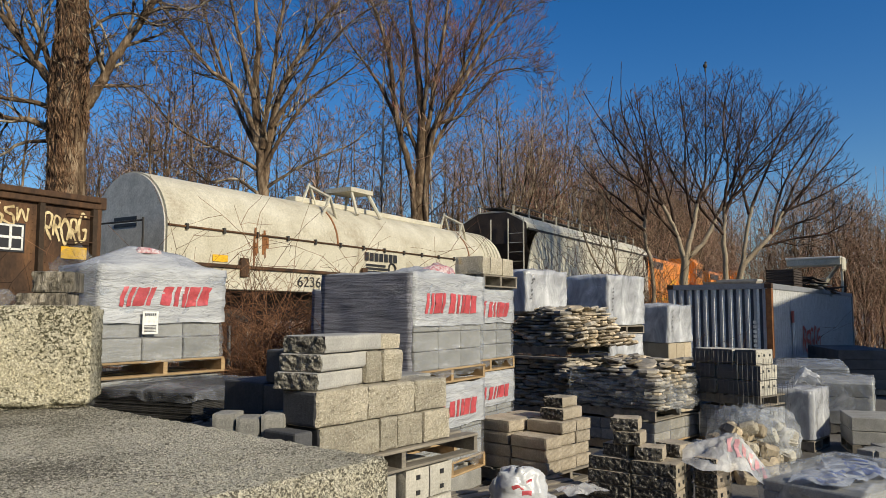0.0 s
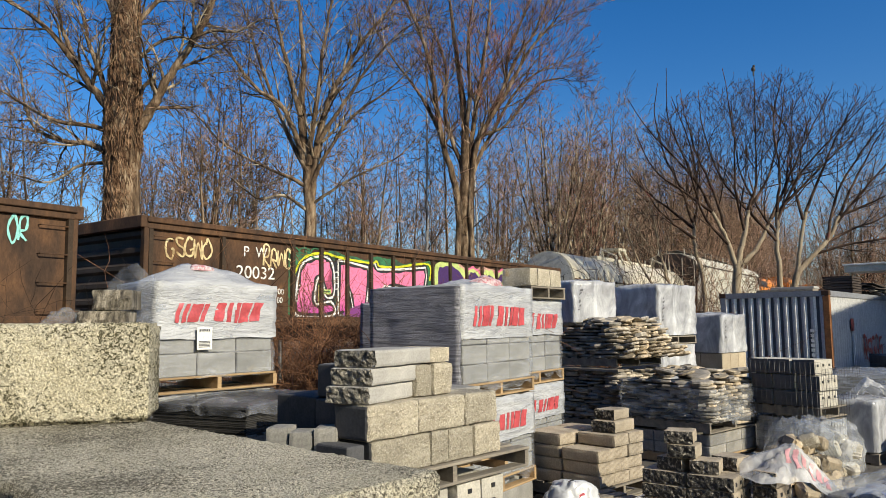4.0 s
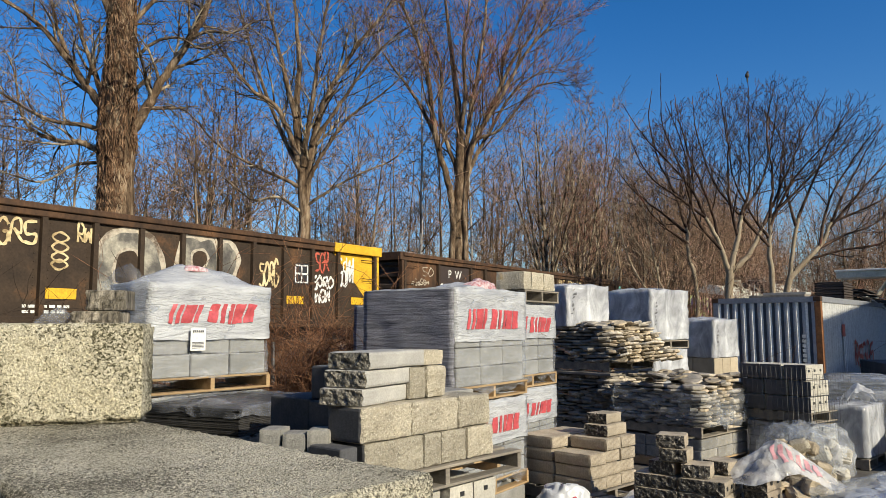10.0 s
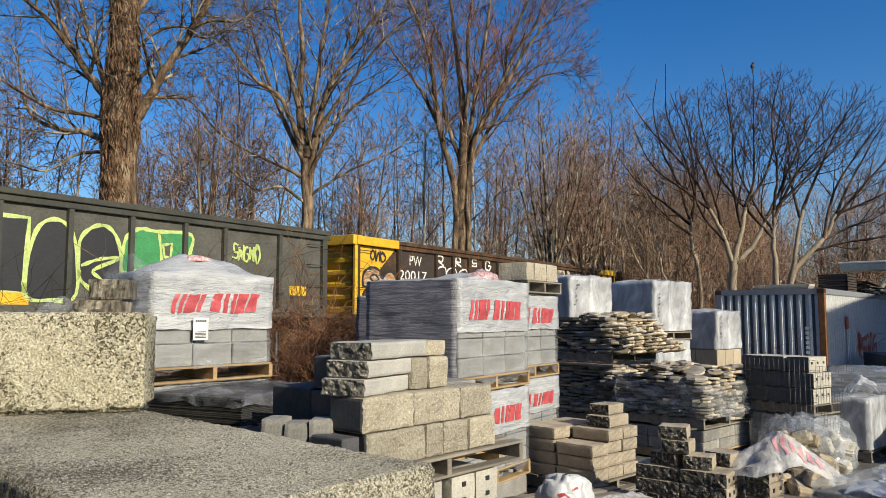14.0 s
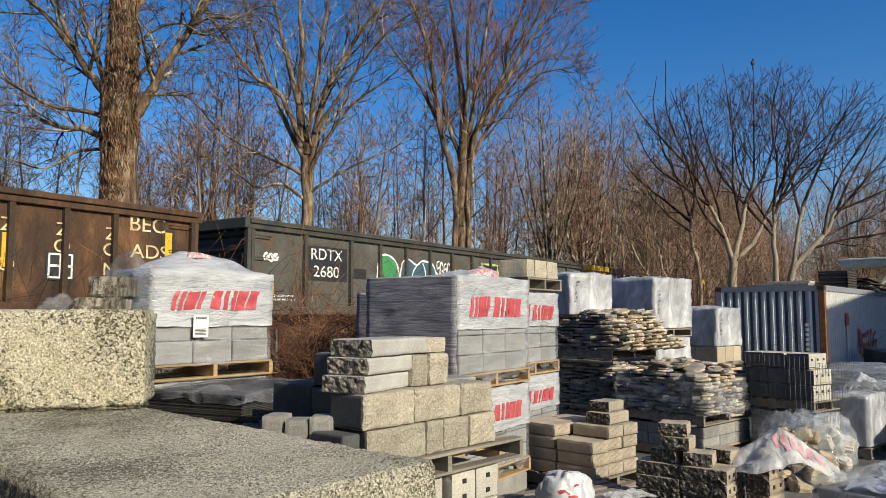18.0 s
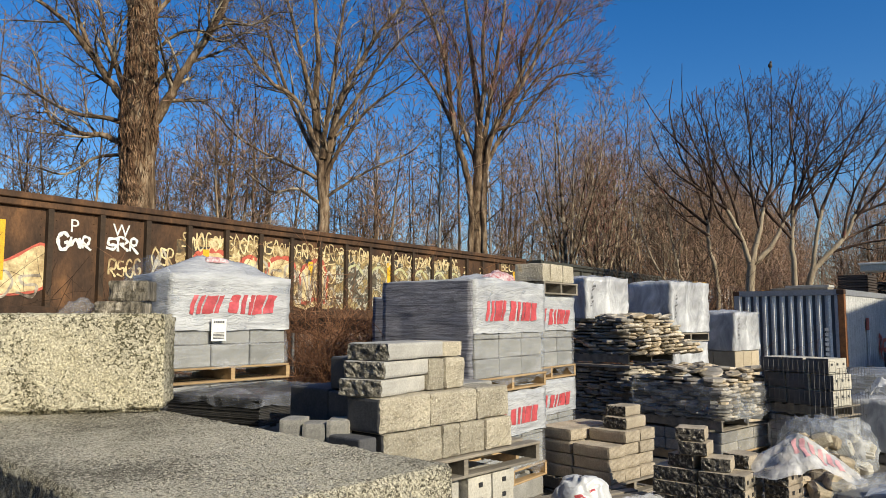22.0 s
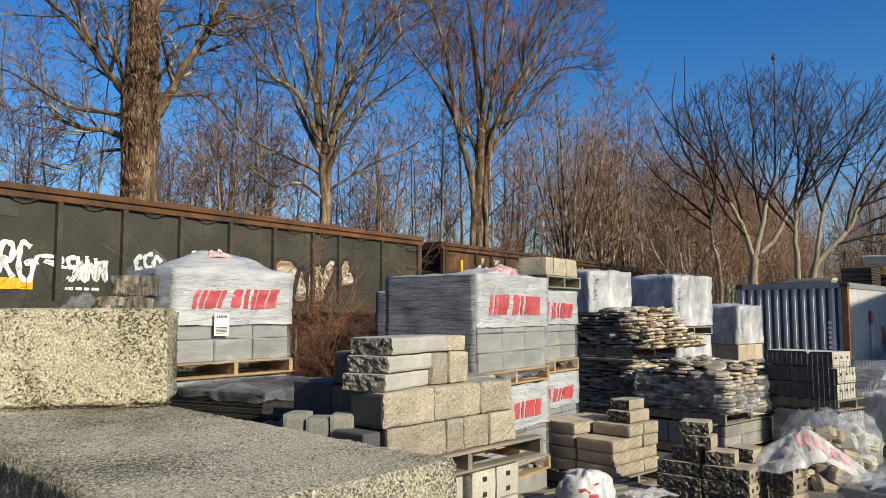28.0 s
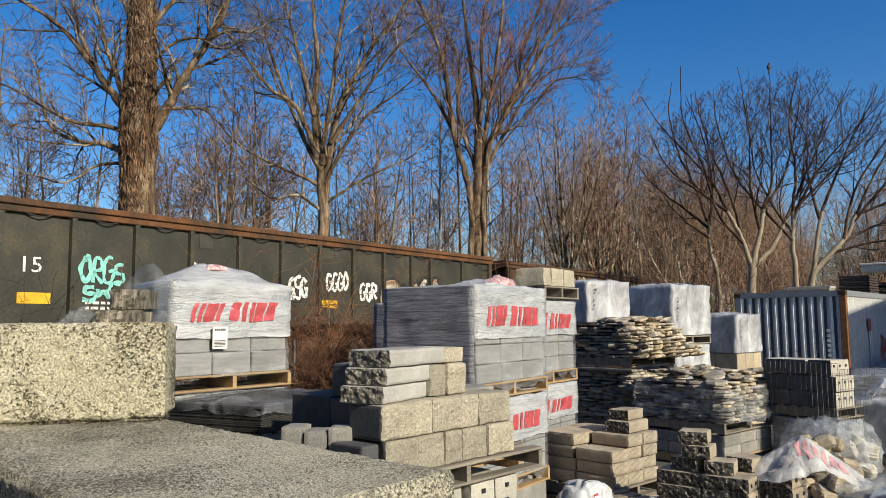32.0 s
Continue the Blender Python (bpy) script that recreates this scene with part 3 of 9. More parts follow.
def build_train():
    # pink and purple
    t = gondola(-0.774 * TRACK, (0.678 + 0.774) * TRACK, M_RUST, M_RUST, "rusty brown open gondola wagon with pink and purple graffiti", posts=[1.66] + [3.52 + 0.87 * i for i in range(15)], end_mat=M_BLACKEND, post_mat=M_RUSTD)
    ground_coat(t, 4, 9.0, 13.7, 2.06, 3.50, M_PINKBG, SKIN + 0.004, "washed pink and lime sprayed ground")
    for k, c in enumerate((
            [(9.0, 3.30), (9.34, 3.47), (9.81, 3.50), (10.30, 3.27), (10.46, 2.93), (10.31, 2.49), (10.06, 2.34), (9.87, 2.08), (9.40, 2.04), (9.05, 2.20)],
            [(10.51, 2.5), (10.48, 3.04), (10.68, 3.36), (11.05, 3.36), (11.33, 3.11), (11.28, 2.74), (11.1, 2.44), (10.72, 2.36)],
            [(11.4, 2.40), (11.37, 3.11), (11.69, 3.33), (12.04, 3.28), (12.12, 2.88), (12.05, 2.40), (11.78, 2.62)],
            [(12.29, 2.45), (12.3, 3.2), (12.58, 3.42), (13.02, 3.40), (13.17, 3.16), (13.11, 2.83), (12.84, 2.80), (12.74, 2.45)])):
        letter(t, c, M_PURPLEP, M_LIMEP, 0.10, 1 + k, label="purple and maroon graffiti letter with a lime edge", halo=M_PINKP if k % 2 else M_LIMEP, halo_w=0.24)
    for k, c in enumerate(([(9.7, 2.85), (9.94, 2.79), (9.93, 2.51), (9.7, 2.4), (9.59, 2.61)], [(12.59, 3.12), (12.79, 3.21), (12.84, 3.05), (12.64, 2.95)], [(10.72, 2.74), (10.95, 2.86), (11.05, 2.72), (10.85, 2.58)])):
        letter(t, c, M_LIMEP if k < 2 else M_WHITEP, M_LIMEP, 0.05, 6, label="lime sprayed opening of a letter")
    ground_coat(t, 9, 3.42, 8.8, 2.06, 3.46, M_DGREENP, SKIN + 0.004, "dark green sprayed ground")
    for k, c in enumerate((
            [(3.67, 2.05), (3.66, 2.59), (3.79, 3.12), (4.12, 3.32), (4.51, 3.38), (4.75, 3.27), (4.85, 2.93), (4.82, 2.5), (4.56, 2.48), (4.47, 2.81), (4.34, 2.9), (4.25, 2.69), (4.25, 2.30), (4.75, 2.36), (4.80, 2.05)],
            [(4.97, 3.33), (5.45, 3.29), (6.05, 3.22), (6.1, 2.89), (5.92, 2.06), (5.54, 2.06), (5.38, 2.62), (5.27, 2.06), (4.98, 2.06)],
            [(6.11, 3.31), (6.29, 3.34), (6.39, 3.19), (7.23, 3.23), (8.44, 3.35), (8.48, 3.10), (8.36, 2.50), (7.83, 2.70), (7.0, 2.78), (6.60, 2.62), (6.35, 2.06), (6.16, 2.06)])):
        letter(t, c, M_PINKFADE, M_BLACKP, 0.17, 2 + 2 * k, k > 0, "pink graffiti letter with black and white edges")
        stroke(t, (c if k else ring_of(c)) + c[:1], 0.05, SKIN - 0.0012 * (3 + 2 * k), M_WHITEP)
    letter(t, [(6.45, 2.66), (6.69, 2.80), (7.83, 2.68), (7.13, 2.43), (6.63, 2.24), (6.40, 2.30)], M_BLACKP, M_WHITEP, 0.03, 9, True, "black graffiti arrow with white dashes")
    letter(t, [(6.9, 2.70), (7.15, 2.62), (6.95, 2.52)], M_DGREENP, M_LIMEP, 0.035, 10, True, "green arrowhead with a lime edge")
    letter(t, [(4.34, 2.72), (4.44, 2.80), (4.44, 2.62), (4.72, 2.62), (4.72, 2.55), (4.44, 2.55), (4.42, 2.34), (4.34, 2.34)], M_DGREENP, M_LIMEP, 0.035, 9, True, "green bar with a lime edge")
    letter(t, [(5.2, 2.04), (5.99, 2.37), (6.2, 2.30), (7.4, 2.30), (8.3, 2.22), (8.3, 2.04)], M_VIOLETP, None, 0.03, 8, label="violet sprayed foot of the letters")
    stroke(t, smooth_line([(3.58, 2.94), (3.75, 3.21), (4.04, 3.38), (4.55, 3.46), (4.92, 3.40), (6.07, 3.33), (6.37, 3.38), (6.50, 3.27), (7.23, 3.30), (8.56, 3.44), (8.62, 3.0)]), 0.055, SKIN - 0.013, M_YELLIME, "lime-yellow line over the letters")
    for i in range(9):
        stroke(t, [(3.55 + 0.02 * i, 2.35 + 0.085 * i), (3.68 + 0.02 * i, 2.36 + 0.085 * i)] if i < 5 else [(4.86, 2.0 + 0.13 * i), (4.95, 2.01 + 0.13 * i)], 0.022, SKIN - 0.0135, M_WHITEP)
    letters_along(t, 5, [(3.4, 4.4, 3.36, 3.5, 3)], M_DGREENP, 0.04)
    letters_along(t, 6, [(14.1, 14.7, 2.95, 3.4, 3), (14.9, 15.5, 3.2, 3.5, 3), (15.75, 16.5, 3.0, 3.4, 5), (2.7, 3.5, 3.05, 3.45, 4), (0.4, 1.4, 3.1, 3.5, 5), (0.5, 1.3, 2.3, 2.55, 4)], M_CREAMP, 0.04)
    data_box(t, 15.24, 2.98)
    plate(t, "yellow_reflector", 16.3, 2.8, 0.45, 0.2, M_YELLOW)
    plate(t, "yellow_reflector", 0.95, 2.75, 0.5, 0.22, M_YELLOW)
    write("P  W", 0.30, M_WHITEP, t, 2.5, 3.32, SKIN)
    write("20032", 0.36, M_WHITEP, t, 2.52, 2.90, SKIN, squeeze=1.15)
    write("LD LMT  193900", 0.17, M_WHITEP, t, 2.70, 2.54, SKIN)
    write("LT WT   69100", 0.17, M_WHITEP, t, 2.72, 2.36, SKIN)
    # cream outlines
    t = gondola(-2.350 * TRACK, (2.350 - 0.888) * TRACK, M_RUST, M_RUST, "rusty brown open gondola wagon with cream graffiti", posts=PW_POSTS, end_mat=M_BLACKEND, post_mat=M_RUSTD)
    ground_coat(t, 31, 6.1, 9.5, 2.08, 3.12, M_GREYSPRAY, SKIN + 0.004, "grey and cream sprayed ground")
    ground_coat(t, 32, 9.55, 11.2, 2.08, 3.16, M_GREYSPRAY, SKIN + 0.004)
    for k, c in enumerate((
            [(6.75, 2.08), (6.76, 3.17), (6.96, 3.32), (7.45, 3.33), (7.68, 3.04), (7.65, 2.6), (7.27, 2.21), (6.9, 2.06)],
            [(7.76, 2.10), (7.78, 3.16), (8.32, 3.31), (8.74, 3.26), (8.95, 2.99), (8.9, 2.3), (8.5, 2.1)],
            [(9.64, 2.10), (9.62, 3.08), (10.29, 3.19), (10.20, 2.84), (9.95, 2.62), (10.12, 2.2)],
            [(10.36, 2.10), (10.34, 3.16), (10.91, 3.21), (10.86, 3.01), (10.63, 2.60), (11.1, 2.55), (11.0, 2.2)])):
        letter(t, c, M_SLATEP, M_CREAMP, 0.055, 1 + k, label="dark grey graffiti letter with a cream outline", halo=M_PALEP, halo_w=0.13)
    for k, (c, f) in enumerate((([(7.16, 3.05), (7.33, 3.08), (7.4, 2.85), (7.27, 2.58), (7.0, 2.35), (6.8, 2.21), (6.95, 2.49), (7.22, 2.79)], M_CREAMP), ([(6.19, 2.53), (6.37, 2.72), (6.59, 2.72), (6.61, 2.48), (6.32, 2.43)], M_BLACKP),
                                ([(8.06, 2.58), (8.08, 2.97), (8.46, 3.07), (8.38, 2.67), (8.24, 2.54)], M_GREYSPRAY), ([(9.77, 3.07), (9.94, 3.20), (10.12, 3.08), (9.96, 2.94)], M_RUST), ([(9.74, 2.32), (9.94, 2.53), (10.17, 2.33), (9.95, 2.11)], M_GREYSPRAY), ([(10.5, 2.75), (10.62, 2.88), (10.76, 2.74), (10.62, 2.62)], M_GREYSPRAY))):
        letter(t, c, f, M_CREAMP if k != 1 else None, 0.04, 7, label="cream-edged shape inside a graffiti letter")
    for c in ([(8.86, 2.23), (9.04, 2.37), (9.37, 2.45), (9.38, 2.94), (9.14, 3.13), (8.92, 3.06)], [(6.2, 2.12), (6.45, 2.3), (6.75, 2.22)], [(6.4, 3.0), (6.7, 3.06), (6.72, 2.5)], [(9.66, 2.6), (9.95, 2.74), (10.25, 2.80)]):
        stroke(t, smooth_line(c), 0.06, SKIN - 0.010, M_CREAMP, "sprayed cream line")
    write("EKO", 0.27, M_CREAMP, t, 9.92, 3.44, SKIN - 0.002, squeeze=1.1)
    letters_along(t, 9, [(10.45, 11.1, 3.33, 3.55, 4), (11.3, 11.9, 3.3, 3.55, 3), (11.4, 11.7, 2.7, 3.05, 2), (5.3, 6.0, 2.6, 2.9, 4)], M_CREAMP, 0.04)
    for k, c in enumerate(([(12.2, 2.4), (12.25, 3.0), (12.6, 3.05), (12.75, 2.8), (12.6, 2.4)], [(12.9, 2.4), (12.9, 3.0), (13.3, 3.05), (13.3, 2.5)], [(13.45, 2.4), (13.5, 2.95), (13.95, 3.0), (13.95, 2.45)])):
        letter(t, c, M_GREYSPRAY, M_PALEP, 0.04, 1, label="faded pale graffiti letter")
    letters_along(t, 10, [(15.8, 16.1, 3.15, 3.55, 2)], M_TEALP, 0.04)
    letters_along(t, 11, [(0.9, 1.45, 3.2, 3.45, 2), (0.4, 1.2, 2.98, 3.08, 6), (0.8, 1.4, 2.55, 2.75, 5)], M_PALEP, 0.028)
    wedge(t, [(1.74, 2.72), (3.36, 2.72), (3.36, 3.55), (1.74, 3.55)], M_DARKSIGN, 0.083, "number_panel", "dark brown repainted number panel")
    write("P  W", 0.34, M_WHITEP, t, 2.55, 3.31, SKIN)
    write("20027", 0.37, M_WHITEP, t, 2.40, 2.90, SKIN, squeeze=1.35)
    for x, z in ((0.47, 2.64), (8.18, 2.45), (14.25, 2.45), (4.9, 2.40)):
        plate(t, "yellow_reflector", x, z, 0.48, 0.17, M_YELLOW)
    # yellow ends
    L = (3.903 - 2.446) * TRACK
    t = gondola(-3.903 * TRACK, L, M_RUSTD, M_RUST, "dark brown gondola wagon with yellow ends and white graffiti", posts=PW_POSTS, end_mat=M_YELPEEL, post_mat=M_RUSTD)
    for a, sgn in ((0.0, 1), (L, -1)):
        wedge(t, [(a + sgn * 0.14, 3.56), (a + sgn * 0.14, 2.04), (a + sgn * 0.30, 2.45), (a + sgn * 1.55, 3.56)][::sgn], M_YELPEEL, 0.082, "yellow_panel", "peeling yellow paint at the wagon's end")
        part("yellow_chord", block(min(a - sgn * 0.03, a + sgn * 1.6), -0.026, 3.57, max(a - sgn * 0.03, a + sgn * 1.6), 0.18, 3.786, 0.01), M_YELPEEL, t)
        part("yellow_post", block(a - 0.068, 0.020, 1.9, a + 0.068, 0.10, 3.6, 0.01), M_YELPEEL, t)
        part("yellow_end_chord", block(a - 0.16, 0.0, 3.57, a + 0.16, 3.0, 3.80, 0.01), M_YELPEEL, t)
    wedge(t, [(1.76, 2.74), (3.40, 2.74), (3.40, 3.56), (1.76, 3.56)], M_DARKSIGN, 0.083, "number_panel", "dark brown repainted number panel")
    write("PW", 0.37, M_WHITEP, t, 2.44, 3.31, SKIN)
    write("20017", 0.37, M_WHITEP, t, 2.34, 2.91, SKIN, squeeze=1.35)
    for k, c in enumerate(([(3.39, 2.79), (3.52, 3.18), (3.86, 3.22), (3.89, 2.91), (3.64, 2.57), (3.46, 2.61)], [(3.93, 2.82), (3.98, 3.15), (4.36, 3.22), (4.51, 2.89), (4.19, 2.50)], [(4.51, 2.85), (4.63, 3.15), (5.0, 3.2), (5.08, 2.83), (4.78, 2.55)],
                           [(3.5, 2.5), (3.75, 2.62), (3.9, 2.3), (3.7, 2.08), (3.48, 2.2)], [(4.4, 2.45), (4.7, 2.6), (4.9, 2.3), (4.6, 2.1)])):
        letter(t, c, M_DARKSIGN, M_WHITEP, 0.045, 1 + k, label="white-outlined graffiti loop")
    write("VOSE", 0.27, M_WHITEP, t, 6.28, 3.02, SKIN - 0.002)
    write("NEXT", 0.24, M_WHITEP, t, 6.16, 2.72, SKIN - 0.002)
    write("LEVEL", 0.22, M_WHITEP, t, 6.16, 2.46, SKIN - 0.002)
    letter(t, [(6.0, 2.12), (6.15, 2.26), (6.30, 2.12), (6.15, 2.06)], None, M_WHITEP, 0.06, 1)
    for z in (3.28, 3.12, 2.96, 2.84):
        letter(t, [(8.66, z), (8.78, z + 0.08), (8.92, z), (8.78, z - 0.08)], None, M_CREAMP, 0.035, 1, label="cream sprayed ring of a chain")
    letters_along(t, 42, [(3.45, 3.8, 3.25, 3.58, 1), (4.35, 4.7, 3.3, 3.58, 1), (5.25, 5.6, 3.3, 3.58, 1), (6.05, 6.4, 3.28, 3.52, 1), (5.4, 5.85, 2.8, 3.2, 2), (14.5, 15.2, 2.72, 3.0, 4), (15.4, 15.9, 2.8, 3.5, 4), (14.6, 15.1, 2.4, 2.65, 3)], M_WHITEP, 0.05)
    letters_along(t, 43, [(6.9, 7.5, 3.05, 3.5, 3), (7.8, 8.4, 3.1, 3.5, 3), (7.0, 7.5, 2.6, 2.95, 3), (12.95, 13.5, 2.7, 3.2, 4), (9.05, 9.3, 3.2, 3.5, 2)], M_CREAMP, 0.04)
    letters_along(t, 47, [(14.6, 15.05, 3.1, 3.55, 3)], M_REDP, 0.04)
    for k, c in enumerate(([(9.44, 2.35), (9.46, 3.22), (9.91, 3.52), (10.45, 3.42), (10.70, 2.84), (10.5, 2.3)], [(11.0, 2.2), (11.06, 3.45), (11.48, 3.52), (11.85, 3.45), (11.9, 2.25)], [(11.96, 2.7), (11.98, 3.45), (12.17, 3.52), (12.41, 3.24), (12.32, 2.88), (12.1, 2.4)])):
        letter(t, c, M_GREYSPRAY, M_PALEP, 0.10, 1 + k, label="faded white-edged graffiti letter")
    for c in ([(11.3, 3.22), (11.54, 3.31), (11.67, 3.15), (11.55, 2.95), (11.35, 2.9)], [(11.35, 2.85), (11.6, 2.85), (11.75, 2.61), (11.66, 2.42), (11.38, 2.37)], [(9.75, 2.6), (9.8, 3.1), (10.15, 3.15), (10.25, 2.65)]):
        letter(t, c, M_RUSTD, M_PALEP, 0.05, 5, label="dark opening of a faded letter")
    letter(t, [(0.28, 2.66), (0.33, 2.92), (0.61, 3.05), (0.91, 2.99), (1.01, 2.81), (1.27, 2.98), (1.52, 2.92), (1.57, 2.66), (0.97, 2.60), (0.39, 2.57)], M_GOLDP, M_BLACKP, 0.07, 3, label="cream and orange bubble letters with black edges")
    letter(t, [(0.55, 2.80), (0.72, 2.88), (0.88, 2.78), (0.72, 2.70)], None, M_BLACKP, 0.05, 5)
    letters_along(t, 46, [(0.55, 1.15, 3.2, 3.5, 3)], M_BLACKP, 0.05)
    data_box(t, 14.18, 3.0)
    for x, z in ((1.09, 2.52), (3.68, 2.43), (8.84, 2.38), (14.0, 2.42), (16.1, 2.45)):
        plate(t, "yellow_reflector", x, z, 0.5, 0.17, M_YELLOW)
    small_print(t, 8.6, 2.15, 0.7)
    # grey, green letters
    t = gondola(-5.446 * TRACK, (5.446 - 3.996) * TRACK, M_RUSTY, M_GREYCAR, "grey open gondola wagon with green graffiti", posts=[1.59, 3.11] + [4.2 + 1.09 * i for i in range(9)] + [13.83, 15.28], rivet=False, end_mat=M_BLACKEND)
    wedge(t, [(1.68, 2.58), (3.0, 2.58), (3.0, 3.36), (1.68, 3.36)], M_BLACKP, 0.083, "number_panel", "black number panel")
    write("RDTX", 0.36, M_WHITEP, t, 2.30, 3.17, SKIN, squeeze=1.1)
    write("2680", 0.36, M_WHITEP, t, 2.30, 2.78, SKIN, squeeze=1.2)
    plate(t, "black_panel", 3.45, 2.8, 0.5, 0.24, M_BLACKP)
    letter(t, [(4.18, 2.45), (4.2, 3.2), (4.57, 3.32), (4.94, 3.08), (4.97, 2.5)], M_GREENP, M_WHITEP, 0.05, 1, label="white-edged green graffiti letter")
    letter(t, [(5.10, 2.35), (5.12, 3.09), (5.41, 3.26), (5.78, 3.14), (6.06, 3.26), (6.57, 3.16), (6.74, 2.6), (6.31, 2.3), (5.7, 2.4)], M_BLUEP, M_WHITEP, 0.05, 2, label="white-edged slate-blue graffiti letters")
    for c in ([(5.55, 2.4), (5.6, 2.9), (5.78, 3.12)], [(6.2, 2.4), (6.18, 2.95), (6.06, 3.2)]):
        stroke(t, smooth_line(c), 0.04, SKIN - 0.006, M_WHITEP, "white line between the letters")
    letters_along(t, 53, [(6.7, 7.4, 2.9, 3.3, 4), (6.6, 7.2, 2.3, 2.7, 2), (0.4, 0.8, 2.95, 3.1, 3)], M_WHITEP, 0.045)
    for k, (c, f, sharp) in enumerate((
            ([(9.14, 3.36), (10.11, 3.36), (10.07, 2.20), (9.60, 2.2), (9.34, 2.89)], M_BLACKP, True),
            ([(10.09, 2.2), (10.21, 3.15), (10.55, 3.38), (10.84, 3.08), (10.90, 2.2), (10.5, 2.1)], M_BLACKP, False),
            ([(10.94, 2.5), (10.92, 3.06), (11.14, 3.32), (11.42, 3.34), (11.62, 3.05), (11.68, 2.45), (11.56, 2.06), (11.31, 2.08), (11.13, 2.29)], M_BLACKP, False),
            ([(11.69, 2.60), (11.69, 2.99), (11.78, 3.25), (12.02, 3.38), (12.32, 3.36), (13.08, 3.36), (13.06, 2.91), (13.54, 2.70), (13.51, 2.35), (12.73, 2.38), (12.34, 2.28), (12.12, 2.40), (12.01, 2.62)], M_GREENP, False))):
        letter(t, c, f, M_LIMEP, 0.065, 1 + k, sharp, "lime-edged black graffiti letter" if f is M_BLACKP else "lime-edged green graffiti letters")
    letter(t, [(12.47, 3.13), (12.66, 3.17), (12.63, 2.91), (12.51, 2.91)], M_RUSTY, M_LIMEP, 0.045, 6, True, "lime-edged opening of a letter")
    for c in ([(10.96, 2.67), (11.3, 2.8), (11.62, 2.82), (11.17, 2.6), (11.32, 2.44), (11.44, 2.08)], [(12.34, 2.30), (12.45, 2.75), (12.38, 3.34)]):
        stroke(t, smooth_line(c), 0.055, SKIN - 0.009, M_LIMEP, "lime line across the letters")
    for c in ([(7.68, 3.11), (7.8, 2.5), (8.16, 2.11), (8.25, 3.1)], [(8.6, 3.13), (8.4, 2.6), (8.29, 2.19), (8.7, 2.6), (9.06, 2.8)], [(8.1, 2.35), (8.64, 2.09), (9.2, 2.5), (9.47, 2.44)], [(7.75, 2.7), (8.1, 2.9), (8.45, 2.75), (8.3, 2.5)]):
        stroke(t, smooth_line(c), 0.045, SKIN - 0.004, M_WHITEP, "thin white sprayed scrawl")
    letters_along(t, 56, [(14.05, 14.75, 2.95, 3.3, 5)], M_LIMEP, 0.045)
    for x, z in ((0.46, 2.36), (9.91, 2.10), (15.86, 2.40)):
        plate(t, "yellow_reflector", x, z, 0.5, 0.2, M_YELLOW)
    small_print(t, 1.0, 2.2, 0.6)
    # gold all over
    L = (7.013 - 5.560) * TRACK
    t = gondola(-7.013 * TRACK, L, M_RUST, M_RUST, "rusty brown gondola wagon covered with gold graffiti", z_top=3.74, posts=[1.61 + 0.842 * i for i in range(17)], end_mat=M_BLACKEND, post_mat=M_RUSTD)
    ground_coat(t, 61, 3.9, 13.1, 2.06, 3.34, M_GOLDBG, SKIN + 0.004, "layered gold, cream and brown graffiti ground")
    letter(t, [(0.10, 2.20), (0.23, 2.67), (0.52, 2.72), (0.71, 2.61), (1.06, 2.72), (1.56, 2.97), (1.56, 2.3), (0.54, 2.16)], M_CREAMP, M_REDP, 0.04, 0, label="cream sprayed letters with a faint red edge")
    letters_along(t, 68, [(3.4, 8.0, 2.15, 2.95, 12), (0.4, 1.5, 2.15, 2.6, 3)], M_PALEP, 0.05)
    letters_along(t, 69, [(3.9, 8.0, 2.15, 2.65, 9), (3.9, 8.0, 2.6, 3.05, 9)], M_CREAMP, 0.028)
    ground_coat(t, 62, 8.05, 13.1, 2.06, 3.26, M_GOLDMESS, SKIN - 0.002, "torn white, gold and olive sprayed layers")
    for x in (8.35, 9.2, 10.05, 10.9, 11.75, 12.45):
        stroke(t, smooth_line([(x, 2.72), (x + 0.12, 2.98), (x + 0.38, 3.06), (x + 0.62, 2.86)]), 0.06, SKIN - 0.006, M_PALELIME, "pale lime arch over a letter")
    for k, c in enumerate(([(6.0, 2.2), (6.1, 2.98), (6.61, 3.08), (6.79, 2.86), (6.66, 2.51), (6.47, 2.10)], [(7.0, 2.18), (6.94, 2.8), (7.25, 3.02), (7.55, 3.12), (7.76, 2.71), (7.67, 2.2), (7.35, 2.25)], [(4.32, 2.2), (4.26, 2.89), (4.44, 3.06), (4.88, 3.10), (5.01, 2.87), (4.84, 2.3)], [(5.16, 2.3), (5.39, 2.97), (5.68, 3.03), (5.85, 2.84), (5.59, 2.3)])):
        letter(t, c, M_CREAMP, M_REDP, 0.085, 1 + k, label="cream graffiti letter with a red edge")
    letters_along(t, 64, [(4.0, 12.9, 3.12, 3.42, 54), (3.4, 4.0, 2.75, 3.1, 4), (2.6, 3.2, 2.55, 2.85, 4)], M_CREAMP, 0.030)
    for word, x in (("ZSO", 13.36), ("ZO", 14.20), ("ZONP", 15.03)):
        for k, c in enumerate(word):
            write(c, 0.30, M_CREAMP, t, x, 3.18 - 0.27 * k - (0.06 if k > 1 else 0.0), SKIN - 0.002, squeeze=1.15)
    write("BEC", 0.38, M_CREAMP, t, 15.72, 3.40, SKIN - 0.002, squeeze=1.1)
    write("ADS", 0.34, M_CREAMP, t, 15.78, 2.92, SKIN - 0.002, squeeze=1.2)
    write("MLB", 0.18, M_CREAMP, t, 15.75, 2.60, SKIN - 0.002)
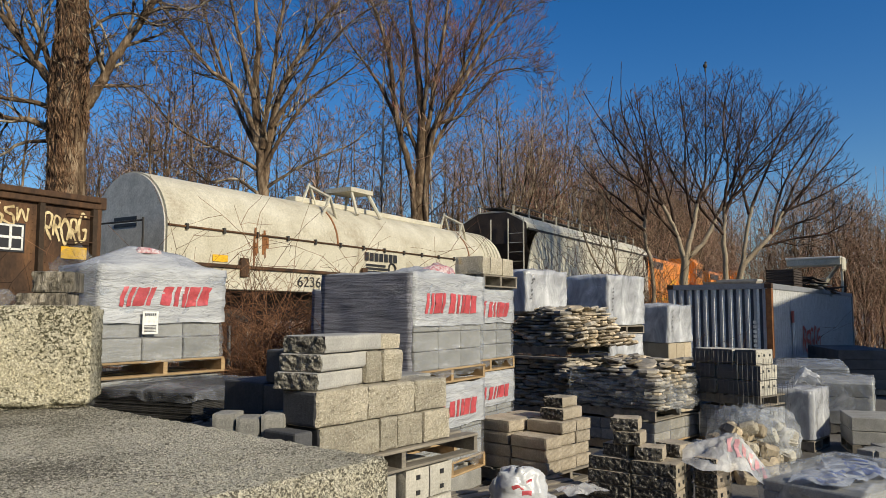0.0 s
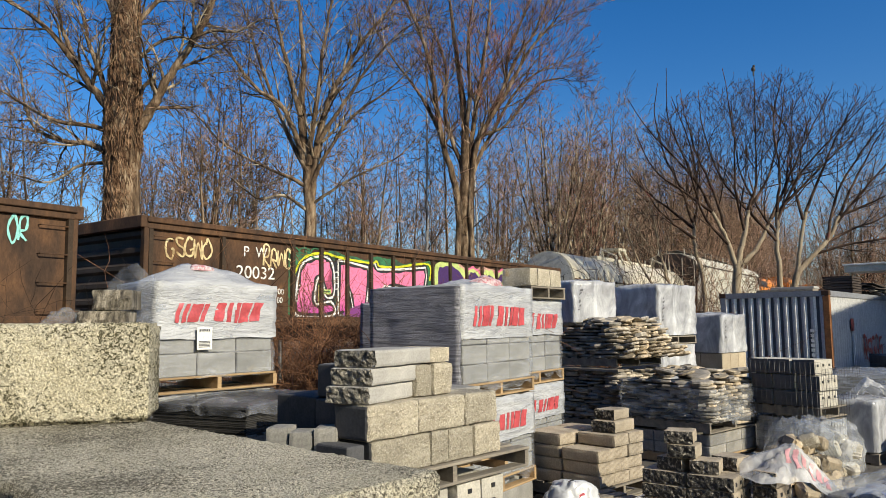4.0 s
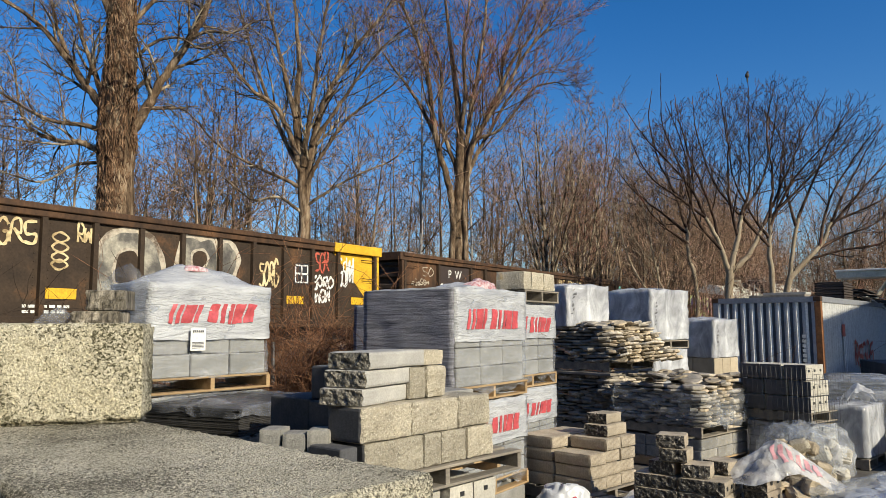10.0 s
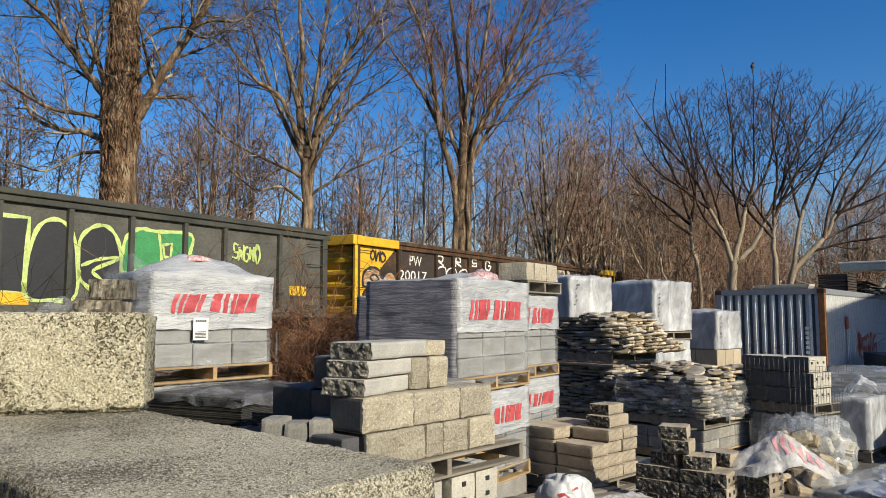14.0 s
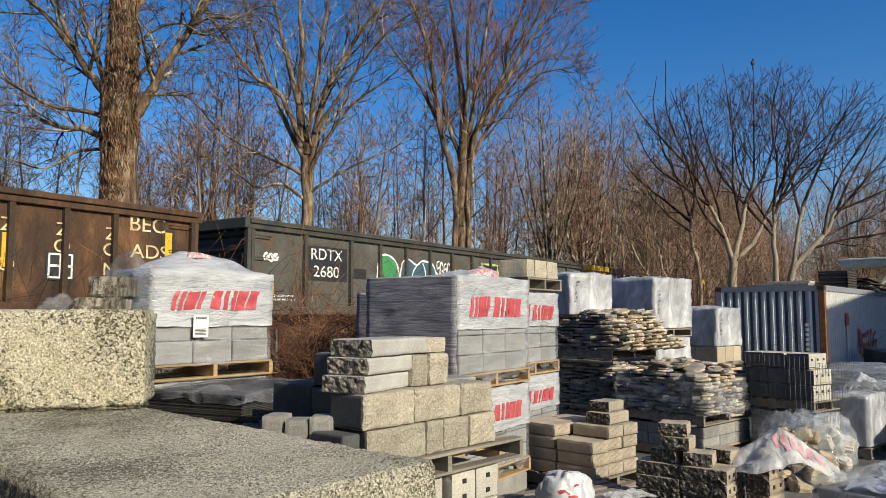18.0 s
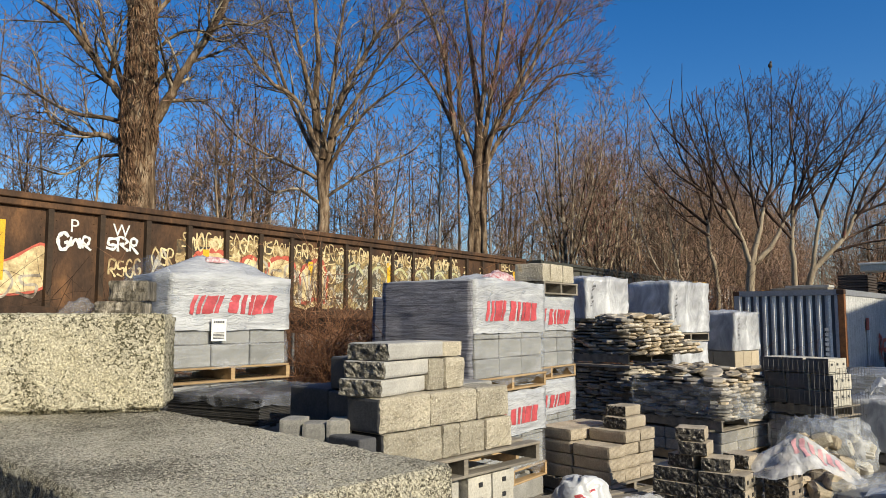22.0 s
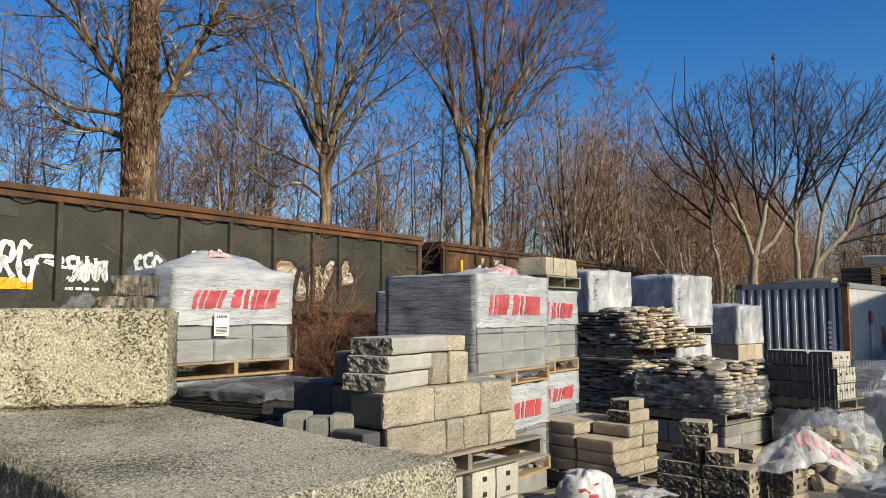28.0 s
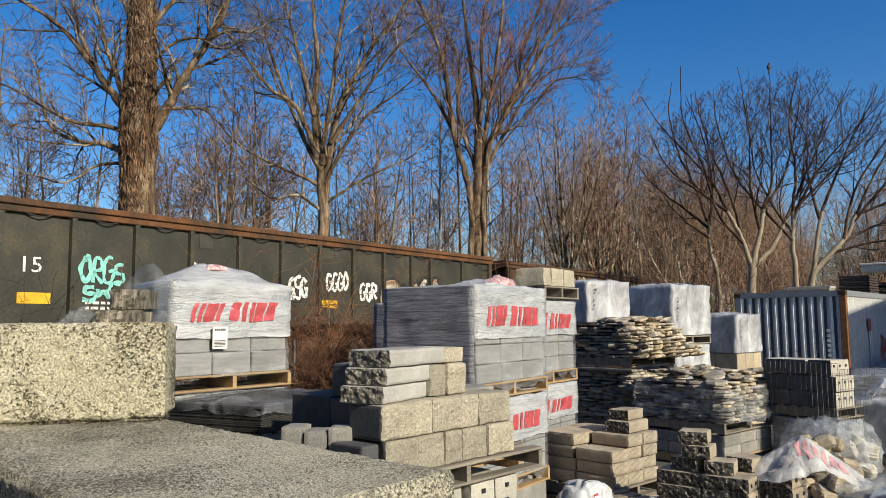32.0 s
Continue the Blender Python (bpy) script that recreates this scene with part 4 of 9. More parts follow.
    write("P", 0.30, M_WHITEP, t, 2.01, 3.30, SKIN)
    write("W", 0.30, M_WHITEP, t, 2.82, 3.30, SKIN)
    letters_along(t, 66, [(1.75, 2.3, 2.95, 3.18, 3), (2.55, 3.15, 2.95, 3.18, 3)], M_WHITEP, 0.05)
    part("yellow_bar", block(0.85, 0.072, 2.40, 0.97, 0.084, 3.30), M_YELLOW, t)
    for x, z in ((4.53, 2.86), (7.24, 2.80), (9.93, 2.94), (13.36, 2.80), (16.15, 3.05)):
        plate(t, "reflector_backing", x, z, 0.26, 0.62, M_BLACKP, 0.080)
        part("yellow_bar", block(x - 0.07, 0.070, z - 0.26, x + 0.07, 0.079, z + 0.26), M_YELLOW, t)
    data_box(t, 14.19, 2.6)
    # olive grey
    L = (8.75 - 7.107) * TRACK
    t = gondola(-8.75 * TRACK, L, M_OLIVE, M_CHORDG, "dark olive-grey gondola wagon with white and teal tags", posts=[1.5, 2.95] + [4.05 + 1.1 * i for i in range(1, 11)] + [15.88, 17.38], loops=True, rivet=False, end_mat=M_BLACKEND, post_mat=M_OLIVE)
    for k, c in enumerate(([(13.86, 2.10), (13.87, 2.71), (14.07, 2.91), (14.4, 2.94), (14.63, 2.76), (14.56, 2.47), (14.47, 2.08)], [(14.55, 2.09), (14.63, 2.48), (14.75, 2.84), (14.86, 2.49), (14.93, 2.1)], [(14.94, 2.10), (14.98, 2.74), (15.19, 2.87), (15.39, 2.81), (15.49, 2.15)],
                           [(15.32, 2.60), (15.55, 2.99), (15.77, 2.99), (15.69, 2.71), (15.46, 2.3)], [(15.91, 2.45), (15.91, 2.78), (16.07, 3.04), (16.25, 2.99), (16.12, 2.72), (16.36, 2.71), (16.37, 2.48)])):
        letter(t, c, M_GOLDP, M_BLACKP, 0.075, 1 + k, label="faded orange and cream graffiti letter with a black edge")
        letter(t, [(sum(p[0] for p in c) / len(c) + 0.55 * (p[0] - sum(q[0] for q in c) / len(c)), sum(p[1] for p in c) / len(c) + 0.55 * (p[1] - sum(q[1] for q in c) / len(c))) for p in c], None, M_PALEP, 0.05, 6 + k)
    letters_along(t, 72, [(8.4, 9.2, 2.35, 2.95, 3), (9.2, 9.7, 2.55, 2.7, 1), (9.7, 10.35, 2.3, 2.8, 4), (10.85, 11.4, 2.4, 2.85, 3), (12.0, 12.7, 2.6, 3.0, 4), (13.1, 13.7, 2.4, 2.8, 3)], M_WHITEP, 0.07)
    letters_along(t, 73, [(6.4, 7.15, 2.58, 2.98, 4), (6.45, 7.1, 2.28, 2.5, 3)], M_TEALP, 0.06)
    write("15", 0.34, M_WHITEP, t, 5.62, 2.78, SKIN, squeeze=1.1)
    for x in (5.69, 8.95, 12.1, 15.28):
        plate(t, "yellow_reflector", x, 2.28, 0.5, 0.17, M_YELLOW)
    small_print(t, 9.95, 2.2, 0.5, 1)
    small_print(t, 6.7, 2.2, 0.4, 2)
    for x in (8.8, 12.4, 14.99):
        plate(t, "grey_patch", x, 3.42, 0.30, 0.28, M_GREYCAR, 0.082)



M_DARKSIGN = paint("dark_brown_paint", (0.045, 0.03, 0.024), 0.6)
M_GOLDP = material("orange_cream_spray", [(0.38, (0.13, 0.12, 0.10)), (0.47, (0.42, 0.21, 0.07)), (0.55, (0.40, 0.38, 0.32)), (0.66, (0.62, 0.60, 0.52))], scale=2.6, fine=15, rough=0.6, bump=0.1, stretch=(0.7, 0.7, 2.6))
M_ORANGE = paint("loco_orange", (0.74, 0.225, 0.007), 0.4)
M_GREYROOF = material("pale_hopper", [(0.3, (0.40, 0.37, 0.29)), (0.6, (0.58, 0.55, 0.45))], scale=1.0, fine=25, rough=0.6, bump=0.2)
build_train()


def profile_tube(prof, x0, x1, steps=1):
    """Sweeps a (y, z) profile along x; closed at both ends."""
    bm = bmesh.new()
    rows = [[bm.verts.new((x0 + (x1 - x0) * i / steps, y, z)) for y, z in prof] for i in range(steps + 1)]
    for r, s in zip(rows, rows[1:]):
        for k in range(len(prof) - 1):
            bm.faces.new((r[k], s[k], s[k + 1], r[k + 1]))
    bm.faces.new(rows[0])
    bm.faces.new(rows[-1][::-1])
    return bm


def coil_wagon():
    """A flat wagon under a long rounded steel hood."""
    s0 = 0.775 * TRACK
    t = thing("coil_wagon", on_track(s0), "cream covered coil wagon with rust streaks", "rail wagon", "wagons of the train")
    L = (2.10 - 0.775) * TRACK
    ha, hb = 0.35, L - 0.55
    C, R, top = 1.22, 1.14, 1.15                 # middle, half width and rise of the hood
    arc = [(C - R * math.cos(a), 3.45 + top * math.sin(a)) for a in [math.pi * i / 20 for i in range(21)]]
    part("hood", profile_tube([(0.08, 2.80)] + arc + [(C + R, 2.80)], ha, hb, 10), M_CREAM, t, "cream rounded hood with rust streaks")
    part("hood_end", profile_tube([(0.14, 2.82)] + [(C + (y - C) * 0.95, z - 0.03) for y, z in arc] + [(C + R - 0.06, 2.82)], ha - 0.03, ha), M_HOODEND, t, "grey-cream flat hood end with small print")
    for k in range(2):
        part("print_line", block(ha - 0.040, 0.95, 3.62 - 0.13 * k, ha - 0.034, 1.65, 3.69 - 0.13 * k), M_BLACKP, t)
    bm = bmesh.new()
    tube(bm, [Vector((ha, 0.065, 3.48)), Vector((hb, 0.065, 3.48))], [0.022] * 2, 6)
    part("seam_bar", bm, M_RUST, t)
    for i in range(14):
        part("clamp", block(ha + 0.4 + i * 0.95, 0.02, 3.42, ha + 0.46 + i * 0.95, 0.09, 3.54, 0.008), M_DARK, t)
    for x in (hb - 0.25, hb - 0.5, hb - 0.75, hb - 1.0, hb - 1.25):
        bm = bmesh.new()
        tube(bm, [Vector((x, C + (y - C) * 1.01, z + 0.01)) for y, z in arc], [0.035] * 21, 5)
        part("hood_rib", bm, M_CREAM, t)
    for x in (ha + 5.1, hb - 2.4):           # lifting hoops
        bm = bmesh.new()
        for y in (0.36, 1.05):
            z = 3.45 + top * math.sin(math.acos((C - y) / R)) - 0.04
            tube(bm, [Vector((x - 0.28, y, z)), Vector((x, y, z + 0.55)), Vector((x + 0.28, y, z))], [0.045] * 3, 6)
        tube(bm, [Vector((x, 0.36, 4.70)), Vector((x, 1.05, 5.05))], [0.045] * 2, 6)
        part("lifting_hoop", bm, M_CREAM, t)
        part("rust_strap", profile_tube([(C - (R + 0.012) * math.cos(a), 3.45 + (top + 0.012) * math.sin(a)) for a in [0.05 + 0.08 * i for i in range(12)]] + [(C - R * math.cos(a), 3.45 + top * math.sin(a)) for a in [0.93 - 0.08 * i for i in range(12)]], x - 0.03, x + 0.03), M_RUSTSTREAK, t, "rust-streaked strap")
    xm = ha + 7.0
    bm = bmesh.new()
    for x in (xm - 0.38, xm + 0.38):
        for y, sg in ((0.87, -1), (1.57, 1)):
            tube(bm, [Vector((x * 1.0 + (0.16 if x > xm else -0.16), y + sg * 0.35, 4.42)), Vector((x, y, 5.14))], [0.05] * 2, 6)
    box(bm, xm - 0.5, 0.77, 5.10, xm + 0.5, 1.67, 5.22)
    part("lifting_frame", bm, M_CREAM, t, "cream steel lifting frame")
    part("ridge_beam", block(ha + 4.6, 1.04, 4.59, hb - 2.6, 1.40, 4.73, 0.015), M_CREAM, t)
    part("side_sill", block(0.0, 0.03, 2.28, L, 0.14, 2.72, 0.01), M_CREAM, t)
    part("side_sill", block(0.0, 2.86, 2.28, L, 2.97, 2.72, 0.01), M_CREAM, t)
    part("deck", block(0.0, 0.1, 2.55, L, 2.9, 2.75), M_DARK, t)
    part("sill_angle", block(0.0, -0.02, 2.72, L, 0.12, 2.79, 0.008), M_RUST, t)
    for x in (ha + 1.8, ha + 6.0, ha + 10.4):
        part("stake_pocket", block(x, -0.03, 2.55, x + 0.22, 0.03, 2.95, 0.01), M_RUST, t)
    write("623690", 0.34, M_BLACKP, t, ha + 4.2, 2.50, 0.018, squeeze=1.25)
    bm = bmesh.new()                          # owner's mark, as bars
    for i in range(7):
        box(bm, ha + 6.2 + i * 0.22, 0.060, 3.16, ha + 6.37 + i * 0.22, 0.066, 3.38)
    for i in range(3):
        box(bm, ha + 6.25, 0.060, 2.84 + i * 0.09, ha + 7.35 - i * 0.1, 0.066, 2.90 + i * 0.09)
    tube(bm, [Vector((ha + 7.45 + 0.16 * math.cos(q), 0.063, 2.98 + 0.16 * math.sin(q))) for q in [i * 0.5 for i in range(-2, 10)]], [0.03] * 12, 4)
    part("owner_mark", bm, M_BLACKP, t, "plain black bars and ring")
    small_print(t, ha + 9.6, 2.95, 1.3, 1, M_BLACKP)
    part("yellow_plate", block(ha + 1.1, 0.060, 2.84, ha + 1.5, 0.068, 2.98), M_YELLOW, t)
    bm = bmesh.new()
    rng = random.Random(8)
    for x in (ha + 2.3, ha + 2.55):
        for k in range(7):
            a, b = rng.uniform(-0.08, 0.08), rng.uniform(3.25, 3.65)
            box(bm, x + a, 0.066, b - rng.uniform(0.15, 0.6), x + a + rng.uniform(0.02, 0.06), 0.078, b)
    part("rust_stain", bm, M_RUSTSTREAK, t, "orange rust runs")
    for x in (0.05, L - 0.05):
        part("end_platform", block(x - 0.12, 0.3, 2.45, x + 0.12, 2.7, 2.6, 0.01), M_DARK, t)
        bm = bmesh.new()
        for y in (0.4, 2.6):
            tube(bm, [Vector((x, y, 2.5)), Vector((x, y, 3.6))], [0.02] * 2, 5)
        tube(bm, [Vector((x, 0.4, 3.55)), Vector((x, 2.6, 3.55))], [0.02] * 2, 5)
        part("hand_rail", bm, M_DARK, t)
    part("centre_sill", block(-0.3, 1.2, 1.6, L + 0.3, 1.8, 2.3, 0.02), M_DARK, t)
    truck(t, 1.8)
    truck(t, L - 1.8)
    ends(t, L)
    TRAIN.append((t, s0))


def hopper_wagon():
    """A covered hopper: curved sides cut away to slope sheets at the ends, roof walk, ladders."""
    s0 = 2.22 * TRACK
    t = thing("hopper_wagon", on_track(s0), "pale cream covered hopper wagon with dark end", "rail wagon", "wagons of the train")
    L = 1.50 * TRACK
    half = [(0.02, 2.35), (0.0, 5.0), (0.06, 5.22), (0.35, 5.48), (0.9, 5.70), (1.5, 5.76)]
    prof = half + [(3 - y, z) for y, z in half[-2::-1]]
    part("roof", profile_tube(prof[1:-1], 0.15, L - 0.15, 8), M_GREYROOF, t)
    for y in (0.0, 2.94):
        bm = bmesh.new()
        steps = 14
        left = [(0.12 + 1.5 * (1 - math.sin(q)), 5.06 - 2.7 * (1 - math.cos(q))) for q in [1.5708 - 1.5708 * i / steps for i in range(steps + 1)]]
        line = left + [(L - x, z) for x, z in left[::-1]]
        a = [bm.verts.new((x, y, z)) for x, z in line]
        b = [bm.verts.new((x, y + 0.06, z)) for x, z in line]
        bm.faces.new(a)
        bm.faces.new(b[::-1])
        for i in range(len(a)):
            bm.faces.new((a[i], b[i], b[(i + 1) % len(a)], a[(i + 1) % len(a)]))
        part("side_sheet", bm, M_GREYROOF, t)
    for x0, x1, sg in ((0.12, 1.7, 1), (L - 0.12, L - 1.7, -1)):
        bm = bmesh.new()
        v = [bm.verts.new(p) for p in ((x0, 0.03, 4.45), (x0, 2.97, 4.45), (x1, 2.97, 2.3), (x1, 0.03, 2.3), (x0, 0.03, 5.22), (x0, 2.97, 5.22), (x0, 2.1, 5.68), (x0, 0.9, 5.68))]
        bm.faces.new((v[0], v[1], v[2], v[3]))
        bm.faces.new((v[0], v[1], v[5], v[6], v[7], v[4]))
        part("slope_sheet", bm, M_BLACKEND, t, "black shaded slope sheet")
    part("rub_rail", block(0.2, -0.03, 4.96, L - 0.2, 0.03, 5.04), M_DARK, t)
    part("roof_walk", block(0.2, 1.1, 5.86, L - 0.2, 1.9, 5.90), M_DARK, t)
    for i in range(12):
        x = 0.5 + i * (L - 1.0) / 11
        for y in (0.75, 2.25):
            part("walk_post", block(x - 0.03, y - 0.03, 5.58, x + 0.03, y + 0.03, 6.0), M_GREYROOF, t)
    for y in (0.75, 2.25):
        part("walk_rail", block(0.4, y - 0.02, 5.98, L - 0.4, y + 0.02, 6.02), M_DARK, t)
    for x, sg in ((0.0, 1), (L, -1)):
        for y in (0.1, 0.75, 1.5, 2.9):
            bm = bmesh.new()
            tube(bm, [Vector((x, y, 2.1)), Vector((x, y, 5.4))], [0.028] * 2, 5)
            part("end_post", bm, M_GREYROOF, t)
        bm = bmesh.new()
        for k in range(8):
            tube(bm, [Vector((x, 0.1, 2.3 + k * 0.36)), Vector((x, 0.75, 2.3 + k * 0.36))], [0.014] * 2, 5)
        part("ladder", bm, M_GREYROOF, t)
        part("end_sill", block(x - 0.1, 0.05, 2.1, x + 0.1, 2.95, 2.3, 0.01), M_DARK, t)
    for x in (4.2, 8.5, 12.8):
        bm = bmesh.new()
        v = [bm.verts.new(p) for p in ((x - 1.6, 0.1, 2.4), (x + 1.6, 0.1, 2.4), (x + 1.6, 2.9, 2.4), (x - 1.6, 2.9, 2.4), (x - 0.4, 1.0, 1.45), (x + 0.4, 1.0, 1.45), (x + 0.4, 2.0, 1.45), (x - 0.4, 2.0, 1.45))]
        for f in ((0, 1, 5, 4), (1, 2, 6, 5), (2, 3, 7, 6), (3, 0, 4, 7), (4, 5, 6, 7)):
            bm.faces.new([v[i] for i in f])
        part("discharge_bay", bm, M_GREYROOF, t)
    part("centre_sill", block(-0.3, 1.2, 1.7, L + 0.3, 1.8, 2.2, 0.02), M_DARK, t)
    truck(t, 1.6)
    truck(t, L - 1.6)
    ends(t, L)
    TRAIN.append((t, s0))


def locomotive(s0):
    """A road switcher: long hood, cab, short nose, running boards and rails."""
    t = thing("locomotive", on_track(s0), "orange diesel locomotive with yellow trim", "locomotive", "wagons of the train")
    L = 17.5
    part("frame", block(0, 0.05, 2.0, L, 2.95, 2.6, 0.03), M_ORANGE, t)
    bm = profile_tube([(0.55, 2.6), (0.55, 4.9), (0.75, 5.2), (2.25, 5.2), (2.45, 4.9), (2.45, 2.6)], 0.9, 12.2, 1)
    part("long_hood", bm, M_ORANGE, t)
    bm = profile_tube([(0.1, 2.6), (0.1, 5.35), (0.5, 5.75), (2.5, 5.75), (2.9, 5.35), (2.9, 2.6)], 12.2, 14.6, 1)
    part("cab", bm, M_ORANGE, t)
    for x in (12.6, 13.5):
        part("cab_window", block(x, 0.07, 4.35, x + 0.7, 0.12, 5.0, 0.01), M_BLACKP, t)
    part("short_hood", block(14.6, 0.6, 2.6, 16.6, 2.4, 4.2, 0.06), M_ORANGE, t)
    part("yellow_stripe", block(0.0, 0.03, 2.50, L, 0.052, 2.64), M_YELLOW, t)
    for i in range(9):
        part("hood_door", block(1.2 + i * 1.2, 0.52, 2.9, 2.2 + i * 1.2, 0.56, 4.4, 0.01), M_ORANGE, t)
    part("radiator", block(1.2, 0.51, 4.5, 4.4, 0.58, 4.95), M_BLACKP, t)
    part("fan_housing", block(2.0, 0.9, 5.2, 4.6, 2.1, 5.4, 0.03), M_BLACKP, t)
    part("exhaust", block(8.0, 1.2, 5.2, 8.7, 1.8, 5.5, 0.02), M_BLACKP, t)
    letters_along(t, 91, [(6.2, 7.6, 2.95, 3.9, 2)], M_YELLOW, 0.16, "round yellow emblem stroke", 0.43)
    bm = bmesh.new()
    for i in range(12):
        tube(bm, [Vector((0.8 + i * 1.0, 0.1, 2.6)), Vector((0.8 + i * 1.0, 0.1, 3.55))], [0.02] * 2, 5)
    tube(bm, [Vector((0.8, 0.1, 3.55)), Vector((11.8, 0.1, 3.55))], [0.02] * 2, 5)
    part("hand_rail", bm, M_YELLOW, t)
    part("fuel_tank", block(6.3, 0.5, 1.35, 11.0, 2.5, 2.0, 0.1), M_DARK, t)
    truck(t, 2.8)
    truck(t, L - 2.8)
    ends(t, L)
    TRAIN.append((t, s0))


M_HOODEND = paint("hood_end_grey", (0.52, 0.51, 0.47), 0.5, 0.15)
M_RUSTSTREAK = material("rust_streak", [(0.3, (0.13, 0.045, 0.015)), (0.7, (0.32, 0.13, 0.04))], scale=5, fine=25, rough=0.8, bump=0.2)
coil_wagon()
hopper_wagon()
locomotive(3.80 * TRACK)
locomotive(3.80 * TRACK + 18.6)


# ---- the yard: shared shapes ----
def lump(Lx, Ly, Lz, res, amp, freq, seed, rnd=0.012, rough=(), rough_amp=0.0, rough_freq=14.0, dark=False):
    """A box with gridded faces, rounded and worn edges, and chosen faces broken rough. From its near lower corner."""
    nx, ny, nz = (max(1, round(v / res)) for v in (Lx, Ly, Lz))
    bm = bmesh.new()
    made = {}
    off = Vector((seed * 1.37, seed * 2.11, seed * 0.73))

    def at(i, j, k):
        if (i, j, k) not in made:
            p = Vector((Lx * i / nx, Ly * j / ny, Lz * k / nz))
            q = p + off
            c = Vector((Lx, Ly, Lz)) / 2
            edge = [i in (0, nx), j in (0, ny), k in (0, nz)]
            if sum(edge) >= 2:
                pull = rnd * (0.8 + 0.7 * noise.noise(q * 9))
                for a in range(3):
                    if edge[a]:
                        p[a] += pull * (1 if p[a] < c[a] else -1)
            p += amp * noise.noise_vector(q * freq)
            for a, sgn in rough:
                if (i, j, k)[a] == ((nx, ny, nz)[a] if sgn > 0 else 0):
                    n = noise.noise(q * rough_freq) + 0.6 * noise.noise(q * rough_freq * 2.3)
                    p[a] += sgn * rough_amp * (n - 0.2)
            made[(i, j, k)] = bm.verts.new(p)
        return made[(i, j, k)]

    for j in range(ny):
        for k in range(nz):
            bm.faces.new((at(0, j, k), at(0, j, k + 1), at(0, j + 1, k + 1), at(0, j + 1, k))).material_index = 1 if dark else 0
            bm.faces.new((at(nx, j, k), at(nx, j + 1, k), at(nx, j + 1, k + 1), at(nx, j, k + 1)))
    for i in range(nx):
        for k in range(nz):
            bm.faces.new((at(i, 0, k), at(i + 1, 0, k), at(i + 1, 0, k + 1), at(i, 0, k + 1)))
            bm.faces.new((at(i, ny, k), at(i, ny, k + 1), at(i + 1, ny, k + 1), at(i + 1, ny, k)))
    for i in range(nx):
        for j in range(ny):
            bm.faces.new((at(i, j, 0), at(i, j + 1, 0), at(i + 1, j + 1, 0), at(i + 1, j, 0)))
            bm.faces.new((at(i, j, nz), at(i + 1, j, nz), at(i + 1, j + 1, nz), at(i, j + 1, nz)))
    return bm


def mesh_of(name, bm, mat):
    me = bpy.data.meshes.new(name)
    bm.to_mesh(me)
    bm.free()
    for x in (mat if isinstance(mat, (list, tuple)) else (mat,)):
        me.materials.append(x)
    return me


def plastic(name, low, high, clear, rough=0.22, scale=5.0, bump=0.6, streak=None):
    """Thin sheet plastic: part seen through, part milky, with wrinkles that shine."""
    m = bpy.data.materials.new(name)
    m.use_nodes = True
    nt = m.node_tree
    b = nt.nodes["Principled BSDF"]
    kw = {"stretch": streak} if streak else {}
    f = tex(nt, "noise", scale, detail=6.0, roughness=0.6, distortion=0.8, **kw)
    nt.links.new(ramp(nt, f, [(0.3, low), (0.7, high)]), b.inputs["Base Color"])
    b.inputs["Roughness"].default_value = rough
    bn = nt.nodes.new("ShaderNodeBump")
    bn.inputs["Strength"].default_value, bn.inputs["Distance"].default_value = bump, 0.02
    nt.links.new(tex(nt, "noise", scale * 3, detail=5.0, roughness=0.6, distortion=1.5, **kw), bn.inputs["Height"])
    nt.links.new(bn.outputs[0], b.inputs["Normal"])
    if clear:
        t = nt.nodes.new("ShaderNodeBsdfTransparent")
        t.inputs["Color"].default_value = (0.92, 0.94, 0.96, 1)
        s = nt.nodes.new("ShaderNodeMixShader")
        nt.links.new(ramp(nt, f, [(0.3, (clear[0],) * 3), (0.72, (clear[1],) * 3)]), s.inputs[0])
        nt.links.new(t.outputs[0], s.inputs[1])
        nt.links.new(b.outputs[0], s.inputs[2])
        nt.links.new(s.outputs[0], nt.nodes["Material Output"].inputs["Surface"])
    return m


M_CLEAR = plastic("stretch_film", (0.50, 0.51, 0.53), (0.85, 0.86, 0.88), (0.02, 0.34), 0.16, 5.0, 1.0, streak=(0.6, 0.6, 3.0))
M_THIN = plastic("thin_clear_film", (0.5, 0.52, 0.56), (0.85, 0.86, 0.88), (0.02, 0.22), rough=0.14, scale=4.5, bump=0.9)
M_SHEET = plastic("white_printed_film", (0.30, 0.31, 0.325), (0.56, 0.57, 0.58), None, 0.2, 3.5, 1.0, streak=(0.6, 0.6, 2.6))
M_GLOSS = plastic("loose_glossy_film", (0.55, 0.57, 0.60), (0.88, 0.89, 0.90), (0.05, 0.42), 0.10, 3.2, 0.8)
M_SHEEN = plastic("clear_glossy_film", (0.03, 0.033, 0.04), (0.32, 0.33, 0.37), (0.12, 0.55), 0.06, 3.4, 0.6)
M_HAZE = plastic("milky_film", (0.60, 0.62, 0.64), (0.80, 0.81, 0.82), (0.22, 0.72), streak=(0.6, 0.6, 2.0))
M_WHITEBAG = plastic("white_bag_film", (0.40, 0.41, 0.42), (0.62, 0.625, 0.63), None, 0.30, 2.6, 0.45, streak=(1.0, 1.0, 1.6))
M_HOOD = plastic("white_hood_film", (0.38, 0.39, 0.42), (0.68, 0.69, 0.71), (0.50, 0.95), 0.18, 3.0, 1.0, streak=(1.2, 1.2, 0.7))
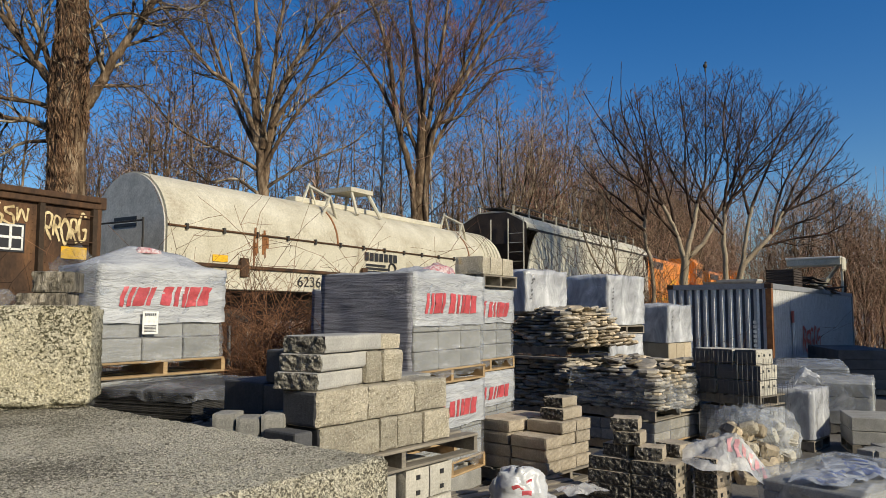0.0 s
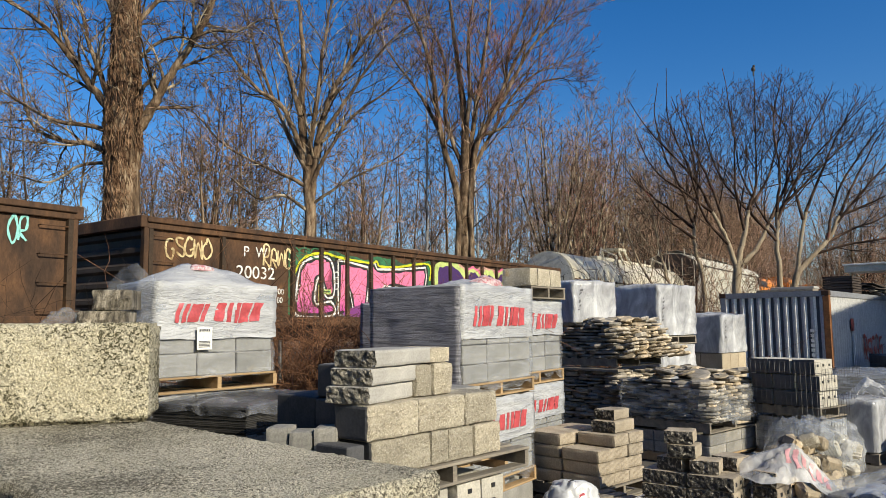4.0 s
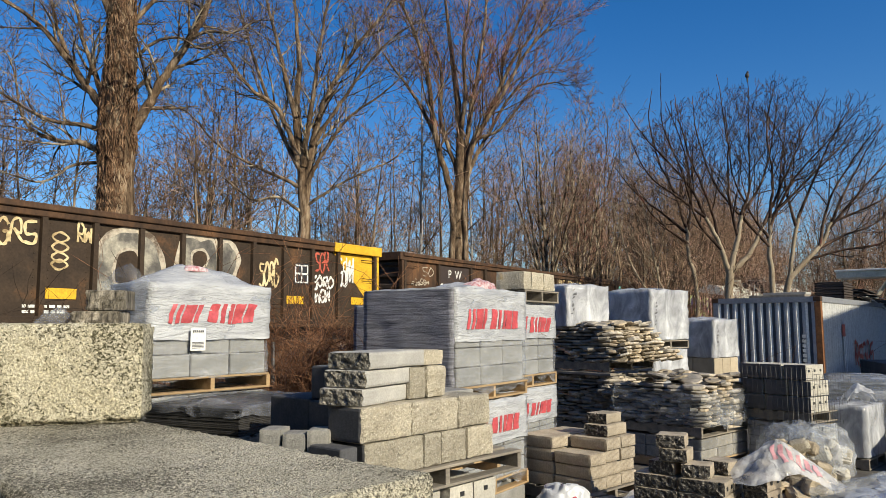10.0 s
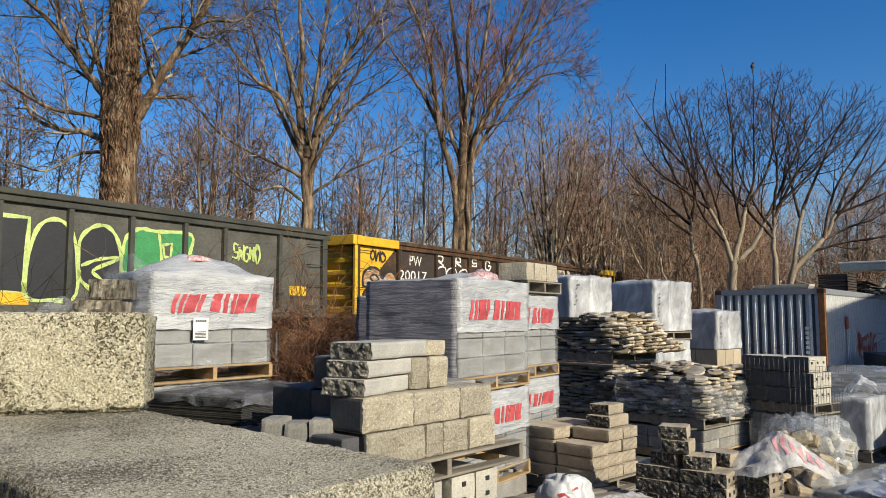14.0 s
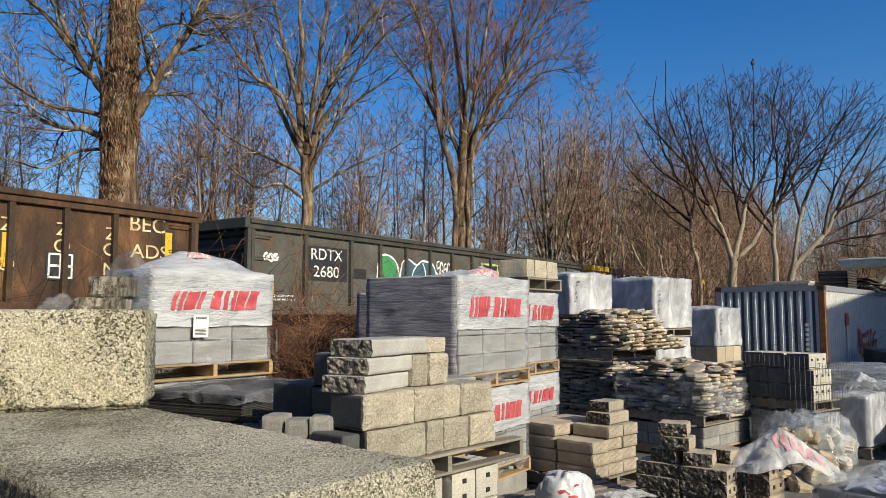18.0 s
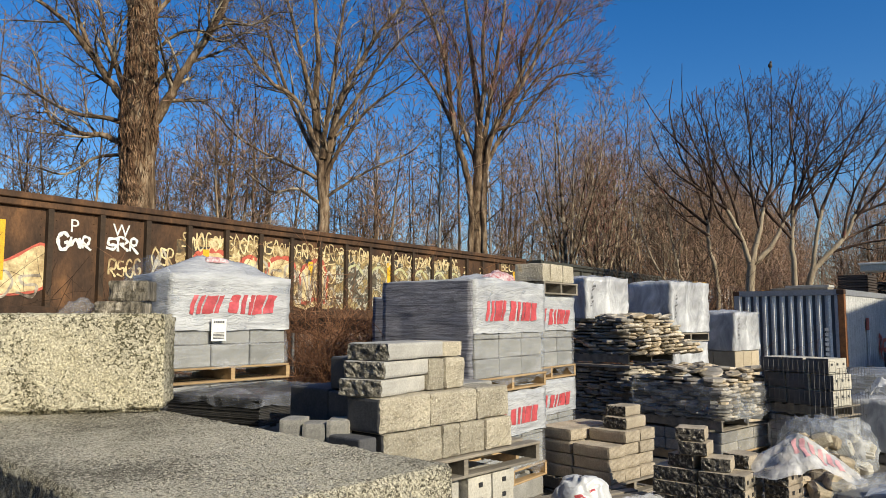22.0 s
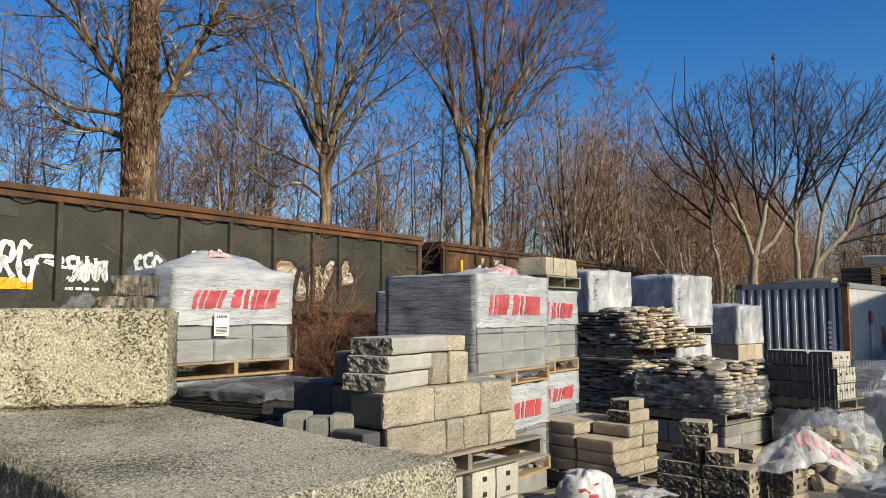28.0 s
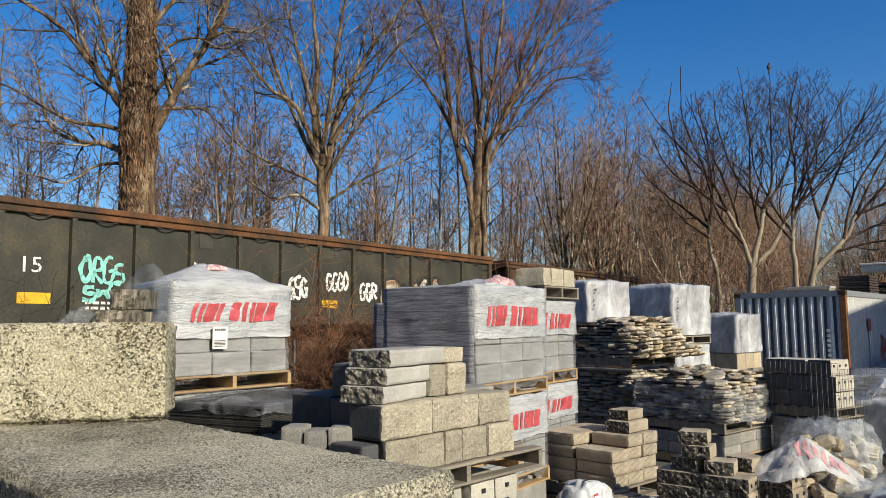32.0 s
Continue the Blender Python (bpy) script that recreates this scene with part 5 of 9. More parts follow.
M_DARKFILM = plastic("dusty_film", (0.16, 0.18, 0.21), (0.42, 0.45, 0.50), (0.35, 0.75), streak=(0.5, 0.5, 4.0))
M_SHADEFILM = plastic("grey_shaded_film", (0.10, 0.10, 0.115), (0.36, 0.36, 0.40), None, 0.25, 4.0, 0.8, streak=(0.5, 0.5, 12.0))
M_PINKFILM = plastic("red_printed_film", (0.50, 0.06, 0.08), (0.80, 0.78, 0.78), None, 0.25, 26.0, 0.9)
M_REDINK = paint("red_print", (0.50, 0.085, 0.095), 0.3, 0.2)
M_GREYINK = paint("grey_print", (0.10, 0.10, 0.11), 0.4, 0.1)
M_GREYBLOCK = material("grey_block", [(0.3, (0.20, 0.195, 0.18)), (0.7, (0.34, 0.33, 0.30))], scale=4, fine=60, bump=0.7, depth=0.008, vary=0.12)
M_TANBLOCK = material("tan_block", [(0.3, (0.36, 0.29, 0.20)), (0.7, (0.52, 0.44, 0.32))], scale=4, fine=60, bump=0.6, depth=0.006, vary=0.12)
M_SPLIT = material("split_face_block", [(0.30, (0.27, 0.235, 0.175)), (0.46, (0.43, 0.385, 0.295)), (0.60, (0.54, 0.485, 0.375)), (0.70, (0.52, 0.37, 0.18))], scale=2.8, fine=60, bump=1.0, depth=0.022, vary=0.2, speck=(85.0, 0.17, (0.76, 0.71, 0.60)))
M_GREYPALE = material("pale_grey_block", [(0.3, (0.36, 0.34, 0.29)), (0.7, (0.52, 0.49, 0.42))], scale=4, fine=60, bump=0.7, depth=0.008, vary=0.12)
M_BROKEN = material("broken_grey_face", [(0.38, (0.075, 0.072, 0.065)), (0.51, (0.24, 0.225, 0.19)), (0.61, (0.52, 0.48, 0.40))], scale=38, fine=60, bump=1.0, depth=0.03, vary=0.15)
# dirt plus the rough ends' self-shadow and sun glints, all as colour
M_DARKSPLIT = material("dirty_shaded_split_face", [(0.40, (0.03, 0.028, 0.025)), (0.54, (0.11, 0.10, 0.085)), (0.62, (0.52, 0.48, 0.40))], scale=38, fine=60, bump=1.0, depth=0.04, vary=0.15)
M_SPLITGREY = material("grey_brown_split_face", [(0.36, (0.06, 0.052, 0.04)), (0.5, (0.20, 0.175, 0.135)), (0.64, (0.44, 0.39, 0.31))], scale=14, fine=70, bump=1.0, depth=0.02, vary=0.15, stretch=(1.2, 1.2, 0.3))
M_CHARCOAL = material("charcoal_and_shade", [(0.3, (0.045, 0.047, 0.052)), (0.7, (0.10, 0.10, 0.105))], scale=4, fine=60, bump=0.5, depth=0.006, vary=0.12)
M_CAP = material("smooth_cap_block", [(0.3, (0.30, 0.29, 0.265)), (0.7, (0.44, 0.425, 0.39))], scale=5, fine=90, bump=0.35, depth=0.004, vary=0.06)
M_BROWNBLOCK = material("brown_block", [(0.3, (0.23, 0.185, 0.14)), (0.7, (0.42, 0.355, 0.275))], scale=4, fine=60, bump=0.8, depth=0.008, vary=0.15)
M_BROWNTAN = material("tan_brown_block", [(0.3, (0.25, 0.21, 0.155)), (0.7, (0.44, 0.375, 0.285))], scale=4, fine=60, bump=0.7, depth=0.007, vary=0.12)
M_FLAG = material("flagstone", [(0.28, (0.15, 0.145, 0.13)), (0.5, (0.33, 0.30, 0.25)), (0.66, (0.54, 0.46, 0.34)), (0.75, (0.50, 0.30, 0.18))], scale=1.8, fine=35, rough=0.75, bump=0.7, depth=0.01, vary=0.32)
M_GREYWOOD = material("weathered_wood", [(0.3, (0.12, 0.105, 0.085)), (0.7, (0.30, 0.265, 0.21))], scale=3, fine=45, rough=0.85, bump=0.4, depth=0.004, vary=0.2, stretch=(0.6, 4, 4))
M_PINE = material("pallet_pine", [(0.3, (0.25, 0.16, 0.078)), (0.7, (0.43, 0.30, 0.16))], scale=3, fine=45, rough=0.8, bump=0.3, depth=0.004, vary=0.2, stretch=(0.6, 4, 4))
M_WIRE = material("galvanised_wire", [(0.3, (0.07, 0.07, 0.073)), (0.7, (0.20, 0.20, 0.20))], scale=6, fine=30, rough=0.5, metal=0.7, bump=0)

# ---- slabs of cast concrete ----
M_SLAB = bpy.data.materials.new("gritty_concrete")
M_PITTED = bpy.data.materials.new("honeycombed_concrete")


def gritty(m, base, pit, grit, pit_scale, cut, patch, bump_d, grain=95.0, deep=(0.42, 0.42, 0.40), high=(1.5, 1.47, 1.40)):
    m.use_nodes = True
    nt = m.node_tree
    b = nt.nodes["Principled BSDF"]
    col = ramp(nt, tex(nt, "noise", 2.0, detail=9.0, roughness=0.7), base)
    fine = tex(nt, "noise", grain, detail=2.0, roughness=0.7)
    col = mix(nt, 0.9, col, ramp(nt, fine, [(0.36, deep), (0.5, (1.0, 1.0, 1.0)), (0.66, high)]), "MULTIPLY")
    v = tex(nt, "voronoi", grain * 0.8)
    col = mix(nt, ramp(nt, v, [(0.16, (0.9, 0.9, 0.9)), (0.26, (0, 0, 0))]), col, grit)
    pits = tex(nt, "noise", pit_scale, detail=8.0, roughness=0.75, distortion=0.9)
    zone = tex(nt, "noise", patch, detail=3.0)
    add = nt.nodes.new("ShaderNodeMath")
    add.operation = "MULTIPLY_ADD"
    add.inputs[1].default_value = 0.5
    nt.links.new(zone, add.inputs[0])
    nt.links.new(pits, add.inputs[2])
    hole = ramp(nt, add.outputs[0], [(cut, (0, 0, 0)), (cut + 0.025, (1, 1, 1))])
    col = mix(nt, hole, col, pit)
    nt.links.new(col, b.inputs["Base Color"])
    b.inputs["Roughness"].default_value = 0.92
    b.inputs["Specular IOR Level"].default_value = 0.25
    h = mix(nt, 0.55, fine, mix(nt, 1.0, (1.0, 1.0, 1.0), hole, "SUBTRACT"))
    bn = nt.nodes.new("ShaderNodeBump")
    bn.inputs["Strength"].default_value, bn.inputs["Distance"].default_value = 1.0, bump_d
    nt.links.new(h, bn.inputs["Height"])
    nt.links.new(bn.outputs[0], b.inputs["Normal"])


gritty(M_SLAB, [(0.3, (0.43, 0.395, 0.30)), (0.5, (0.53, 0.49, 0.385)), (0.7, (0.62, 0.575, 0.46))], (0.14, 0.127, 0.095), (0.66, 0.62, 0.50), 75.0, 0.765, 0.9, 0.045, 90.0, (0.52, 0.51, 0.48), (1.34, 1.32, 1.27))
gritty(M_PITTED, [(0.3, (0.36, 0.325, 0.225)), (0.5, (0.46, 0.425, 0.32)), (0.7, (0.54, 0.51, 0.41))], (0.115, 0.105, 0.065), (0.62, 0.58, 0.46), 42.0, 0.776, 1.6, 0.03, 62.0, (0.70, 0.68, 0.64))

SLAB_TURN = math.degrees(math.atan2(3.181 - 4.958, 0.007 + 1.894))


def concrete_blocks():
    for z in (0.0, 0.61):
        bm = lump(3.7, 1.32, 0.61, 0.022 if z else 0.12, 0.006, 2.5, 3 + z, 0.02, rough=((2, 1), (0, 1), (1, -1)), rough_amp=0.008, rough_freq=26.0)
        bmesh.ops.translate(bm, verts=bm.verts, vec=(-3.7, -1.32, 0))
        for f in bm.faces:
            f.smooth = True
        tagged(part("concrete_block", bm, M_SLAB, m=pose(0.007, 3.181, z, 0, 0, SLAB_TURN)), "long grey-brown gritty cast concrete block", "concrete block", "cast concrete blocks")
    bm = lump(2.6, 0.60, 0.645, 0.022, 0.010, 3.0, 7, 0.03, rough=((1, -1), (2, 1), (0, 1)), rough_amp=0.012, rough_freq=20.0)
    bmesh.ops.translate(bm, verts=bm.verts, vec=(-2.6, 0, 0))
    for f in bm.faces:
        f.smooth = True
    tagged(part("concrete_block", bm, M_PITTED, m=pose(-1.93, 4.90, 1.222, 0, 0, 14)), "cream honeycombed cast concrete block on a grey one", "concrete block", "cast concrete blocks")


concrete_blocks()


# ---- pallets ----
PALLET_H = 0.135


def pallet(m, Lx, Ly, mat, label="weathered wooden pallet under a stack"):
    """Deck boards along x on three stringers that run along y."""
    t = thing("pallet", m, label, "pallet", "wooden pallets")
    board = mesh_of("deck_board", block(0, 0, 0, Lx, 0.10, 0.018, 0.003), mat)
    n = max(4, round(Ly / 0.155))
    for i in range(n):
        piece("deck_board", board, t, pose(random.uniform(-0.006, 0.006), (Ly - 0.10) * i / (n - 1), PALLET_H - 0.018, 0, 0, random.uniform(-0.4, 0.4)))
    for i in (0, n // 2, n - 1):
        piece("bottom_board", board, t, pose(0, (Ly - 0.10) * i / (n - 1), 0))
    for x in (0.0, Lx / 2 - 0.02, Lx - 0.04):
        part("stringer", block(x + 0.002, 0.003, 0.018, x + 0.042, Ly - 0.003, PALLET_H - 0.018), mat, t)
    return t


def wrap_mesh(Lx, Ly, z0, z1, out, seed, mound=0.0, top=True, wave=0.012, res=0.06, skirt=0.0):
    """A loose sheet round a load: four sides and a top, wrinkled."""
    bm = bmesh.new()
    nx, ny, nz = max(2, round(Lx / res)), max(2, round(Ly / res)), max(2, round((z1 - z0) / res))
    ring = [(-out + (Lx + 2 * out) * i / nx, -out) for i in range(nx)] + [(Lx + out, -out + (Ly + 2 * out) * i / ny) for i in range(ny)] + \
           [(Lx + out - (Lx + 2 * out) * i / nx, Ly + out) for i in range(nx)] + [(-out, Ly + out - (Ly + 2 * out) * i / ny) for i in range(ny)]
    off = Vector((seed * 5.3, seed * 2.9, seed))

    def place(x, y, z):
        p = Vector((x, y, z))
        p += wave * noise.noise_vector(Vector((x * 4, y * 4, z * 11)) + off) + 0.5 * wave * noise.noise_vector(p * 19 + off)
        return bm.verts.new(p)

    rows = []
    for k in range(nz + 1):
        z = z0 + (z1 - z0) * k / nz
        low = 0 if k else skirt
        rows.append([place(x, y, z - low * abs(noise.noise(Vector((x * 3, y * 3, seed))))) for x, y in ring])
    n = len(ring)
    for r, s in zip(rows, rows[1:]):
        for i in range(n):
            bm.faces.new((r[i], r[(i + 1) % n], s[(i + 1) % n], s[i]))
    if top:
        grid = {}
        edge = {}
        for i, (x, y) in enumerate(ring):
            edge[(round((x + out) / (Lx + 2 * out) * nx), round((y + out) / (Ly + 2 * out) * ny))] = rows[-1][i]
        for i in range(nx + 1):
            for j in range(ny + 1):
                if (i, j) in edge:
                    grid[(i, j)] = edge[(i, j)]
                    continue
                x, y = -out + (Lx + 2 * out) * i / nx, -out + (Ly + 2 * out) * j / ny
                h = mound * math.sin(math.pi * i / nx) * math.sin(math.pi * j / ny)
                grid[(i, j)] = place(x, y, z1 + h + 0.02 * noise.noise(Vector((x * 5, y * 5, seed))))
        for i in range(nx):
            for j in range(ny):
                bm.faces.new((grid[(i, j)], grid[(i + 1, j)], grid[(i + 1, j + 1)], grid[(i, j + 1)]))
    for f in bm.faces:
        f.smooth = True
    return bm


def on_film(x, y, z, wave, seed):
    """Where a point of a sheet ends up by its wrinkles."""
    off = Vector((seed * 5.3, seed * 2.9, seed))
    p = Vector((x, y, z))
    return p + wave * noise.noise_vector(Vector((x * 4, y * 4, z * 11)) + off) + 0.5 * wave * noise.noise_vector(p * 19 + off)


def print_on(parent, shape, y, wave, seed, mat, label):
    """A printed four-cornered shape that follows the sheet under it."""
    (ax, az), (bx, bz), (cx, cz), (dx, dz) = shape
    bm = bmesh.new()
    g = {}
    nu, nv = 3, 6
    for i in range(nu + 1):
        for j in range(nv + 1):
            u, v = i / nu, j / nv
            x = (ax * (1 - u) + bx * u) * (1 - v) + (dx * (1 - u) + cx * u) * v
            z = (az * (1 - u) + bz * u) * (1 - v) + (dz * (1 - u) + cz * u) * v
            p = on_film(x, y, z, wave, seed)
            g[(i, j)] = bm.verts.new((p.x, p.y - 0.005, p.z))
    for i in range(nu):
        for j in range(nv):
            bm.faces.new((g[(i, j)], g[(i + 1, j)], g[(i + 1, j + 1)], g[(i, j + 1)])).smooth = True
    part("printed_bar", bm, mat, parent, label)


def crumple_point(a, b, rx, ry, h, seed):
    """A point of a crumpled bag: round about a, from its foot to its top by b."""
    off = Vector((seed, seed * 0.3, 0))
    f = math.cos(b) ** 0.55
    p = Vector((rx * f * math.cos(a), ry * f * math.sin(a), h * math.sin(b) ** 0.8))
    n = noise.noise_vector(p * 7 + off) * 0.045 + noise.noise_vector(p * 17 + off) * 0.022
    crease = abs(noise.noise(p * 11 + off))
    return p * (1 - 0.16 * (0.35 - crease)) + n * min(1.0, p.z * 9)


def crumple(rx, ry, h, seed):
    bm = bmesh.new()
    na, nb = 44, 18
    rows = [[bm.verts.new(crumple_point(2 * math.pi * i / na, 1.56 * j / nb, rx, ry, h, seed)) for i in range(na)] for j in range(nb + 1)]
    for j in range(nb):
        for i in range(na):
            bm.faces.new((rows[j][i], rows[j][(i + 1) % na], rows[j + 1][(i + 1) % na], rows[j + 1][i])).smooth = True
    return bm


def red_marks(parent, x0, x1, z0, z1, y, wave, seed):
    """A maker's mark as plain slanted bars in its colour."""
    count = 7
    cw = (x1 - x0) / count
    s = (z1 - z0) * 0.28
    for i in range(count):
        a = x0 + i * cw
        w = cw * (0.86, 0.90, 0.36, 0.74, 0.92, 0.86, 0.84)[i]
        for q0, q1 in (((0, 0.36), (0.64, 1.0)) if i in (0, 4) else ((0, 1),)):
            print_on(parent, ((a + q0 * w, z0), (a + q1 * w, z0), (a + q1 * w + s, z1), (a + q0 * w + s, z1)), y, wave, seed, M_REDINK, "slanted red printed bar")


def bundle(m, Lx, Ly, h, rows, mat, label, band=(0.42, 1.0), skirt=0.05, mark=True, film=None, mound=0.03, seed=1, wave=0.012, per_x=3, per_y=3, dark_side=False):
    """A strapped load of blocks on a pallet: the pallet, each block that can be seen, the printed sheet and clear film."""
    pallet(m, Lx + 0.06, Ly + 0.04, M_PINE, "pale pine pallet under a wrapped load of blocks")
    t = thing("block_bundle", m @ pose(0.02, 0.02, PALLET_H + 0.002), label, "block bundle", "wrapped bundles of blocks")
    bh = h / rows
    me = mesh_of("block", block(0, 0, 0, Lx / per_x - 0.012, Ly / per_y - 0.012, bh - 0.007, 0.007), mat)
    for k in range(rows):
        for i in range(per_x):
            for j in range(per_y):
                if i in (0,) or j in (0,) or k == rows - 1:
                    piece("block", me, t, pose(Lx * i / per_x + random.uniform(-0.004, 0.004), Ly * j / per_y + random.uniform(-0.004, 0.004), bh * k))
    part("stretch_film", wrap_mesh(Lx, Ly, -0.02, h * 1.0, 0.014, seed, 0, False, wave, skirt=skirt), film or M_CLEAR, t, "clear wrinkled stretch film")
    if band:
        part("printed_sheet", wrap_mesh(Lx, Ly, h * band[0], h + 0.012, 0.024, seed + 3, mound, True, wave), M_SHEET, t, "white printed plastic sheet")
        # added panel: the end's shade is part of this film's grey
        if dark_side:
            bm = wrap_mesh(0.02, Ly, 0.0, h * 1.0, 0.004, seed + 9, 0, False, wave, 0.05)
            part("dark_film", bm, M_SHADEFILM, t, "streaked grey film over the end, darkened for its shade", m=pose(-0.055, 0, 0.0))
        if mark:
            red_marks(t, Lx * 0.11, Lx * 0.87, h * 0.59, h * 0.80, -0.024, wave, seed + 3)
    return t


# ---- pallets of wrapped blocks ----
def wrapped_loads():
    # two tiers near the middle of the yard
    for z, lab in ((0.31, "grey blocks under clear film on a lower pallet"), (1.175, "grey blocks under white sheet with red print")):
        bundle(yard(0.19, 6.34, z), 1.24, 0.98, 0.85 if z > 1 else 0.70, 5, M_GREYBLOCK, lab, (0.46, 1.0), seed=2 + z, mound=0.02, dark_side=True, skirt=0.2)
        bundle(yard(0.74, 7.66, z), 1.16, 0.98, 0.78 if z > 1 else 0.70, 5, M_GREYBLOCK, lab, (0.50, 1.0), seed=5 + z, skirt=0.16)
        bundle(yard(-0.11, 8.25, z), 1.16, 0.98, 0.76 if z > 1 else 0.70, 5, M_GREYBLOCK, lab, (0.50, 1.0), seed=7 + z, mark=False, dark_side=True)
    for x, y in ((0.19, 6.34), (0.74, 7.66), (-0.11, 8.25)):
        pallet(yard(x, y, 0.0), 1.25, 1.0, M_GREYWOOD)
        tagged(part("concrete_slab", block(0, 0, 0, 1.22, 0.98, 0.172, 0.01), M_GREYBLOCK, m=yard(x, y, PALLET_H + 0.002)), "grey concrete slab between two pallets", "slab")
    # plastic bunched over the top of the middle load
    bm = wrap_mesh(0.55, 0.5, 0, 0.02, 0.0, 23, 0.06, True, 0.025, 0.03)
    tagged(part("plastic_sheet", bm, M_SHEET, m=yard(0.30, 6.62, 2.17)), "crumpled white and red plastic sheet end", "plastic sheet")
    bm = crumple(0.30, 0.13, 0.12, 29)
    tagged(part("plastic_flap", bm, M_PINKFILM, m=yard(0.435, 7.05, 2.15, 8)), "pink-red printed flap of torn plastic sheet", "plastic sheet")
    # blocks on a pallet over the load behind
    pallet(yard(0.98, 7.92, 2.10), 0.85, 0.5, M_GREYWOOD, "grey weathered pallet on top of a wrapped load")
    t = thing("block_row", yard(0.98, 7.92, 2.10 + PALLET_H + 0.002), "tan split blocks in a row on a pallet", "blocks")
    for i, (a, w) in enumerate(((-0.02, 0.18), (0.17, 0.30), (0.48, 0.28))):
        part("block", lump(w, 0.35, 0.20, 0.05, 0.004, 8, 31 + i, 0.006, ((1, -1),), 0.008), M_SPLIT, t, m=pose(a, 0, 0))
    # the load beside the cream block
    turn = -5.5
    m = yard(-2.34, 6.06, 1.28, turn)
    bundle(m, 1.17, 0.62, 0.78, 4, M_GREYBLOCK, "grey blocks under bulging white sheet with red print", (0.40, 0.94), seed=12, mound=0.19, wave=0.02, per_x=3)
    low = yard(-2.34, 6.06, 0.0, turn)
    bundle(low, 1.17, 0.62, 1.13, 6, M_GREYBLOCK, "grey blocks under clear film below another load", None, seed=14)
    lab = thing("paper_label", m @ pose(0.36, -0.042, 0.36), "white paper label with small dark print", "label")
    part("paper", block(0, 0, 0, 0.145, 0.003, 0.19), M_WHITEP, lab)
    bm = bmesh.new()
    for i in range(5):
        box(bm, 0.015, -0.003, 0.02 + i * 0.012, 0.125, -0.001, 0.026 + i * 0.012)
    for i in range(6):
        box(bm, 0.02 + i * 0.018, -0.003, 0.155, 0.033 + i * 0.018, -0.001, 0.175)
    part("print_bars", bm, M_GREYINK, lab)
    tagged(part("plastic_flap", crumple(0.13, 0.05, 0.05, 33), M_PINKFILM, m=yard(-2.14, 6.61, 2.335, turn)), "small pink-red printed tail of the sheet", "plastic sheet")
    # loose film pulled off to one side
    bm = wrap_mesh(0.24, 0.55, 0, 0.62, 0.0, 41, 0.1, True, 0.05, 0.05)
    for v in bm.verts:
        v.co.x *= 0.6
    tagged(part("loose_film", bm, M_THIN, m=m @ pose(-0.12, 0.06, 0.36)), "loose clear film pulled off a wrapped load", "plastic sheet")
    # rough blocks beyond the cream block
    tagged(part("support_crate", block(0, 0, 0, 0.82, 0.34, 1.48, 0.01), M_GREYWOOD, m=pose(-3.18, 5.66, 0.0)), "grey weathered timber crate under rough blocks", "crate")
    t = thing("block_stack", pose(-2.80, 5.68, 1.482, 0, 0, 5), "grey-brown split-faced blocks stacked on a crate", "blocks")
    for k, (x, w) in enumerate(((0.0, 0.40), (0.02, 0.38), (0.0, 0.37), (0.10, 0.30))):
        part("block", lump(w, 0.26, 0.160, 0.022, 0.004, 9, 51 + k, 0.006, ((1, -1), (0, -1)), 0.016, 30.0), M_SPLITGREY, t, m=pose(x, 0.012 * (k % 2), 0.163 * k))
    tagged(part("loose_film", crumple(0.20, 0.14, 0.50, 61), M_THIN, m=pose(-2.98, 5.82, 1.483, 0, 0, 15)), "crumpled clear film beside rough blocks", "plastic sheet")


wrapped_loads()


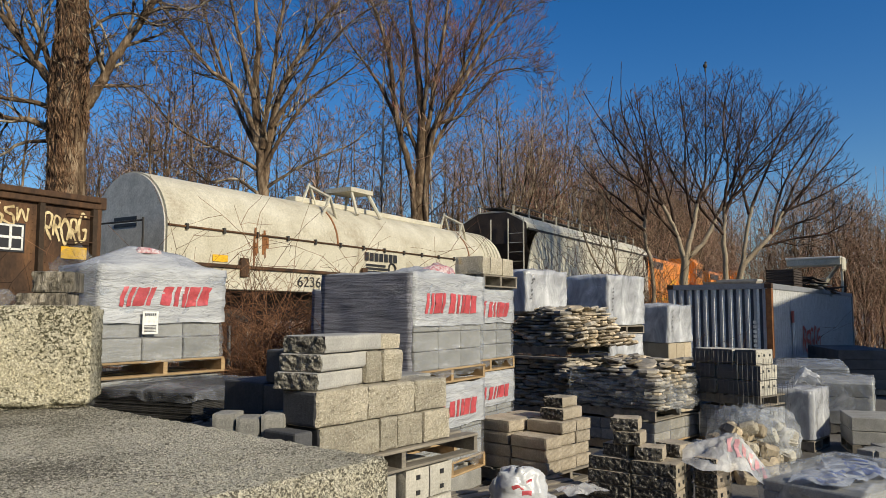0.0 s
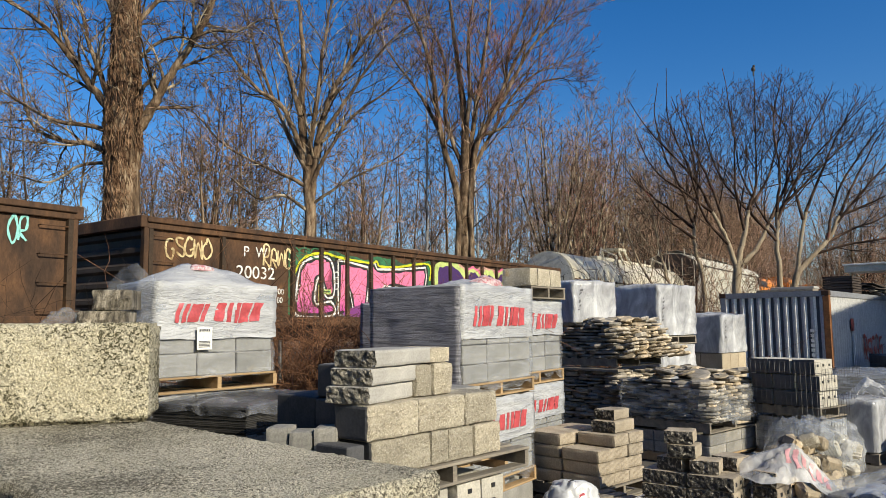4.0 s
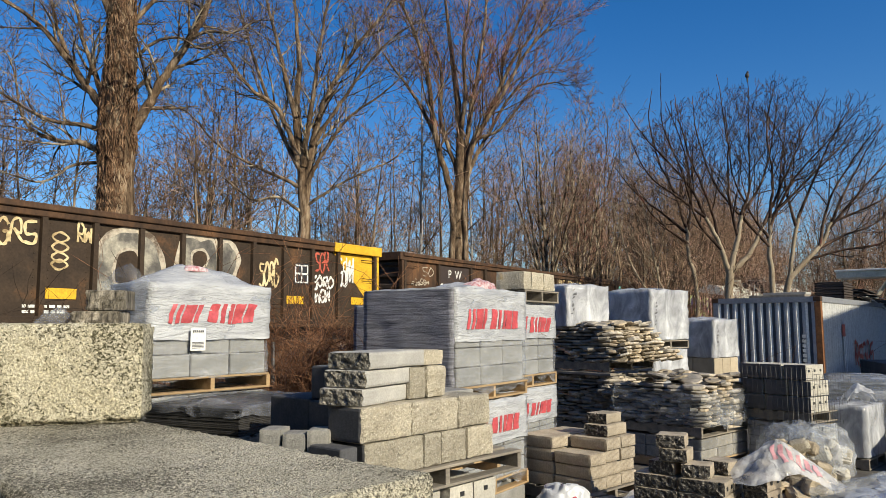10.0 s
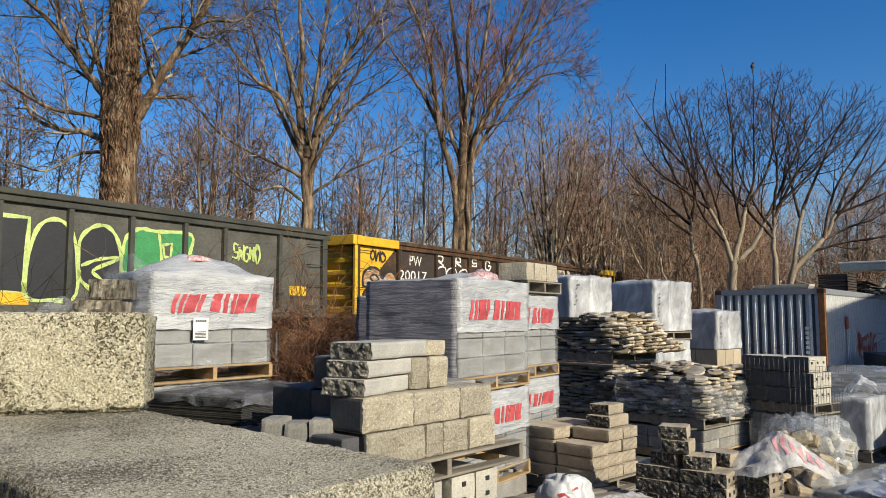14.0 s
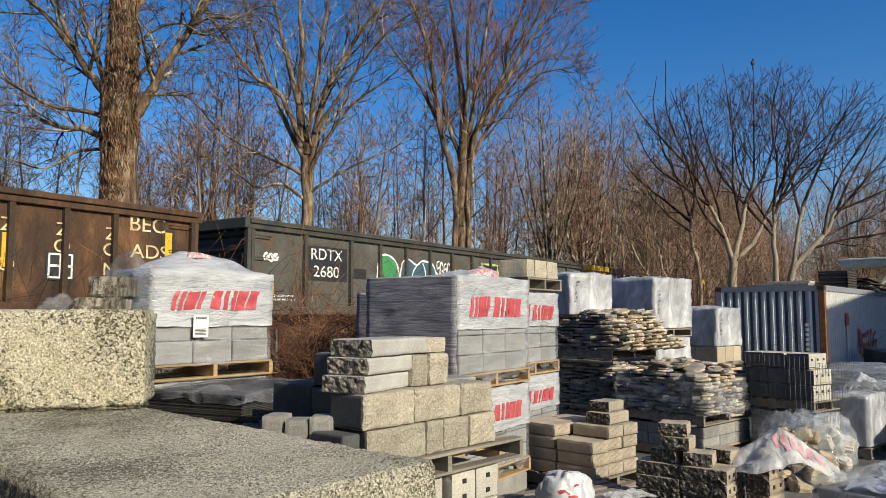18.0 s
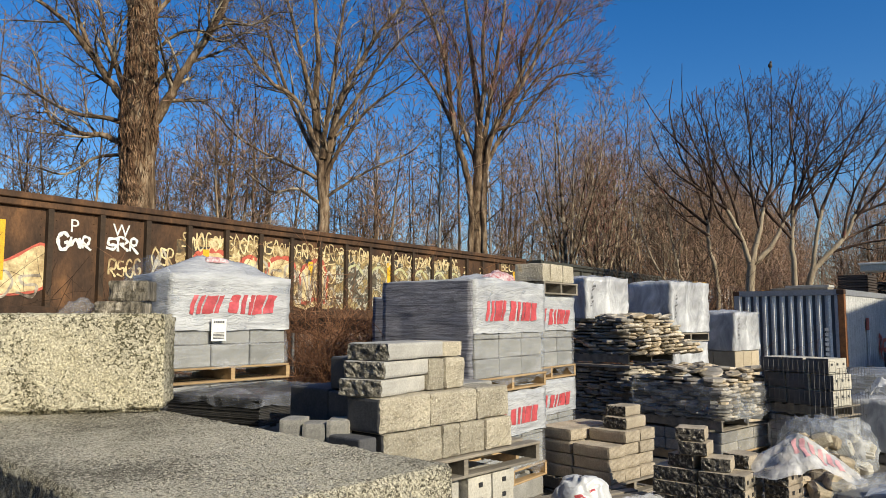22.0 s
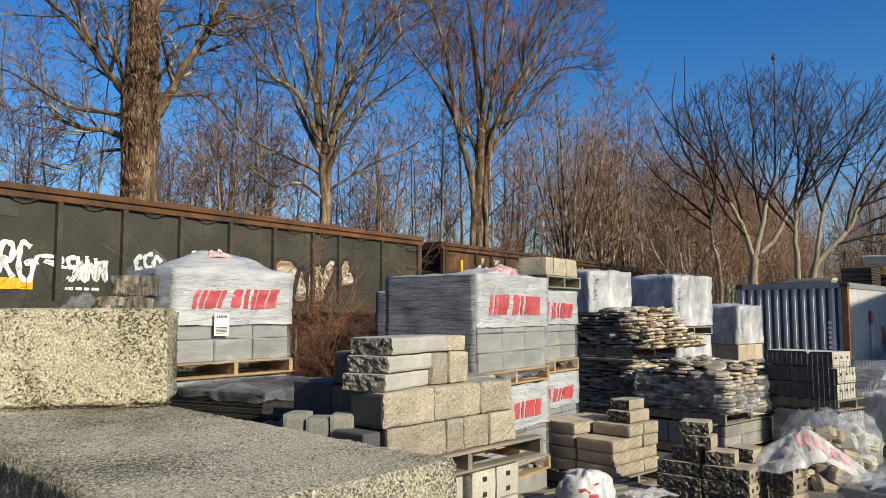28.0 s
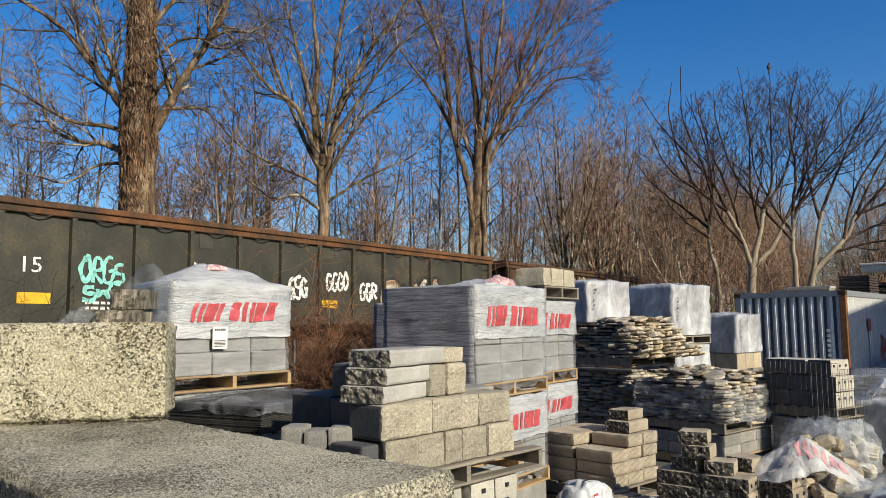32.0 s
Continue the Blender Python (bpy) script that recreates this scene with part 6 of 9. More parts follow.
# ---- the stack of split-faced wall blocks ----
def front_stack():
    base = yard(-0.385, 4.18, 0.0, -7)
    z0 = 0.985
    t = thing("wall_block_stack", base @ pose(0, 0, z0), "tan split-faced wall blocks stacked on a pallet", "block stack")
    seed = 70
    for row, (z, cuts) in enumerate(((0.0, (0.0, 0.494, 0.655, 0.905, 1.18)), (0.2035, (-0.04, 0.386, 0.826, 1.16)))):
        for a, b in zip(cuts, cuts[1:]):
            seed += 1
            # leftmost blocks: charcoal end face carries the shade of that side
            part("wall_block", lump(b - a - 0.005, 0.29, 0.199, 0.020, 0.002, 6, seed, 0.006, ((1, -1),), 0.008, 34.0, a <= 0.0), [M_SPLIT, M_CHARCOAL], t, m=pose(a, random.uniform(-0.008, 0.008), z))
    # second row of the same courses behind
    for z in (0.0, 0.2035):
        for a in (0.06, 0.50, 0.93):
            seed += 1
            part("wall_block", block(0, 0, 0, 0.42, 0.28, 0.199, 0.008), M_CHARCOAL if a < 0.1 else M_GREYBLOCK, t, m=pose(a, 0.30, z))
    # capstones askew on top, broken ends out
    for k in range(3):
        seed += 1
        part("capstone", lump(0.60, 0.30, 0.099, 0.016, 0.002, 6, seed, 0.005, ((0, -1),), 0.016, 30.0, True), [M_CAP, M_BROKEN], t, "smooth grey capstone with a broken end", m=pose(-0.02 + 0.018 * k, 0.012 - 0.008 * k, 0.405 + 0.1025 * k, 0, 0, 13.5 - 1.5 * k))
    part("wall_block", lump(0.15, 0.29, 0.199, 0.028, 0.003, 6, 91, 0.008, ((1, -1),), 0.011), M_SPLIT, t, m=pose(0.455, 0.09, 0.405))
    part("wall_block", lump(0.18, 0.29, 0.199, 0.028, 0.003, 6, 92, 0.008, ((1, -1),), 0.011), M_SPLIT, t, m=pose(0.61, 0.08, 0.405))
    part("capstone", lump(0.30, 0.30, 0.098, 0.028, 0.002, 6, 93, 0.005, ((1, -1),), 0.006), M_SPLIT, t, m=pose(0.48, 0.10, 0.608))
    part("wall_block", block(0, 0, 0, 0.3, 0.3, 0.199, 0.01), M_CAP, t, m=pose(0.25, 0.45, 0.405))
    # charcoal blocks towards the back
    for i, (x, y, z, w, d, h) in enumerate(((0.08, 0.60, 0.0, 0.34, 0.40, 0.41), (0.10, 0.36, 0.412, 0.22, 0.25, 0.20), (-0.16, 0.03, 0.0, 0.13, 0.27, 0.19))):
        part("wall_block", block(0, 0, 0, w, d, h, 0.012, 2), M_CHARCOAL, t, "charcoal grey smooth block", m=pose(x, y, z))
    # pallets and hollow blocks beneath
    pallet(base @ pose(-0.12, -0.03, z0 - PALLET_H - 0.003), 1.58, 1.02, M_GREYWOOD)
    pallet(base @ pose(0.55, 0.40, z0 - 2 * PALLET_H - 0.008), 1.25, 0.62, M_PINE)
    h = thing("hollow_block_stack", base @ pose(0.70, -0.04, 0.0), "grey hollow concrete blocks with core holes", "block stack")
    for k in range(4):
        for i in range(2):
            for j in range(2):
                b = part("hollow_block", lump(0.236, 0.38, 0.206, 0.05, 0.003, 7, 600 + 9 * k + 3 * i + j, 0.006), M_GREYPALE, h, m=pose(0.243 * i, 0.02 + 0.39 * j, 0.005 + 0.2095 * k))
                if j == 0:
                    for q in (0.055, 0.150):
                        part("core_hole", block(0.10, -0.006, q - 0.014, 0.136, 0.004, q + 0.014), M_BLACKP, b)
    for k in range(3):
        part("hollow_block", block(0, 0, 0, 0.70, 0.76, 0.275, 0.01), M_GREYPALE, h, m=pose(-0.75, 0.05, 0.005 + 0.278 * k))
    # low blocks beside it
    s = thing("block_row", pose(-1.02, 4.33, 0.0, 0, 0, -8), "small grey blocks with pale ends in a row", "blocks")
    part("plinth", block(-0.03, -0.01, 0, 0.42, 0.20, 1.10, 0.015), M_GREYBLOCK, s)
    for i in range(3):
        part("block", lump(0.138, 0.19, 0.150, 0.03, 0.003, 7, 95 + i, 0.006), M_GREYBLOCK, s, m=pose(0.0 + 0.143 * i, 0.0 - 0.012 * (i % 2), 1.102 - 0.02 * (i % 2), 0, 0, 6 + random.uniform(-3, 3)))


front_stack()


def low_pallet():
    m = pose(-2.20, 5.68, 0.0, 0, 0, -25)
    pallet(m @ pose(0, 0, 0.93), 0.92, 1.15, M_GREYWOOD)
    tagged(part("timber_stack", block(0, 0, 0, 0.90, 1.1, 0.928, 0.02), M_OLDWOOD, m=m), "dark old timbers stacked flat under a pallet", "timber stack")
    t = thing("slate_bundle", m @ pose(0, 0, 0.93 + PALLET_H + 0.002), "dark thin slates under dusty film on a pallet", "slate bundle")
    me = mesh_of("slate", block(0, 0, 0, 0.90, 1.1, 0.0105, 0.002), M_SLATE)
    for k in range(16):
        piece("slate", me, t, pose(random.uniform(-0.006, 0.006), random.uniform(-0.006, 0.006), 0.0122 * k))
    part("dusty_film", wrap_mesh(0.92, 1.12, 0.150, 0.205, 0.012, 77, 0.035, True, 0.024, 0.025, 0.05), M_SHEEN, t, "shiny wrinkled film over the slates")


low_pallet()


# ---- stone and white loads farther back ----
def flag(rng, w, d, th, round_=False):
    """One rough flat stone, split sharp or worn round."""
    n = rng.randint(8, 10)
    bm = bmesh.new()
    a = [(0.5 * w * math.cos(2 * math.pi * i / n) * rng.uniform(0.84, 1.12), 0.5 * d * math.sin(2 * math.pi * i / n) * rng.uniform(0.84, 1.12)) for i in range(n)]
    rings = []
    for f, z in (((0.80, 0.0), (1.0, 0.42 * th), (0.78, 0.93 * th)) if round_ and th > 0.04 else ((0.90, 0.0), (1.0, 0.45 * th), (0.92, 0.97 * th))):
        rings.append([bm.verts.new((x * f * rng.uniform(0.96, 1.04), y * f * rng.uniform(0.96, 1.04), z + rng.uniform(-0.004, 0.004))) for x, y in a])
    top = bm.verts.new((rng.uniform(-0.03, 0.03), 0, th))
    for lo, hi in zip(rings, rings[1:]):
        for i in range(n):
            bm.faces.new((lo[i], lo[(i + 1) % n], hi[(i + 1) % n], hi[i]))
    for i in range(n):
        bm.faces.new((rings[-1][i], rings[-1][(i + 1) % n], top))
    bm.faces.new(rings[0][::-1])
    for f in bm.faces:
        f.smooth = False
    return bm


M_FIELD = material("tan_fieldstone", [(0.30, (0.17, 0.145, 0.11)), (0.5, (0.36, 0.30, 0.21)), (0.62, (0.56, 0.46, 0.33)), (0.72, (0.50, 0.28, 0.15))], scale=3.5, fine=35, rough=0.8, bump=0.6, depth=0.01, vary=0.35)
M_DARKSLATE = material("dark_slate_stone", [(0.30, (0.12, 0.112, 0.10)), (0.50, (0.30, 0.275, 0.235)), (0.66, (0.54, 0.47, 0.37))], scale=2.5, fine=35, rough=0.7, bump=0.6, depth=0.01, vary=0.4)
_rng = random.Random(77)
FLAGS = [mesh_of("flagstone", flag(_rng, _rng.uniform(0.24, 0.42), _rng.uniform(0.20, 0.32), _rng.uniform(0.030, 0.058)), M_DARKSLATE) for _ in range(14)]
FIELD = [mesh_of("fieldstone", flag(_rng, _rng.uniform(0.15, 0.34), _rng.uniform(0.14, 0.26), _rng.uniform(0.022, 0.048), True), M_FIELD) for _ in range(14)]


def stone_load(m, Lx, Ly, h, label, seed, slump=0.0, heap=True):
    """Flat stones piled on a pallet, spilling where slump is set."""
    rng = random.Random(seed)
    pallet(m, Lx, Ly, M_GREYWOOD)
    t = thing("stone_pile", m @ pose(0, 0, PALLET_H + 0.003), label, "stone pile", "pallets of flat stone")
    part("core", lump(Lx - 0.2, Ly - 0.2, h - 0.05, 0.2, 0.02, 3, seed, 0.03), M_SLATE, t, "dark filler lump inside the pile", m=pose(0.1, 0.1, 0))
    z = 0.0
    while z < h:
        for side in range(2):
            L = Lx if side == 0 else Ly
            a = rng.uniform(-0.05, 0.1)
            while a < L:
                w = rng.uniform(0.22, 0.36)
                push = slump * (1 - z / h) * rng.uniform(0.75, 1.0) if side == 0 else 0
                x, y = (a + w / 2, 0.12 - push) if side == 0 else (0.12, a + w / 2)
                if push > 0.1:
                    piece("fieldstone", rng.choice(FIELD), t, pose(x + rng.uniform(-0.08, 0.08), y + 0.17, z + 0.02, rng.uniform(-8, 8) - 14, rng.uniform(-8, 8), rng.uniform(0, 360)))
                piece("flagstone" if side or not slump else "fieldstone", rng.choice(FLAGS if side or not slump or rng.random() < 0.25 else FIELD), t, pose(x, y + rng.uniform(-0.03, 0.04), z, rng.uniform(-5, 5) - 14 * (push > 0.08), rng.uniform(-4, 4), rng.uniform(-18, 18) + (0 if side == 0 else 90)))
                a += w * 0.86
        z += 0.046
    if heap:
        for i in range(60):
            piece("fieldstone", rng.choice(FIELD if rng.random() < 0.7 else FLAGS), t, pose(rng.uniform(0.1, Lx - 0.1), rng.uniform(0.05, Ly - 0.1), h + rng.uniform(0.0, 0.09), rng.uniform(-14, 14), rng.uniform(-14, 14), rng.uniform(0, 360)))
    return t


def white_load(m, Lx, Ly, h, label, seed, base=True, ink=True):
    """A white plastic-hooded cube of blocks."""
    if base:
        pallet(m, Lx, Ly, M_GREYWOOD)
        m = m @ pose(0, 0, PALLET_H + 0.002)
    t = thing("white_bundle", m, label, "wrapped bundle", "white wrapped bundles")
    part("load", block(0.02, 0.02, 0, Lx - 0.02, Ly - 0.02, h - 0.03, 0.01), M_GREYBLOCK, t)
    part("white_hood", wrap_mesh(Lx, Ly, 0.015, h, 0.008, seed, 0.05, True, 0.022, 0.07), M_HOOD, t, "white wrinkled plastic hood")
    if ink:
        for k in range(7):
            x, z = 0.07 + 0.010 * k, h * 0.30 + 0.058 * k
            w = 0.035 + 0.02 * (k % 2)
            print_on(t, ((x, z), (x + w, z + 0.012), (x + w + 0.01, z + 0.044), (x + 0.01, z + 0.032)), -0.008, 0.022, seed, M_GREYINK, "slanted dark grey printed bar")
    return t


def back_loads():
    # stone under a white load
    a = yard(2.51, 10.5, 0.0, -10.5)
    stone_load(a @ pose(0, 0, 0.30), 1.30, 1.15, 0.68, "dark flat stones on a pallet in shade", 3, 0.0, False)
    tagged(part("concrete_slab", block(0, 0, 0, 1.3, 1.15, 0.298, 0.02), M_GREYBLOCK, m=a), "grey concrete slab base under stone", "slab")
    tagged(part("plank", lump(1.25, 0.30, 0.05, 0.1, 0.006, 4, 9, 0.01), M_GREYWOOD, m=a @ pose(-0.03, 1.22, 1.125, 0, 0, -92)), "grey weathered plank between two stone piles", "plank")
    stone_load(a @ pose(0.02, 0.05, 1.185), 1.28, 1.1, 0.46, "flat stones spilling down one side of a pallet", 4, 0.52)
    white_load(yard(1.98, 11.0, 1.82, -25), 0.84, 0.85, 0.63, "white plastic-hooded bundle on a stone pile", 5, False)
    # tall white loads
    b = yard(3.54, 12.0, 0.0, -15.5)
    pallet(b, 1.1, 0.9, M_GREYWOOD)
    white_load(b @ pose(0, 0, PALLET_H + 0.003), 1.0, 0.82, 0.86, "white wrapped bundle at the bottom of a stack", 6, False, False)
    white_load(b @ pose(0.06, 0, 1.005), 0.98, 0.80, 0.44, "white wrapped bundle in the middle of a stack", 7, False, False)
    white_load(b @ pose(-0.02, -0.02, 1.455), 1.1, 0.84, 0.84, "white plastic-hooded bundle on top of a stack", 8)
    # tan blocks with a white load
    c = yard(4.93, 13.0, 0.0, -15.5)
    t = thing("tan_block_stack", c, "tan smooth concrete blocks in columns", "block stack")
    for k in range(4):
        for i in range(3):
            for j in range(2):
                part("tan_block", block(0, 0, 0, 0.272, 0.42, 0.311, 0.010), M_TANBLOCK, t, m=pose(0.28 * i, 0.43 * j, 0.315 * k))
    white_load(c @ pose(0, 0, 1.262), 0.84, 0.90, 0.68, "white plastic-hooded bundle on tan blocks", 9, False)
    # stone in torn netting
    d = yard(3.33, 9.3, 0.0, -13)
    bundle(d, 1.3, 1.2, 0.28, 2, M_FLAG, "stones under dusty film below a stone pile", None, film=M_THIN, seed=31)
    stone_load(d @ pose(0, 0, 0.43), 1.4, 1.22, 0.50, "rust-flecked flat stones heaped on a pallet", 10, 0.10)
    tagged(part("torn_film", wrap_mesh(1.46, 1.25, 0.02, 0.44, 0.05, 87, 0, False, 0.06, 0.045, 0.10), M_THIN, m=d @ pose(-0.03, -0.06, 0.43 + PALLET_H)), "wrinkled clear film round a stone pile", "plastic sheet")
    bm = crumple(0.13, 0.10, 0.30, 83)
    tagged(part("torn_film", bm, M_THIN, m=d @ pose(0.42, -0.10, 0.58)), "torn clear film hanging on a stone pile", "plastic sheet")


back_loads()


def wire_panel(parent, m, w, h, step=0.1, r=0.0028, name="mesh_panel"):
    bm = bmesh.new()
    n, k = round(w / step), round(h / step / 1.8)
    for i in range(n + 1):
        x = w * i / n
        tube(bm, [Vector((x, 0, 0)), Vector((x, 0.004 * math.sin(i), h))], [r] * 2, 3, cap=False)
    for j in range(k + 1):
        z = h * j / k
        tube(bm, [Vector((0, 0, z)), Vector((w, 0, z))], [r] * 2, 3, cap=False)
    return part(name, bm, M_WIRE, parent, m=m)


def cages():
    # mesh basket round grey blocks
    e = yard(4.72, 9.30, 0.0, -20)
    t = thing("wire_basket", e, "bent galvanised wire mesh basket round stacked goods", "wire basket")
    wire_panel(t, pose(0.0, -0.06, 0.0), 0.95, 1.22, 0.07)
    wire_panel(t, pose(-0.04, -0.06, 0.0, 0, 0, 90), 0.95, 1.30, 0.07)
    wire_panel(t, pose(0.0, 0.90, 0.0), 0.95, 1.22)
    pallet(e @ pose(0.0, 0.0, 0.60), 0.92, 0.95, M_GREYWOOD)
    g = thing("grey_block_stack", e @ pose(0.0, 0.0, 0.60 + PALLET_H + 0.002), "grey concrete blocks stacked on a raised pallet", "block stack")
    for k in range(3):
        for i in range(2):
            for j in range(3):
                if i == 1 and (k == 2 or j == 0):
                    continue
                # pale blocks; the charcoal left face is that side's shade in colour
                b = part("grey_block", lump(0.445, 0.30, 0.196, 0.07, 0.003, 7, 400 + 20 * k + 4 * i + j, 0.006, dark=True), [M_GREYPALE, M_CHARCOAL], g, m=pose(0.452 * i + random.uniform(-0.012, 0.012), 0.31 * j + (0.05 if k == 2 else 0.0) + random.uniform(-0.01, 0.01), 0.20 * k))
                if j == 0:
                    for q in (0.07, 0.21, 0.36):
                        part("core_hole", block(q - 0.018, -0.006, 0.105, q + 0.018, 0.004, 0.135), M_BLACKP, b)
    bundle(e @ pose(0.0, 0.0, 0.0), 0.92, 0.85, 0.44, 3, M_FLAG, "pale stones under milky film in a wire basket", None, film=M_HAZE, seed=41)
    # stones slumped in netting and film in front
    rng = random.Random(15)

    def slumped(x, y, z, rx, ry, h, n, label, mats):
        r = thing("stone_heap", pose(x, y, z), label, "stone heap")
        for i in range(n):
            s = rng.uniform(0.14, 0.25)
            a, b = rng.uniform(0, 6.28), math.asin(rng.random() ** 1.5)
            q = lump(s, s * rng.uniform(0.7, 1.0), s * rng.uniform(0.45, 0.8), s / 6, 0.012, 8, 200 + i, 0.022)
            part("stone", q, rng.choice(mats), r, m=pose(0.84 * rx * math.cos(a) * math.cos(b) - s / 2, 0.84 * ry * math.sin(a) * math.cos(b) - s / 2, max(0.0, 0.86 * h * math.sin(b) - 0.05), rng.uniform(-25, 25), rng.uniform(-25, 25), rng.uniform(0, 360)))
        part("core", lump(1.3 * rx, 1.3 * ry, 0.62 * h, 0.1, 0.03, 4, 77, 0.08), M_SLATE, r, "dark filler lump inside", m=pose(-0.65 * rx, -0.65 * ry, 0))
        return r

    r = slumped(3.98, 8.35, 0.0, 0.42, 0.38, 0.62, 95, "rounded tan stones slumped in wire netting and film", (M_FIELD, M_SPLIT, M_FIELD, M_BROWNTAN))
    bm = bmesh.new()
    for i in range(26):
        a = 2 * math.pi * i / 26
        tube(bm, [Vector((0.45 * math.cos(a) * math.cos(b), 0.41 * math.sin(a) * math.cos(b), 0.66 * math.sin(b) + 0.02 * math.sin(5 * a + 3 * b))) for b in (0.05, 0.3, 0.6, 0.9, 1.15)], [0.0022] * 5, 3, cap=False)
    for b in (0.1, 0.35, 0.6, 0.85, 1.1):
        tube(bm, [Vector((0.45 * math.cos(a) * math.cos(b), 0.41 * math.sin(a) * math.cos(b), 0.66 * math.sin(b) + 0.02 * math.sin(5 * a + 3 * b))) for a in [i * 0.25 for i in range(26)]], [0.0022] * 26, 3, cap=False)
    part("wire_netting", bm, M_WIRE, r)
    part("clear_film", crumple(0.42, 0.34, 0.72, 91), M_THIN, r, "torn clear film pulled over the stones", m=pose(0.08, 0.14, 0))
    p = yard(4.36, 8.22, 0.0, 3)
    pallet(p, 0.80, 0.72, M_GREYWOOD)
    r = slumped(4.46, 8.72, PALLET_H + 0.004, 0.34, 0.30, 0.46, 36, "pale stones under bulging clear film on a pallet", (M_GREYPALE, M_FIELD, M_GREYPALE))
    part("clear_film", crumple(0.42, 0.37, 0.56, 95), M_GLOSS, r, "bulging shiny clear film")


cages()


def brown_stacks():
    # tan-brown blocks part used up
    a = yard(1.46, 7.06, 0.0, -11.5)
    for z in (0.0, PALLET_H + 0.003):
        pallet(a @ pose(-0.03, -0.03, z), 0.86, 0.92, M_GREYWOOD)
    t = thing("brown_block_stack", a @ pose(0, 0, 2 * PALLET_H + 0.006), "part-used stack of tan-brown blocks on a pallet", "block stack")
    bh = 0.118
    heights = ((3, 4), (4, 4), (4, 4))
    me = mesh_of("brown_block", lump(0.262, 0.43, bh - 0.004, 0.03, 0.002, 8, 130, 0.005, ((1, -1),), 0.012, 30.0), M_BROWNTAN)
    for i in range(3):
        for j in range(2):
            for k in range(heights[i][j]):
                piece("brown_block", me, t, pose(0.268 * i + random.uniform(-0.012, 0.012), 0.436 * j + random.uniform(-0.02, 0.012), bh * k, 0, 0, random.uniform(-1.5, 1.5)))
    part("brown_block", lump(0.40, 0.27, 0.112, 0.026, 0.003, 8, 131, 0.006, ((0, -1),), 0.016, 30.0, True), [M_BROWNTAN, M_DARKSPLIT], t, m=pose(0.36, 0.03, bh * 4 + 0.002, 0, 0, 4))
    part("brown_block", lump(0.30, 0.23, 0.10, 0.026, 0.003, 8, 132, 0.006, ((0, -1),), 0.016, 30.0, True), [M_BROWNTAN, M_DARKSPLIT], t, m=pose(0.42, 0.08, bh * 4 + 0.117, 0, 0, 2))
    # rough brown retaining blocks close by
    b = yard(2.31, 5.98, 0.0, -3.5)
    pallet(b @ pose(-0.05, -0.05, 0.0), 0.75, 1.0, M_GREYWOOD)
    s = thing("rough_block_stack", b @ pose(0, 0, PALLET_H + 0.002), "brown rough-faced retaining blocks stacked unevenly", "block stack")
    rh = 0.113
    seed = 140
    for k in range(4):
        for i in range(2):
            for j in range(2):
                seed += 1
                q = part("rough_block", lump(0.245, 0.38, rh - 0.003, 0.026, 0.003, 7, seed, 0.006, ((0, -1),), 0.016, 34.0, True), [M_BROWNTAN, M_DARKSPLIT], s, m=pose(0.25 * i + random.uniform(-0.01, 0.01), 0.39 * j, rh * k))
                if j == 0:
                    for dd in (0.06, 0.18):
                        part("core_hole", block(dd - 0.014, -0.006, 0.04, dd + 0.014, 0.004, 0.07), M_BLACKP, q)
    tops = ((0.02, 0.42, 4, -8), (0.05, 0.12, 4, 10), (0.02, 0.30, 5, 6), (0.24, 0.34, 4, 30), (0.04, 0.32, 6, 12), (0.28, 0.05, 4, -15))
    for i, (x, y, k, r) in enumerate(tops):
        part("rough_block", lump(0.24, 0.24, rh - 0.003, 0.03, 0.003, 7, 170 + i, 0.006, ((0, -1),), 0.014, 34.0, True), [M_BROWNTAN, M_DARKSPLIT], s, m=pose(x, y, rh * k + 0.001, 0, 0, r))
    # one pile by itself
    c = yard(2.66, 6.0, 0.0, -12)
    pallet(c @ pose(-0.02, -0.02, 0.0), 0.5, 0.6, M_GREYWOOD)
    q = thing("rough_block_pair", c @ pose(0, 0, PALLET_H + 0.002), "brown rough block pair with drilled holes", "blocks")
    for k in range(4):
        w = part("rough_block", lump(0.30, 0.20, 0.120, 0.026, 0.003, 7, 180 + k, 0.006, ((0, -1),), 0.016, 34.0, True), [M_BROWNBLOCK, M_DARKSPLIT], q, m=pose(0, 0, 0.122 * k))
        for dd in (0.08, 0.21):
            part("core_hole", block(dd - 0.016, -0.006, 0.05, dd + 0.016, 0.004, 0.08), M_BLACKP, w)


brown_stacks()


def drape_point(u, v, w, d, h, seed, peak, fold, lift=0.0):
    """A point of a limp sheet held up at one place, its creases running down from there."""
    off = Vector((seed, seed * 0.7, 0))
    x, y = (u - peak) / max(peak, 1 - peak), (v - 0.5) * 1.6
    r = math.hypot(x, y)
    a = math.atan2(y, x)
    z = h * max(0.0, 1 - r) ** 0.9 + fold * 0.9 * min(1.0, r * 2) * (abs(math.sin(a * 3.5 + seed)) - 0.5)
    p = Vector((w * (u - 0.5), d * (v - 0.5), z))
    p += 0.6 * fold * noise.noise_vector(p * 6 + off) + 0.35 * fold * noise.noise_vector(p * 15 + off)
    return p + Vector((0, -0.4 * lift, lift))


